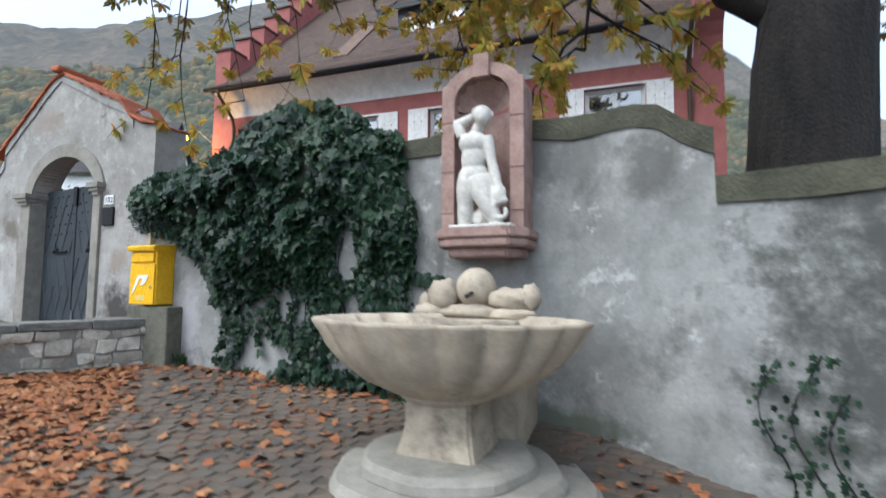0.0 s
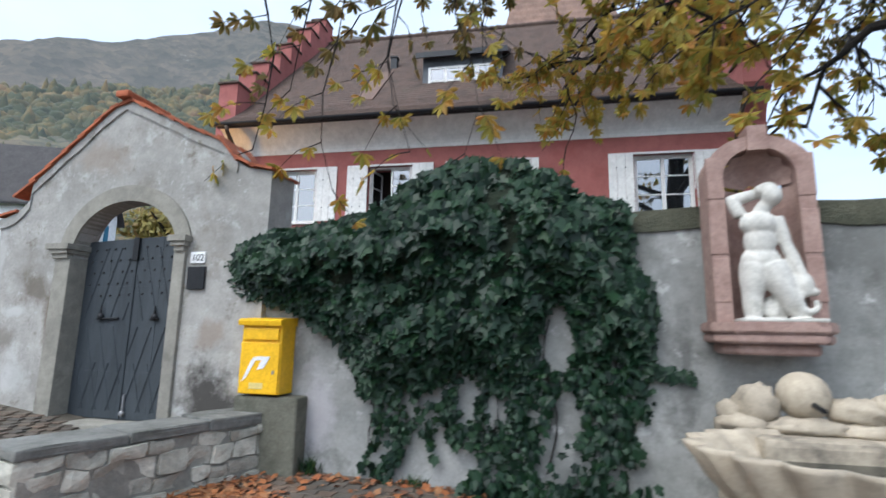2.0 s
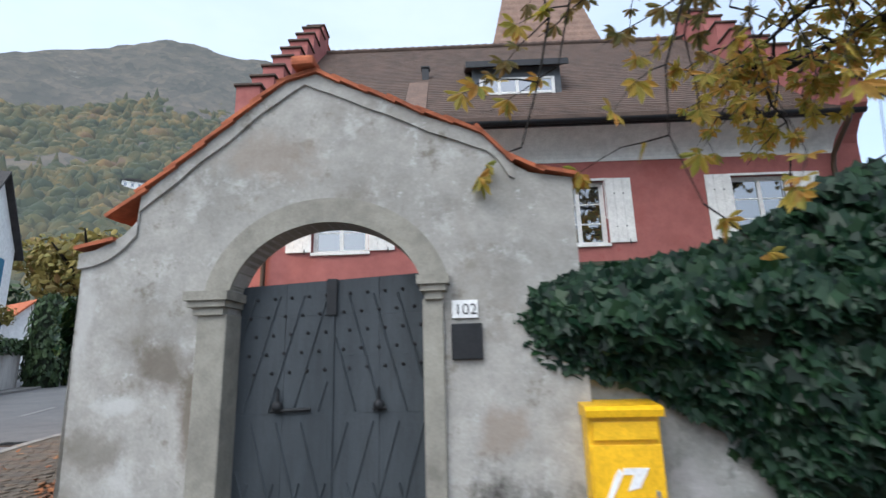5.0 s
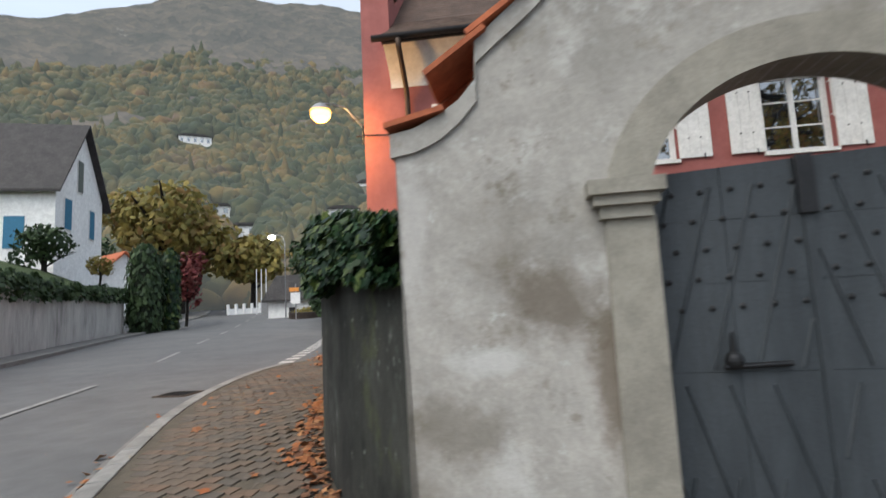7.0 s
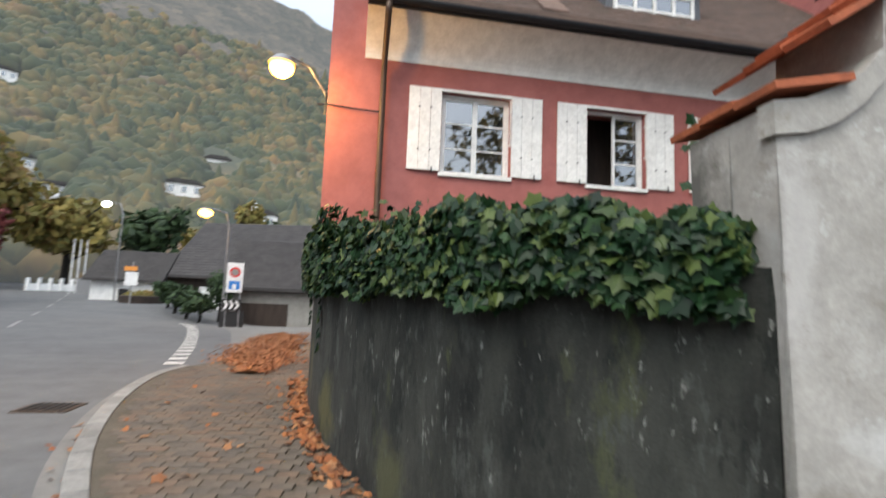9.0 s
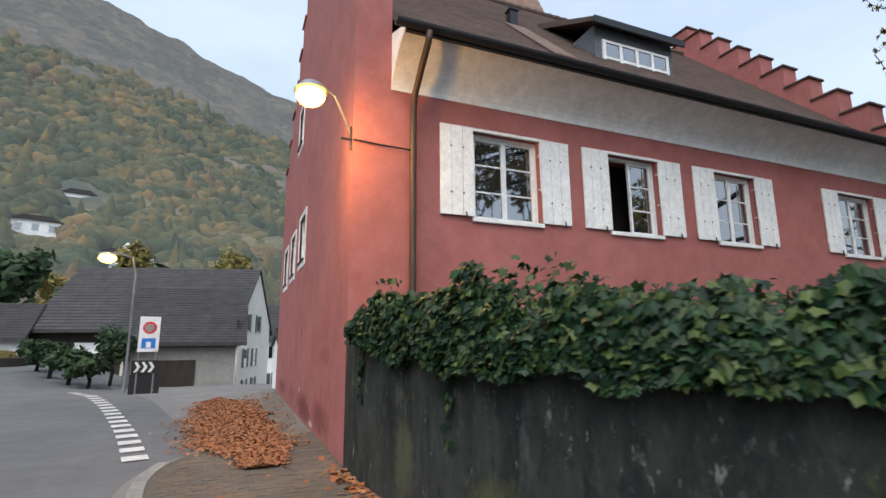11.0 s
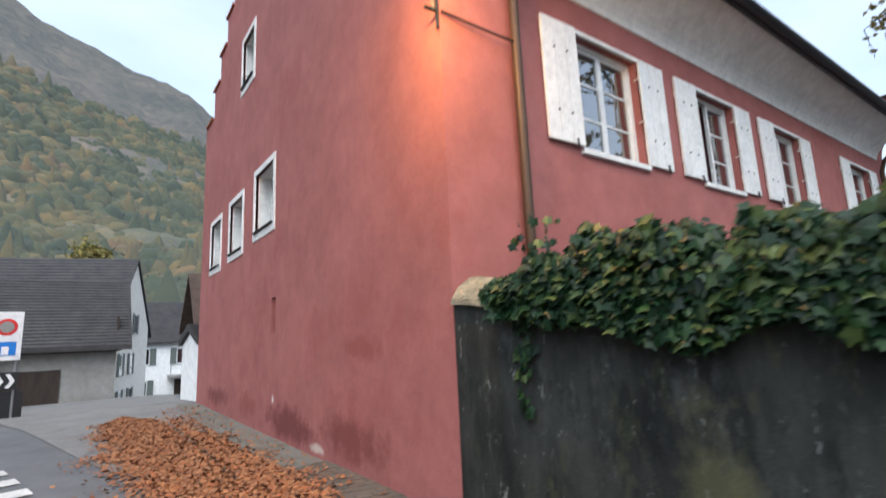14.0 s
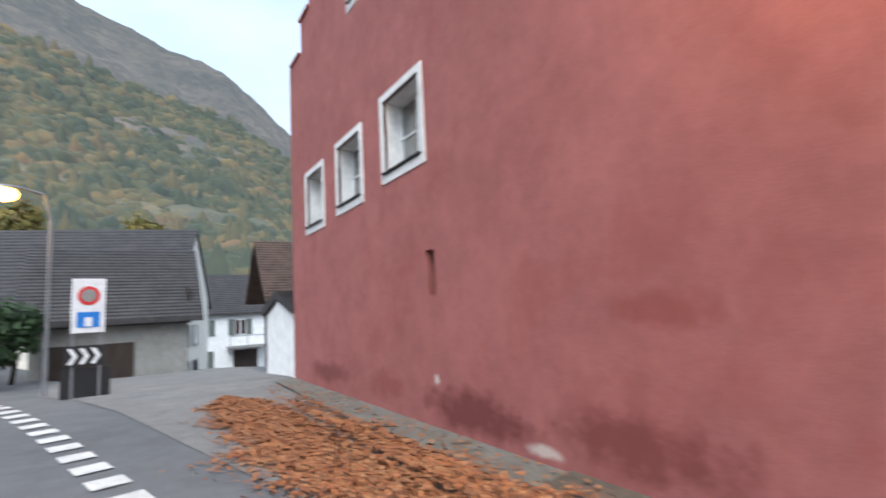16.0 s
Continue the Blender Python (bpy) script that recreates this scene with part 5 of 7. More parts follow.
IVYSHAPE = [(0, 0.62), (0.22, 0.24), (0.52, 0.16), (0.34, -0.16), (0.30, -0.42), (0, -0.30), (-0.30, -0.42), (-0.34, -0.16), (-0.52, 0.16), (-0.22, 0.24)]


def inside(x, z, poly):
    hit = False
    for (x0, z0), (x1, z1) in zip(poly, poly[1:] + poly[:1]):
        if (z0 > z) != (z1 > z) and x < (x1 - x0) * (z - z0) / (z1 - z0) + x0:
            hit = not hit
    return hit


def edge_room(x, z, poly):
    d = 9.0
    for (x0, z0), (x1, z1) in zip(poly, poly[1:] + poly[:1]):
        t = max(0, min(1, ((x - x0) * (x1 - x0) + (z - z0) * (z1 - z0)) / max(1e-6, (x1 - x0) ** 2 + (z1 - z0) ** 2)))
        d = min(d, math.hypot(x - x0 - t * (x1 - x0), z - z0 - t * (z1 - z0)))
    return d


random.seed(11)
MASS = [(2.42, 1.90), (2.55, 2.08), (3.0, 2.22), (3.6, 2.28), (4.1, 2.40), (4.46, 2.62), (4.75, 2.82), (5.2, 2.95), (5.8, 2.90), (6.24, 2.65), (6.33, 2.5), (6.63, 2.44), (6.79, 2.3), (6.81, 2.0), (6.83, 1.76), (6.97, 1.6), (6.97, 1.2), (6.9, 0.80), (6.62, 0.98), (6.42, 0.91), (6.33, 1.0), (6.2, 1.48), (6.1, 1.56), (5.95, 1.2), (5.89, 0.8), (5.58, 0.56), (5.38, 0.77), (5.1, 0.76), (4.8, 0.56), (4.5, 0.64), (4.22, 0.48), (4.06, 0.95), (3.65, 1.17), (3.25, 1.4), (2.63, 1.54)]
places = []
count = 0
while count < 8000:
    x, z = random.uniform(2.3, 7.0), random.uniform(0.45, 2.97)
    if not inside(x, z, MASS):
        continue
    e = edge_room(x, z, MASS)
    bulge = min(0.44, 0.09 + 0.75 * e) * (1 + 0.6 * noise.noise(Vector((x * 1.7, z * 1.7, 1.0))) + 0.45 * noise.noise(Vector((x * 5.0, z * 5.0, 4.0))))
    y = wall_y(x) - max(0.04, bulge) * (1 - 0.5 * random.random() ** 2) + (0.22 * random.random() if z > wall_top(x - 2.9) + 0.1 else 0)
    out = Vector((random.gauss(0, 0.42), -1, random.gauss(0.35, 0.45)))
    up = Vector((random.gauss(0, 0.45), random.gauss(-0.35, 0.2), -1))
    places.append((Vector((x, y, z + 0.02)), out, up, random.uniform(0.08, 0.19)))
    count += 1
STRANDS = ((4.27, 0.8, -0.36, 0.05, 75), (4.48, 0.8, -0.38, 0.09, 150), (4.82, 0.65, -0.05, 0.06, 45), (5.18, 0.75, 0.08, 0.10, 120), (5.45, 0.70, -0.35, 0.06, 90), (5.72, 0.85, -0.38, 0.12, 300), (5.92, 0.9, -0.26, 0.08, 130), (6.44, 1.0, -0.32, 0.13, 300), (6.64, 0.95, 0.03, 0.08, 110), (6.87, 1.0, 0.42, 0.09, 90), (6.27, 0.80, 0.15, 0.05, 50), (4.05, 1.1, 0.5, 0.05, 40))
for x, za, zb, w, n in STRANDS:
    for i in range(n):
        u = random.random()
        z = za + (zb - za) * u
        px = x + 0.10 * math.sin(z * 4 + x * 3) + random.gauss(0, w * (0.9 - 0.4 * u)) * (1 + 0.5 * math.sin(z * 11 + x))
        out = Vector((random.gauss(0, 0.45), -1, random.gauss(0.2, 0.4)))
        places.append((Vector((px, wall_y(px) - random.uniform(0.02, 0.13), z)), out, Vector((random.gauss(0, 0.5), 0, -1)), random.uniform(0.05, 0.125)))
# bushy foot of the ivy where it meets the ground
for i in range(420):
    px = random.uniform(5.2, 7.1)
    z = -0.42 + abs(random.gauss(0, 0.20)) * (0.5 + 0.5 * math.sin((px - 5.2) / 1.9 * math.pi))
    places.append((Vector((px, wall_y(px) - random.uniform(0.02, 0.28), z)), Vector((random.gauss(0, 0.6), -1, random.gauss(0.5, 0.5))), Vector((random.gauss(0, 0.6), 0, -1)), random.uniform(0.06, 0.12)))
for i in range(90):
    u = random.random()
    places.append((Vector((6.8 + 0.5 * u, wall_y(7) - 0.05, 0.86 - 0.06 * u + random.gauss(0, 0.03))), Vector((random.gauss(0, 0.4), -1, 0.3)), Vector((random.gauss(0, 0.5), 0, -1)), random.uniform(0.05, 0.09)))
for x in (9.95, 10.1, 10.3):
    for i in range(70):
        u = random.random()
        z = 0.25 - 0.75 * u
        px = x + 0.07 * math.sin(z * 6) + random.gauss(0, 0.04)
        places.append((Vector((px, wall_y(px) - random.uniform(0.02, 0.09), z)), Vector((random.gauss(0, 0.4), -1, 0.3)), Vector((random.gauss(0, 0.5), 0, -1)), random.uniform(0.05, 0.09)))
ivy = empty("ivy", "dark green ivy hanging in a thick mass over the wall", "ivy")
v, f = leaf_mesh(places, IVYSHAPE)
tagged(raw("leaves", v, f, IVY, ivy), kind="stuff")
# dark backing sheet whose colour stands in for shade behind the leaves
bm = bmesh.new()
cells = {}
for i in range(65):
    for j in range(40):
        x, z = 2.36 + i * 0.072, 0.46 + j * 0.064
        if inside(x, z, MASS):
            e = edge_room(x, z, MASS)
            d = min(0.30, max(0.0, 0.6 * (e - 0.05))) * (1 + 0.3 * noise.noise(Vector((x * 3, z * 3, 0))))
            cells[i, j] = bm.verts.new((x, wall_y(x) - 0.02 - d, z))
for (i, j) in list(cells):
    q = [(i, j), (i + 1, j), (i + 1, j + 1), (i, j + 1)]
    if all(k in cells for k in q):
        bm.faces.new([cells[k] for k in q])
part("ivy_core", bm, HEDGESHADE, ivy, "near-black sheet standing for shade inside the ivy")
bm = bmesh.new()
for x, zb in ((4.3, 0.0), (5.5, -0.2), (5.75, -0.35), (6.05, -0.1), (6.5, 0.2), (6.7, 0.3)):
    tube(bm, [(x + 0.06 * math.sin(z * 5 + x), wall_y(x) - 0.03, z) for z in np.linspace(1.3, zb, 9)], 0.009, 6)
tagged(part("stem_tangle", bm, BARK, ivy), kind="stuff")

random.seed(12)
places = []
DWL = resample([p for p in DW if p[1] > 3.56], 240)
for i in range(19000):
    k = random.randrange(1, 238)
    x, y = DWL[k]
    a, b = DWL[k - 1], DWL[k + 1]
    d = Vector((b[0] - a[0], b[1] - a[1], 0)).normalized()
    nr = Vector((d.y, -d.x, 0))
    if y > 9.75:
        continue
    top = lerp(y, [3.7, 5, 7, 8.5, 10.3], [1.93, 1.88, 1.95, 2.06, 2.24])
    crest = lerp(y, [3.6, 4.2, 5.5, 7, 8.5, 9.3, 9.8], [0.16, 0.34, 0.44, 0.50, 0.54, 0.34, 0.08]) * (1 + 0.7 * noise.noise(Vector((x * 1.9, y * 1.9, 0))) + 0.4 * noise.noise(Vector((x * 6, y * 6, 3))))
    hang = (0.02 + 0.20 * (0.5 + noise.noise(Vector((x * 2.1, y * 2.1, 5))))) * lerp(y, [9.4, 10.2], [1, 0.5])
    t = random.random()
    if t < 0.62:
        s = random.uniform(-0.13, 0.15)
        z = top + crest * random.random() ** 0.8
        s -= 0.05 * math.sin((z - top) / max(0.1, crest) * 3.1)
    elif t < 0.85:
        s = random.uniform(-0.16, -0.02)
        z = top + random.uniform(-hang, 0.15)
    else:
        s = random.uniform(0.1, 1.6)
        z = top + crest * random.uniform(0.5, 1.0 + 0.25 * s)
    p = Vector((x, y, z)) + nr * s
    out = -nr * (1.0 if s < 0.2 else 0.3) + Vector((random.gauss(0, 0.4), random.gauss(0, 0.4), random.gauss(0.55, 0.4)))
    places.append((p, out, Vector((random.gauss(0, 0.5), random.gauss(0, 0.5), -1)), random.uniform(0.045, 0.115)))
for y0, n in ((9.5, 60), (7.4, 30)):
    for i in range(n):
        u = random.random()
        k = min(range(240), key=lambda q: abs(DWL[q][1] - y0))
        x, y = DWL[k]
        top = lerp(y, [3.7, 5, 7, 8.5, 10.3], [1.93, 1.88, 1.95, 2.06, 2.24])
        places.append((Vector((x - 0.04, y + random.gauss(0, 0.05), top - 0.75 * u ** 1.5)), Vector((-1, random.gauss(0, 0.4), 0.3)), Vector((0, random.gauss(0, 0.5), -1)), random.uniform(0.05, 0.10)))
for y0, x0, h in ((9.6, -2.72, 0.68), (4.2, -0.62, 0.6)):
    for i in range(60):
        u = random.random()
        places.append((Vector((x0 + random.gauss(0, 0.10), y0 + random.gauss(0, 0.10), 2.2 + h * u)), Vector((random.gauss(0, 1), -1, random.gauss(0.3, 0.4))), Vector((random.gauss(0, 0.5), 0, -1)), random.uniform(0.05, 0.11)))
hedge = empty("wall_ivy", "bright green ivy and vine crowning the dark wall", "ivy")
v, f = leaf_mesh(places, IVYSHAPE)
tagged(raw("leaves", v, f, IVYLIGHT, hedge), kind="stuff")
# solid dark slab under the leaves, painted as the ivy's inner shade
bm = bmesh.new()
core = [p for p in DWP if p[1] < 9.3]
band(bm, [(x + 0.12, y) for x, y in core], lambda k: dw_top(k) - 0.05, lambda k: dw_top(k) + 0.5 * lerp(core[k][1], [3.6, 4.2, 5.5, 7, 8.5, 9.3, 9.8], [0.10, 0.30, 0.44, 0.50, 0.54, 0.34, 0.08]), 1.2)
part("ivy_core", bm, HEDGESHADE, hedge, "near-black sheet standing for shade inside the ivy")


# young ivy at the foot of the wall's far end
random.seed(612)
young = empty("young_ivy", "small ivy climbing from the foot of the wall", "ivy")
places = []
for x0, top in ((9.95, 0.30), (10.12, 0.34), (10.30, 0.12)):
    for k in range(32):
        z = random.uniform(-0.62, top)
        x = x0 + 0.10 * math.sin(z * 6 + x0 * 3) + random.gauss(0, 0.035)
        places.append((Vector((x, wall_y(x) + wall_bend(x) - random.uniform(0.03, 0.08), z)), Vector((random.gauss(0, 0.4), -1, 0.3)), Vector((random.gauss(0, 0.5), 0, -1)), random.uniform(0.035, 0.065)))
v, f = leaf_mesh(places, IVYSHAPE)
tagged(raw("leaves", v, f, IVY, young), kind="stuff")
bm = bmesh.new()
for x0, top in ((9.95, 0.30), (10.12, 0.34), (10.30, 0.12)):
    tube(bm, [(x0 + 0.10 * math.sin(z * 6 + x0 * 3), wall_y(x0) + wall_bend(x0) - 0.03, z) for z in np.linspace(-0.75, top, 9)], 0.007, 6)
tagged(part("stem_tangle", bm, BARK, young), kind="stuff")


# grass tufts at the wall foot
BLADE = [(0, 1.0), (0.05, 0.4), (0.04, 0.0), (0, -0.05), (-0.04, 0.0), (-0.05, 0.4)]
for x0, size in ((3.62, 0.20), (4.75, 0.13), (9.2, 0.15)):
    tuft = []
    for k in range(46):
        a = random.uniform(0, 6.28)
        y = wall_y(x0) - 0.08 + random.gauss(0, 0.03)
        tuft.append((Vector((x0 + random.gauss(0, 0.06), y, ground_z(x0, y))), Vector((math.cos(a), math.sin(a), 0.2)), Vector((math.cos(a + 1.6) * 0.5, math.sin(a + 1.6) * 0.5, -1)), -size * random.uniform(0.6, 1.1)))
    v, f = leaf_mesh(tuft, BLADE)
    tagged(raw("grass_tuft", v, f, IVYLIGHT), "small green grass tuft at the wall foot", "grass", "grass tufts")

# ---------------------------------------------------------------- street and surroundings
def offset_line(line, d):
    out = []
    for k, (x, y) in enumerate(line):
        a, b = line[max(0, k - 1)], line[min(len(line) - 1, k + 1)]
        v = Vector((b[0] - a[0], b[1] - a[1], 0)).normalized()
        out.append((x - v.y * d, y + v.x * d))
    return out


def road_z(x, y):
    return ground_z(x, y) - ROAD_DROP


# kerb stones of the near pavement
kerb = empty("kerb", "pale granite kerb stones along the pavement", "kerb", kind="structure")
kp = resample([p for p in KERB_LINE if p[1] > -3 and not (p[1] > 11 and p[0] > -5.2)], 32)
for (x0, y0), (x1, y1) in zip(kp, kp[1:]):
    ang = math.degrees(math.atan2(y1 - y0, x1 - x0))
    L = math.hypot(x1 - x0, y1 - y0)
    z0, z1 = ground_z(x0, y0), ground_z(x1, y1)
    bm = boxed(0.004, -0.02, -0.30, L - 0.004, 0.14, 0.012, 0.015)
    for v in bm.verts:
        v.co.z += (z1 - z0) * v.co.x / L
    bm.transform(pose(x0, y0, z0, 0, 0, ang))
    part("kerb_stone", bm, KERB, kerb)
# gutter strip of pale slabs on the road side
gl = resample([p for p in KERB_LINE if -3 < p[1] and p[0] < -2], 60)
strip("gutter_strip", offset_line(gl, 0.30), gl, -ROAD_DROP + 0.008, APRON, "pale worn gutter strip beside the kerb", 3, "gutter")

# paved mouth of the side street
apl = resample([(-5.3, 11.6), (-4.9, 12.9), (-5.15, 14.2), (-5.8, 17.0), (-6.55, 20.4), (-8.4, 26), (-9.2, 34), (-9.0, 60)], 60)
apr = resample([(-3.2, 11.6), (-3.2, 12.9), (-3.2, 14.2), (-3.2, 17.0), (-3.2, 21.9), (-2.8, 27), (-2.0, 34), (6.0, 60)], 60)
strip("side_street", apl, apr, -ROAD_DROP + 0.012, APRON, "pale grey worn paving of the side street", 8, "road")
# verge of rough setts along the gable foot
vl = resample([(-4.05, 12.6), (-3.85, 15), (-3.75, 18), (-3.6, 21.9)], 30)
vr = resample([(-3.12, 12.6), (-3.12, 15), (-3.12, 18), (-3.12, 21.9)], 30)
GRAVEL = grainy("gritty_verge", (0.20, 0.19, 0.165), (0.12, 0.115, 0.10), 3.0, 45, 0.97, 0.9, 0.02, (0.085, 0.085, 0.06), 1.5, (0.54, 0.70))
strip("gable_verge", vl, vr, -0.03, GRAVEL, "gritty grey strip along the gable foot", 6, "pavement")


def painted(name, line, width, material, label, parent=None):
    """A painted mark lying just above the road."""
    L, R = offset_line(line, width / 2), offset_line(line, -width / 2)
    verts = []
    for (x0, y0), (x1, y1) in zip(L, R):
        verts += [(x0, y0, road_z(x0, y0) + 0.018), (x1, y1, road_z(x1, y1) + 0.018)]
    faces = [(2 * k, 2 * k + 1, 2 * k + 3, 2 * k + 2) for k in range(len(line) - 1)]
    ob = raw(name, verts, faces, material, parent)
    return ob


marks = empty("road_marking", "white painted dashes on the asphalt", "road marking", kind="structure")
dash = smooth_line([(-5.75, 12.2), (-6.25, 14.6), (-6.75, 16.6), (-7.5, 19.5), (-8.6, 23.0), (-10.2, 27)], 3)
dp = resample(dash, 44)
for k in range(0, 42, 2):
    painted("dash", resample([dp[k], dp[k + 1]], 3), 0.34, PAINTLINE, "", marks)
mid = smooth_line([(-3, -9), (-6.6, 4), (-8.6, 10.5), (-10.2, 14.0), (-15.0, 24), (-22, 40), (-30, 58)], 2)
mp_ = resample(mid, 90)
for k in range(2, 88, 9):
    painted("dash", mp_[k:k + 5], 0.12, WORNLINE, "", marks)

# far kerb, pavement and retaining wall
fk = resample(FAR_KERB, 60)
bm = bmesh.new()
band(bm, fk, lambda k: road_z(*fk[k]) - 0.2, lambda k: road_z(*fk[k]) + 0.13, 0.18, -1)
tagged(part("kerb_far", bm, KERB), "stone kerb on the far side of the street", "kerb", kind="structure")
strip("pavement_far", offset_line(fk, 1.35), offset_line(fk, 0.17), -ROAD_DROP + 0.12, APRON, "narrow grey pavement on the far side", 3)
rw = resample([p for p in offset_line(fk, 1.3) if p[1] < 31], 50)
bm = bmesh.new()
band(bm, rw, lambda k: road_z(*rw[k]) - 0.3, lambda k: road_z(*rw[k]) + 2.55, 0.35, -1)
tagged(part("wall_retaining", bm, CONCRETE), "stained concrete retaining wall across the street", "wall", kind="structure")
bank_in = offset_line(rw, 0.3)
bank_out = offset_line(rw, 45)
verts, faces = [], []
for k, (p, q) in enumerate(zip(bank_in, bank_out)):
    for u in np.linspace(0, 1, 12):
        x, y = p[0] + (q[0] - p[0]) * u, p[1] + (q[1] - p[1]) * u
        verts.append((x, y, road_z(*p) + 2.45 + 2.0 * min(1, u * 6) ** 0.7 + 6 * u))
for k in range(len(rw) - 1):
    for j in range(11):
        a = k * 12 + j
        faces.append((a, a + 1, a + 13, a + 12))
GRASS = grainy("garden_grass", (0.055, 0.080, 0.025), (0.030, 0.048, 0.016), 1.0, 12, 0.95, 0.8, 0.05)
tagged(raw("garden_bank", verts, faces, GRASS, smooth=True), "grassy raised garden behind the retaining wall", "lawn", kind="structure")

NEEDLE = [(0, 0.6), (0.30, 0.1), (0.22, -0.4), (0, -0.5), (-0.22, -0.4), (-0.30, 0.1)]


def crown(n, lobes, size, seed):
    """Leaf clumps on and in a set of round lobes: (centre, radii)."""
    rnd = random.Random(seed)
    out = []
    vol = [r[0] * r[1] * r[2] for c, r in lobes]
    for i in range(n):
        c, r = rnd.choices(lobes, vol)[0]
        d = Vector((rnd.gauss(0, 1), rnd.gauss(0, 1), rnd.gauss(0, 1))).normalized()
        u = rnd.random() ** 0.28 * (1 + 0.18 * noise.noise(d * 2.5 + Vector(c)))
        p = Vector(c) + Vector((d.x * r[0], d.y * r[1], d.z * r[2])) * u
        o = d + Vector((rnd.gauss(0, 0.6), rnd.gauss(0, 0.6), rnd.gauss(0.2, 0.5)))
        out.append((p, o, Vector((rnd.gauss(0, 1), rnd.gauss(0, 1), rnd.gauss(0, 1))), size * rnd.uniform(0.6, 1.4)))
    return out


def broad_tree(x, y, h, w, material, label, n=900, size=0.5, seed=0, z=None):
    rnd = random.Random(seed)
    z = road_z(x, y) if z is None else z
    t = empty("tree", label, "tree", "street trees")
    bm = bmesh.new()
    tube(bm, [(x, y, z - 0.5), (x + 0.1, y, z + h * 0.2), (x, y + 0.1, z + h * 0.45), (x + 0.1, y, z + h * 0.8)], [w * 0.045, w * 0.035, w * 0.025, w * 0.008], 8)
    for k in range(5):
        a = k * 1.3 + rnd.random()
        tube(bm, [(x, y, z + h * (0.25 + 0.08 * k)), (x + math.cos(a) * w * 0.2, y + math.sin(a) * w * 0.2, z + h * (0.42 + 0.08 * k)), (x + math.cos(a) * w * 0.36, y + math.sin(a) * w * 0.36, z + h * (0.5 + 0.09 * k))], [w * 0.018, w * 0.012, w * 0.004], 6)
    part("trunk", bm, BARK, t)
    lobes = [((x, y, z + h * 0.62), (w * 0.34, w * 0.34, h * 0.30))]
    for k in range(7):
        a = rnd.uniform(0, 6.28)
        lobes.append(((x + math.cos(a) * w * 0.27, y + math.sin(a) * w * 0.27, z + h * rnd.uniform(0.35, 0.82)), (w * rnd.uniform(0.14, 0.24), w * rnd.uniform(0.14, 0.24), h * rnd.uniform(0.10, 0.18))))
    v, f = leaf_mesh(crown(n, lobes, size, seed), NEEDLE)
    tagged(raw("crown", v, f, material, t), kind="stuff")
    return t


def column_hedge(x, y, h, w, material, label, z=None, seed=1):
    z = road_z(x, y) if z is None else z
    t = empty("thuja", label, "hedge tree", "thuja columns")
    # near-black core reads as shade between the foliage clumps
    bm = bmesh.new()
    lathe(bm, [(w * 0.30, z - 0.2), (w * 0.42, z + h * 0.15), (w * 0.42, z + h * 0.6), (w * 0.32, z + h * 0.9), (0.02, z + h)], 14, Matrix.Translation((x, y, 0)))
    part("inner", bm, HEDGESHADE, t)
    rnd = random.Random(seed)
    pl = []
    for i in range(900):
        a, u = rnd.uniform(0, 6.28), rnd.random()
        r = w * 0.5 * lerp(u, [0, 0.15, 0.65, 0.92, 1], [0.8, 0.98, 1.0, 0.8, 0.25]) * rnd.uniform(0.82, 1.08)
        pl.append((Vector((x + r * math.cos(a), y + r * math.sin(a), z + h * u)), Vector((math.cos(a), math.sin(a), rnd.gauss(0.2, 0.4))), Vector((rnd.gauss(0, 0.3), rnd.gauss(0, 0.3), 1)), rnd.uniform(0.25, 0.5)))
    v, f = leaf_mesh(pl, NEEDLE)
    tagged(raw("foliage", v, f, material, t), kind="stuff")


# hedge on the retaining wall
random.seed(21)
pl = []
for i in range(3600):
    k = random.randrange(0, len(rw))
    x, y = rw[k]
    x2, y2 = rw[min(k + 1, len(rw) - 1)]
    u = random.random()
    x, y = x + (x2 - x) * u, y + (y2 - y) * u
    a, b = rw[max(0, k - 1)], rw[min(len(rw) - 1, k + 1)]
    d = Vector((b[0] - a[0], b[1] - a[1], 0)).normalized()
    nr = Vector((d.y, -d.x, 0))
    z = road_z(x, y) + 2.4 + random.uniform(-0.35, 0.75) * (0.8 + 0.5 * noise.noise(Vector((x * 0.6, y * 0.6, 0))))
    p = Vector((x, y, z)) + nr * (random.uniform(-0.1, 0.28) - 0.3 * max(0, z - road_z(x, y) - 2.6))
    pl.append((p, nr + Vector((random.gauss(0, 0.5), random.gauss(0, 0.5), random.gauss(0.6, 0.4))), Vector((random.gauss(0, 0.5), random.gauss(0, 0.5), -1)), random.uniform(0.16, 0.34)))
v, f = leaf_mesh(pl, IVYSHAPE)
hg = empty("wall_hedge", "dark green hedge spilling over the retaining wall", "hedge")
tagged(raw("leaves", v, f, HEDGE, hg), kind="stuff")
# dark strip inside the hedge takes the place of its inner shade
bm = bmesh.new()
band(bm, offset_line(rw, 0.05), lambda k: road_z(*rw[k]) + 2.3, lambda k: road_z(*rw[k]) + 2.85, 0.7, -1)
part("inner", bm, HEDGESHADE, hg)

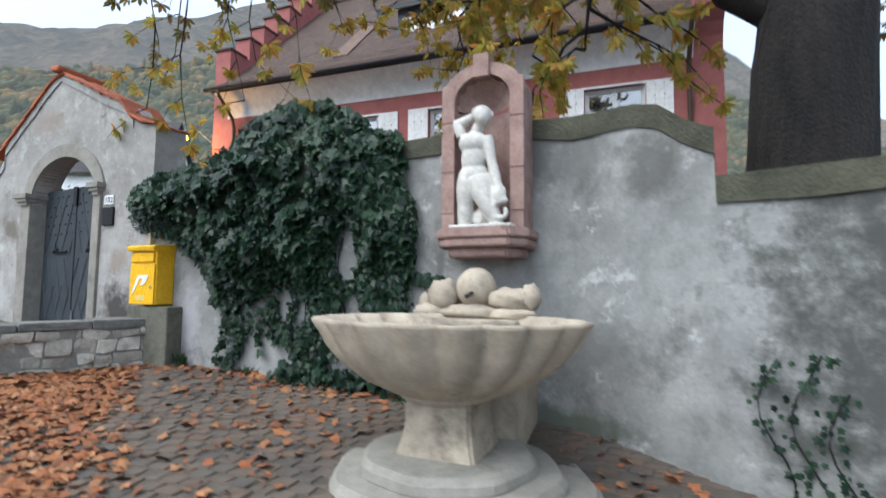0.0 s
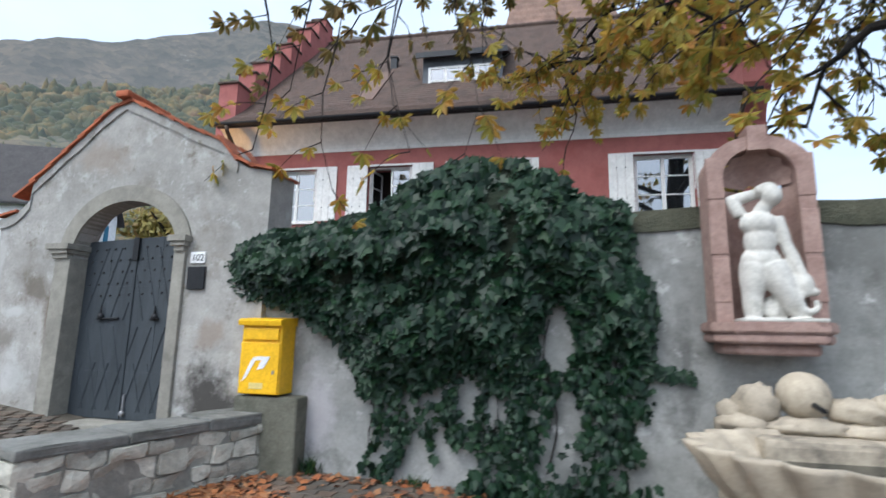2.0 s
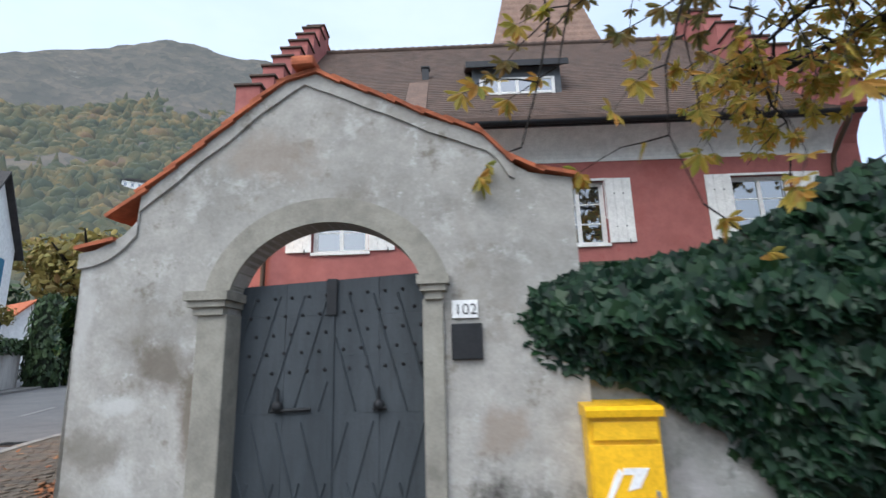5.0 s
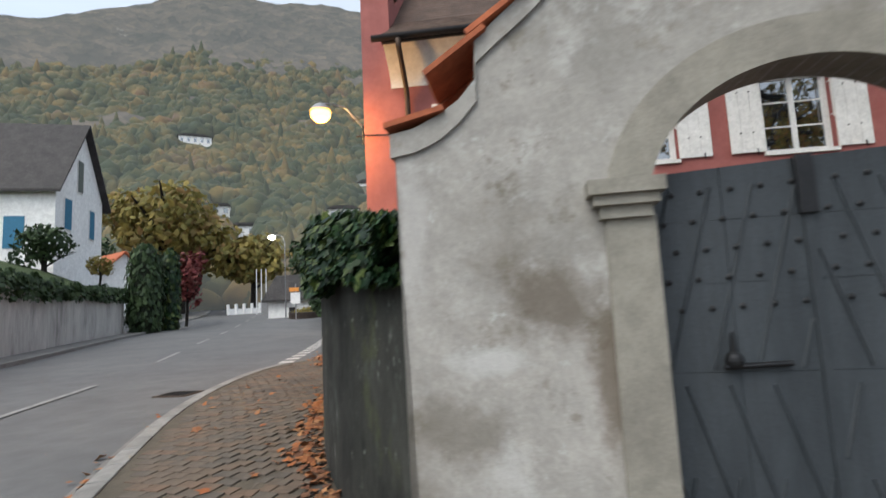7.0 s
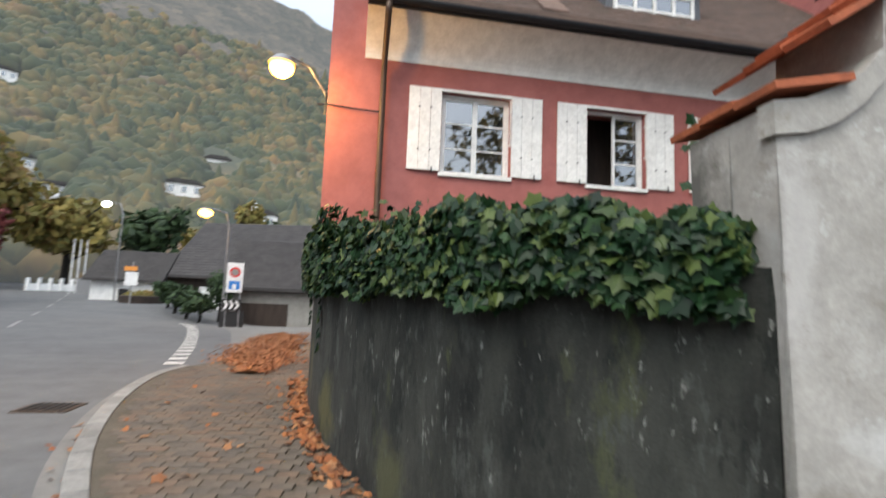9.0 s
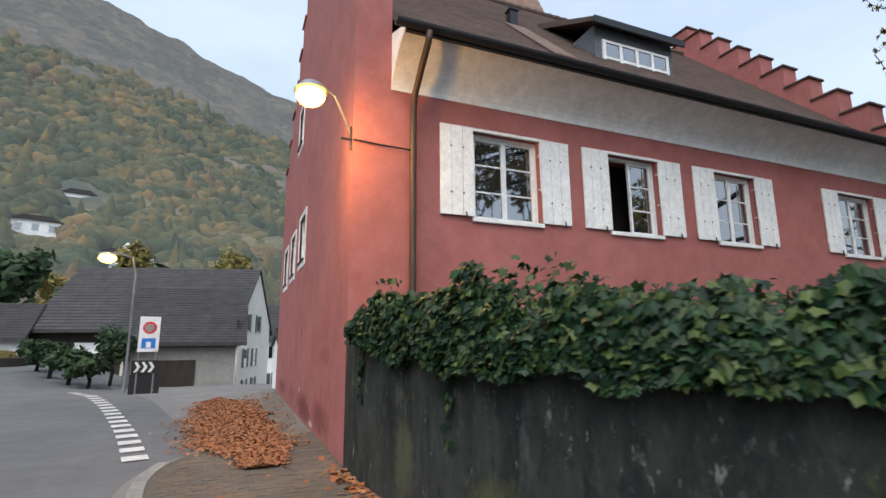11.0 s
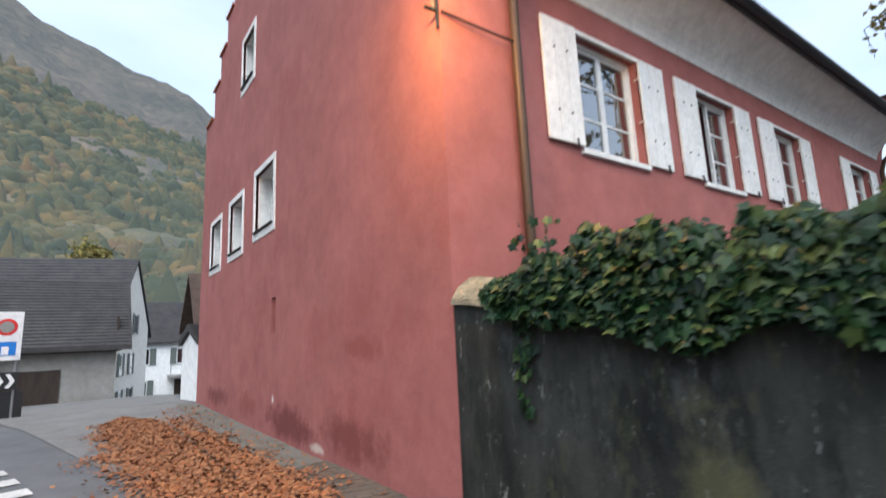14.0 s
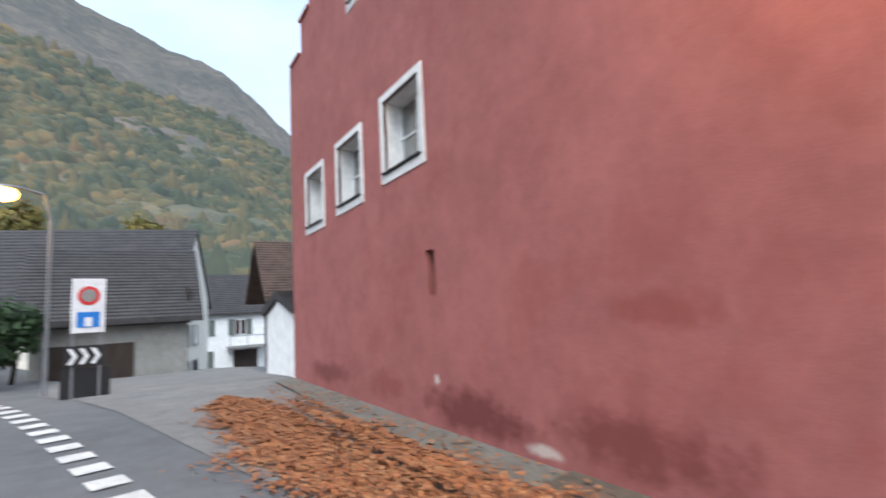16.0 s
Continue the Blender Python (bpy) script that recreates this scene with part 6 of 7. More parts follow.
column_hedge(-24.7, 31.9, 5.9, 2.3, HEDGE, "dark clipped thuja column beside the street", seed=3)
column_hedge(-24.3, 33.9, 5.7, 1.4, IVYLIGHT, "slim fresh-green thuja column beside the street", seed=4)
broad_tree(-25.4, 37.3, 6.4, 3.2, REDSHRUB, "dark red autumn shrub beside the street", 700, 0.38, 8)
broad_tree(-42, 58, 18, 19, YELLOWTREE, "large yellow-green autumn tree", 3200, 0.85, 9)
broad_tree(-33, 62, 11, 11, YELLOWTREE, "smaller yellow-green autumn tree at the bend", 1600, 0.8, 10)
rnd = random.Random(31)
for k in range(26):
    a = radians(rnd.uniform(8, 44))
    r = rnd.uniform(72, 120)
    x, y = -2 - r * math.sin(a), 2 + r * math.cos(a)
    broad_tree(x, y, rnd.uniform(9, 15) * (0.75 if math.degrees(a) < 18 else 1.0), rnd.uniform(8, 13), HEDGE if k % 3 else YELLOWTREE, "dark green wooded slope tree", 900, 0.9, 50 + k)
broad_tree(-14.2, 60, 7.5, 3.8, YELLOWTREE, "slender yellow-green tree on the slope", 900, 0.5, 90, z=5.5)
broad_tree(-5.6, 103, 20, 10, YELLOWTREE, "pale yellow-green tree above the farmhouse roof", 1500, 0.8, 91, z=2.0)
# low hedge and shrubs at the bend
for k, (x, y, h, w) in enumerate(((-11.4, 31.5, 1.5, 2.6), (-12.8, 34, 1.6, 2.8), (-10.3, 30.0, 1.3, 2.2), (-9.9, 32.2, 2.6, 2.4), (-14.2, 37, 1.4, 2.6))):
    broad_tree(x, y, h * 1.25, w, HEDGE, "low green shrub at the street corner", 500, 0.26, 120 + k)


def far_window(parent, m, x0, z0, x1, z1, shutter_mat=None, sw=0.5):
    """A small window on a wall that lies in the local x-z plane and faces -y."""
    w = part("window", boxed(x0, -0.05, z0, x1, 0.02, z1, 0, m), WHITE, parent)
    n = 2 if x1 - x0 > 0.8 else 1
    for i in range(n):
        a, b = x0 + (x1 - x0) * i / n + 0.06, x0 + (x1 - x0) * (i + 1) / n - 0.06
        part("pane", boxed(a, -0.06, z0 + 0.07, b, -0.052, z1 - 0.07, 0, m), GLASS, w)
    if shutter_mat:
        for a, b in ((x0 - sw - 0.03, x0 - 0.03), (x1 + 0.03, x1 + sw + 0.03)):
            part("shutter", boxed(a, -0.08, z0 - 0.03, b, -0.03, z1 + 0.03, 0, m), shutter_mat, w)


def gabled(name, label, m, w, d, z0, ze, zr, wall_mat, roof_mat, over=0.4, group=""):
    """A house with its gable in the local x-z plane (centre at x = 0, facing -y) and its ridge along y."""
    h = empty(name, label, "house", group)
    bm = bmesh.new()
    prism(bm, [(-w / 2, z0), (w / 2, z0), (w / 2, ze), (0, zr), (-w / 2, ze)], 0, d, "y", m)
    part("wall", bm, wall_mat, h)
    s = (zr - ze) / (w / 2)
    for sg in (-1, 1):
        bm = bmesh.new()
        e = w / 2 + over
        prism(bm, [(0, zr + 0.02), (sg * e, ze - s * over + 0.02), (sg * e, ze - s * over + 0.22), (0, zr + 0.24)], -over, d + over, "y", m)
        part("roof", bm, roof_mat, h)
    return h


# white house with blue shutters on the bank
WM = Matrix.Translation((-32.4, 34.8, 0)) @ pose(0, 0, 0, 0, 0, 90 + math.degrees(math.atan2(0.35, 0.94)))
white = gabled("white_house", "white gabled house with blue shutters on the bank", WM, 7.4, 11, 2.5, 11.3, 16.6, HOUSEWHITE, SLATEROOF, 0.5)
for x0, z0, x1, z1, sm in ((-2.6, 8.2, -1.5, 10.6, BLUESHUTTER), (1.3, 8.0, 2.2, 10.4, BLUESHUTTER), (-0.75, 11.3, 0.15, 13.9, None)):
    w = part("window", boxed(x0, -0.06, z0, x1, 0.02, z1, 0, WM), WHITE, white)
    part("shutter", boxed(x0 + 0.08, -0.10, z0 + 0.1, x1 - 0.08, -0.06, z1 - 0.1, 0, WM), sm or GREENSHUTTER, w)
SWM = WM @ pose(-3.7, 0, 0, 0, 0, -90)
for x in (-3.0, -7.0):
    w = part("window", boxed(x, -0.06, 6.8, x + 1.2, 0.02, 9.0, 0, SWM), BLUESHUTTER, white)
broad_tree(-29.0, 28.5, 4.2, 4.5, HEDGE, "round green shrub before the white house", 900, 0.3, 140, z=4.0)
broad_tree(-27.5, 31.2, 2.2, 2.2, YELLOWTREE, "small yellow shrub above the retaining wall", 400, 0.22, 141, z=4.0)
RM = Matrix.Translation((-38, 46, 0)) @ pose(0, 0, 0, 0, 0, 60)
gabled("red_roofed_house", "white house with red tiled roof behind the hedge", RM, 6, 9, 2, 5.2, 8.2, HOUSEWHITE, TERRACOTTA, 0.4)
# white garden wall with posts
gw = empty("garden_fence", "white garden wall with posts at the bend", "fence")
for k in range(7):
    x, y = -33.5 + k * 0.7, 57.0 + k * 0.55
    z = road_z(x, y)
    part("post", boxed(x - 0.14, y - 0.14, z - 1.0, x + 0.14, y + 0.14, z + 1.25, 0.03), HOUSEWHITE, gw)
bm = bmesh.new()
box(bm, 0, -0.08, -1.0, 5.4, 0.08, 0.72, pose(-33.5, 57.0, road_z(-33.5, 57), 0, 0, math.degrees(math.atan2(0.55, 0.7))))
part("fence_wall", bm, HOUSEWHITE, gw)

for k in range(3):
    bm = bmesh.new()
    x, y = -28.6 + k * 0.42, 54.5 + k * 0.3
    rod(bm, (x, y, road_z(x, y) - 0.5), (x, y, road_z(x, y) + 5.1), 0.07, 0.05, 8)
    tagged(part("flagpole", bm, SIGNWHITE), "slim white flagpole at the bend", "flagpole", "flagpoles")
bm = bmesh.new()
box(bm, -27.6, 53.6, 0, -26.4, 54.6, road_z(-27, 54) + 1.4)
tagged(part("street_cabinet", bm, STEEL), "pale grey street cabinet at the bend", "cabinet")
planter = empty("planter", "round street planter bed with pale plants", "planter")
bm = bmesh.new()
lathe(bm, [(1.5, road_z(-17, 42) - 0.3), (1.55, road_z(-17, 42) + 0.45), (1.35, road_z(-17, 42) + 0.5), (0.1, road_z(-17, 42) + 0.4)], 24, Matrix.Translation((-17.5, 42, 0)))
part("planter_rim", bm, DARKWOOD, planter)
v, f = leaf_mesh(crown(500, [((-17.5, 42, road_z(-17, 42) + 0.55), (1.3, 1.3, 0.35))], 0.22, 7), NEEDLE)
tagged(raw("plants", v, f, YELLOWTREE, planter), kind="stuff")


# long barn house, garage, white houses down the side street
def ridge_house(name, label, x0, x1, y0, y1, z0, ze, zr, wall_mat, roof_mat, over=0.5, over_x=0.4):
    """A house with its ridge along x."""
    h = empty(name, label, "house")
    bm = bmesh.new()
    prism(bm, [(y0, z0), (y1, z0), (y1, ze), ((y0 + y1) / 2, zr), (y0, ze)], x0, x1, "x")
    part("wall", bm, wall_mat, h)
    s = (zr - ze) / ((y1 - y0) / 2)
    for a, b in ((y0, -1), (y1, 1)):
        bm = bmesh.new()
        yc = (y0 + y1) / 2
        n = 22
        pts = []
        for i in range(n):
            u0, u1 = i / n, (i + 1) / n
            ya, yb = a + b * over + (yc - a - b * over) * u0, a + b * over + (yc - a - b * over) * u1
            za, zb = ze - s * over + (zr - ze + s * over) * u0, ze - s * over + (zr - ze + s * over) * u1
            pts += [(ya, za + 0.26), (yb - 0.004 * -b, zb + 0.20)]
        pts += [(yc, zr + 0.03), (a + b * over, ze - s * over + 0.03)]
        prism(bm, pts, x0 - over_x, x1 + over_x, "x")
        part("roof", bm, roof_mat, h)
    return h


barn = ridge_house("garage", "grey rendered garage with dark roof and brown door", -9.7, -4.4, 34, 40, -1.5, 2.55, 5.35, BARNWALL, SLATEROOF, 0.5, 0.55)
part("garage_door", boxed(-9.3, 33.93, -1.4, -6.35, 34.02, 1.38), DARKWOOD, barn, "dark brown garage door")
part("beam", boxed(-9.8, 33.6, 2.05, -4.3, 33.75, 2.30), DARKWOOD, barn)
part("gable_boards", boxed(-4.42, 34.2, 2.3, -4.34, 39.8, 3.6), DARKWOOD, barn)
farm = ridge_house("farmhouse", "long farmhouse with dark roof and cream gable end", -16.8, -3.4, 42, 52, -2.5, 3.8, 8.1, HOUSECREAM, SLATEROOF, 0.9, 0.12)
FMX = pose(-3.4, 42, 0, 0, 0, 90)
for x, z in ((1.5, 0.6), (4.2, 0.6), (1.8, 3.2), (5.0, 3.2), (4.4, -1.6), (1.6, -1.6)):
    far_window(farm, FMX, x, z, x + 0.8, z + 1.3, GREENSHUTTER, 0.4)
part("barn_front", boxed(-16.9, 41.9, 0, -11.0, 42.02, 3.2), DARKWOOD, farm)
part("white_panel", boxed(-14.0, 41.86, -0.4, -12.0, 41.95, 2.4), HOUSEWHITE, farm)
FARM_TURN = Matrix.Translation((-4.2, 42, 0)) @ pose(0, 0, 0, 0, 0, -15) @ Matrix.Translation((3.4, -42, 0))
farm.matrix_world = FARM_TURN
ann = ridge_house("annex", "small white outbuilding with brown roof", -22, -17.2, 44, 49, -0.5, 2.9, 4.9, HOUSEWHITE, SLATEROOF)
part("doorway", boxed(-20, 43.9, 0.2, -19.3, 44.02, 2.0), BLACK, ann)
wh = ridge_house("row_house", "white two-storey house with grey slate roof", -2.6, 7.5, 60, 69, -6, 2.9, 6.6, HOUSEWHITE, SLATEROOF, 0.4)
FWM = pose(-2.6, 60, 0)
for x, z in ((1.0, 0.8), (4.2, 0.8), (0.9, -2.0), (7.6, 0.8)):
    far_window(wh, FWM, x, z, x + 1.0, z + 1.4, GREENSHUTTER, 0.5)
part("balcony", boxed(0.9, 58.6, -0.4, 4.2, 60, -0.2), BARNWALL, wh)
for x in (1.0, 2.5, 4.1):
    part("rail_post", boxed(x - 0.03, 58.6, -0.2, x + 0.03, 58.66, 0.7), STEEL, wh)
part("rail", boxed(0.95, 58.6, 0.66, 4.15, 58.66, 0.72), STEEL, wh)
part("doorway", boxed(1.5, 59.9, -4.5, 3.6, 60.02, -0.6), DARKWOOD, wh)
shed = ridge_house("white_shed", "white outbuilding wall beside the red house", -3.0, -0.6, 22.4, 25.4, -0.8, 2.1, 2.5, HOUSEWHITE, SLATEROOF, 0.15, 0.1)
brown = ridge_house("brown_house", "brown timbered upper storey beyond the red house", -0.6, 5, 34, 37, -2, 3.8, 5.7, DARKWOOD, ROOF, 0.8, 0.8)
part("lower_front", boxed(-0.4, 33.6, -2, 5, 34.05, 3.2), HOUSEWHITE, brown)

# road sign at the side street
sp = empty("road_sign", "white parking zone sign with black chevron board", "road sign")
SGM = pose(-7.55, 23.4, 0, 0, 0, 8)
bm = bmesh.new()
for x in (0.05, 0.55):
    rod(bm, SGM @ Vector((x, 0.04, 0.2)), SGM @ Vector((x, 0.04, 3.1)), 0.03, 0.03, 8)
part("post", bm, STEEL, sp)
panel = part("sign_panel", boxed(0, -0.02, 1.90, 0.62, 0.02, 3.10, 0.01, SGM), SIGNWHITE, sp)
bm = bmesh.new()
ringp = [(0.31 + 0.21 * math.cos(a), 2.72 + 0.21 * math.sin(a)) for a in np.linspace(0, 6.2832, 25)[:-1]]
prism(bm, ringp, -0.028, -0.021, "y", SGM)
part("red_ring", bm, SIGNRED, panel)
bm = bmesh.new()
prism(bm, [(0.31 + 0.14 * math.cos(a), 2.72 + 0.14 * math.sin(a)) for a in np.linspace(0, 6.2832, 25)[:-1]], -0.034, -0.029, "y", SGM)
part("disc", bm, BARNWALL, panel)
part("blue_square", boxed(0.10, -0.030, 2.02, 0.52, -0.021, 2.36, 0, SGM), SIGNBLUE, panel)
part("white_figure", boxed(0.24, -0.036, 2.04, 0.38, -0.031, 2.24, 0, SGM), SIGNWHITE, panel)
cb = part("chevron_board", boxed(-0.10, -0.02, 1.18, 0.62, 0.02, 1.62, 0.01, SGM), BLACK, sp)
for k in range(3):
    bm = bmesh.new()
    x = -0.05 + 0.21 * k
    prism(bm, [(x, 1.23), (x + 0.09, 1.23), (x + 0.19, 1.40), (x + 0.09, 1.57), (x, 1.57), (x + 0.10, 1.40)], -0.030, -0.021, "y", SGM)
    part("chevron", bm, SIGNWHITE, cb)
part("board", boxed(-0.15, 0.03, 0.35, 0.75, 0.08, 1.15, 0, SGM), BLACK, sp)
s2 = empty("direction_sign", "white direction sign on a post at the bend", "road sign")
bm = bmesh.new()
rod(bm, (-17.2, 39, 0), (-17.2, 39, 3.8), 0.05, 0.05, 8)
part("post", bm, STEEL, s2)
part("sign_panel", boxed(-17.6, 38.9, 2.2, -16.8, 38.96, 3.1, 0.01), SIGNWHITE, s2)
part("top_panel", boxed(-17.7, 38.9, 3.2, -16.9, 38.96, 3.5, 0.01), plain("orange_sign", (0.75, 0.30, 0.06)), s2)

# ---------------------------------------------------------------- lamps
ORANGE = glowing("sodium_light", (1.0, 0.46, 0.045), 7.5)
COOL = glowing("white_light", (1.0, 0.93, 0.80), 16)


def lamp_light(name, at, colour, watts, spot=None, radius=0.12):
    l = bpy.data.lights.new(name, "SPOT" if spot else "POINT")
    l.energy, l.color, l.shadow_soft_size = watts, colour, radius
    if spot:
        l.spot_size, l.spot_blend = radians(spot), 0.7
    ob = new(name, l)
    ob.location = at
    return ob


lampa = empty("street_lamp", "lit orange street lamp on a bracket at the house corner", "street lamp", "street lamps")
LA = Vector((-3.82, 9.74, 5.32))
bm = bmesh.new()
tube(bm, [(-3.10, 10.42, 5.06), (-3.2, 10.33, 5.25), (-3.45, 10.08, 5.55), (-3.70, 9.85, 5.56), LA + Vector((0, 0, 0.20))], 0.018, 8)
part("bracket", bm, STEEL, lampa)
bm = bmesh.new()
lathe(bm, [(0.03, 0.22), (0.12, 0.17), (0.20, 0.08), (0.22, 0.05), (0.18, 0.05)], 20, Matrix.Translation(LA))
part("shade", bm, STEEL, lampa)
bm = bmesh.new()
blob(bm, LA, (0.19, 0.19, 0.15), seg=20, rings=12)
part("bulb", bm, ORANGE, lampa, "glowing orange lamp bowl", smooth=True)
lamp_light("lamp_glow", LA + Vector((0, 0, -0.20)), (1.0, 0.50, 0.15), 115, None, 0.12)
bm = bmesh.new()
tube(bm, [(-3.13, 10.27, 5.02), (-2.7, 10.24, 4.98), (-2.22, 10.20, 4.95)], 0.014, 6)
rod(bm, (-3.16, 10.30, 4.85), (-3.16, 10.30, 5.22), 0.016, 0.016, 8)
rod(bm, (-3.16, 10.30, 5.02), (-3.30, 10.30, 5.02), 0.02, 0.02, 8)
tagged(part("cable_hook", bm, IRON), "iron hook and cable on the house corner", "cable hook")

for (x, y, z), mat, label, col, wts in (((-9.2, 25.7, 5.5), ORANGE, "lit orange street lamp on a tall grey post", (1.0, 0.5, 0.12), 60), ((-20.6, 42.0, 8.2), COOL, "lit white street lamp on a tall grey post", (1.0, 0.92, 0.8), 60)):
    sl = empty("street_lamp", label, "street lamp", "street lamps")
    bm = bmesh.new()
    tube(bm, [(x + 0.9, y + 0.6, road_z(x, y) - 0.3), (x + 0.9, y + 0.6, z - 0.6), (x + 0.75, y + 0.5, z + 0.05), (x + 0.3, y + 0.2, z + 0.14), (x, y, z + 0.12)], [0.07, 0.05, 0.04, 0.035, 0.03], 10)
    part("post", bm, STEEL, sl)
    bm = bmesh.new()
    blob(bm, (x, y, z + 0.07), (0.34, 0.22, 0.08), seg=14, rings=8)
    part("head", bm, STEEL, sl, smooth=True)
    bm = bmesh.new()
    blob(bm, (x, y, z - 0.08), (0.30, 0.28, 0.2), seg=14, rings=8)
    part("bulb", bm, mat, sl, smooth=True)
    lamp_light("lamp_glow", (x, y, z - 0.34), col, wts, 130, 0.12)
wl = empty("wall_lamp", "small lit wall lamp on the cream gable", "wall lamp")
bm = bmesh.new()
blob(bm, (-3.55, 43.2, 2.2), (0.22, 0.22, 0.12), seg=12, rings=8)
part("bulb", bm, COOL, wl)
bm = bmesh.new()
rod(bm, (-3.8, 43.2, 2.35), (-3.5, 43.2, 2.30), 0.03, 0.03)
part("arm", bm, STEEL, wl)
wl.matrix_world = FARM_TURN

# ---------------------------------------------------------------- mountain
RID_A = [-180, -110, -80, -45, -26, -20, -8, -3, 3, 8, 20, 33, 40, 45, 50, 60, 90, 120, 180]
RID_E = [3, 4, 6, 9, 13.0, 16, 25.2, 26.4, 28.2, 30.4, 32.2, 32.0, 29.0, 27.8, 26.0, 22.5, 16, 8, 3]
verts, faces = [], []
na, nrad = 340, 110
azs = np.linspace(-130, 110, na)
rads = np.concatenate([np.linspace(75, 900, nrad - 12), np.linspace(960, 1500, 12)])
for a in azs:
    E = lerp(a, RID_A, RID_E)
    ca, sa = math.cos(radians(a)), math.sin(radians(a))
    for r in rads:
        u = max(0, (r - 75) / 825)
        x, y = -2 - r * sa, 3 + r * ca
        h = math.tan(radians(E)) * 900 * min(1.0, u) ** 1.5
        if u > 1:
            h *= max(0.3, 1 - (u - 1) * 0.8)
        rough = noise.fractal(Vector((x, y, 0)) * 0.006, 0.8, 2.0, 6) * 34 * min(1, u * 2.2) * (1 if u < 0.9 else max(0.12, 1 - (u - 0.9) * 6))
        crownz = noise.noise(Vector((x, y, 0)) * 0.13) * 3.2 + noise.noise(Vector((x, y, 7)) * 0.31) * 1.8
        verts.append((x, y, -1.0 + h + rough + crownz * min(1, u * 14) * min(1.0, 0.45 + u)))
for i in range(na - 1):
    for j in range(nrad - 1):
        k = i * nrad + j
        faces.append((k, k + nrad, k + nrad + 1, k + 1))
tagged(raw("backdrop", verts, faces, FOREST, smooth=True), "wooded mountain side in autumn colours, haze given as a faint glow", "mountain", kind="structure")


def hill_height(x, y):
    r, a = math.hypot(x + 2, y - 3), math.degrees(math.atan2(-(x + 2), y - 3))
    return -1.0 + math.tan(radians(lerp(a, RID_A, RID_E))) * 900 * min(1.0, max(0, (r - 75) / 825)) ** 1.5


CLEARINGS = []


def hill_house(az, el, r, w, h, label, gable=True):
    x, y = -2 - r * math.sin(radians(az)), 2 + r * math.cos(radians(az))
    for r in range(110, 700, 4):
        x, y = -2 - r * math.sin(radians(az)), 2 + r * math.cos(radians(az))
        if hill_height(x, y) + 4 > 1.65 + r * math.tan(radians(el)):
            break
    z = 1.65 + r * math.tan(radians(el))
    CLEARINGS.append((az, el, r, math.degrees(w / 2 / r) + 0.6))
    m = pose(x, y, 0, 0, 0, az)
    t = empty("hill_house", label, "house", "houses on the slope")
    part("wall", boxed(-w / 2, 0, z - 9, w / 2, 8, z + h, 0, m), HOUSEWHITE, t)
    bm = bmesh.new()
    prism(bm, [(-w / 2 - 0.6, z + h), (w / 2 + 0.6, z + h), (w * 0.28, z + h * 1.35), (-w * 0.28, z + h * 1.35)], -0.6, 8.5, "y", m)
    part("roof", bm, SLATEROOF, t)
    if gable:
        bm = bmesh.new()
        g = w * 0.2
        prism(bm, [(-g, z), (g, z), (g, z + h), (0, z + h * 1.75), (-g, z + h)], -2, 6, "y", m)
        part("front_gable", bm, HOUSEWHITE, t)
    n = max(2, int(w / 4))
    for i in range(n):
        x0 = -w / 2 + w * (i + 0.3) / n
        part("window", boxed(x0, -0.1 if not gable else -2.1 if abs(x0 + 0.6) < w * 0.18 else -0.1, z + h * 0.25, x0 + w * 0.4 / n, 0.05, z + h * 0.75, 0, m), GLASS, t)


hill_house(11.0, 7.4, 170, 14, 4.6, "white villa with gabled front on the wooded slope")
hill_house(33.5, 17.6, 320, 20, 5, "white house high on the wooded slope", False)
hill_house(18.0, 10.0, 215, 13, 4.5, "pale house among trees on the slope", False)
hill_house(28.5, 8.4, 190, 9, 3.2, "white house low on the wooded slope", False)
hill_house(31.0, 10.5, 230, 8, 3.5, "pale house among trees on the slope", False)
hill_house(15.0, 12.8, 260, 13, 6, "pale house among trees on the slope", False)

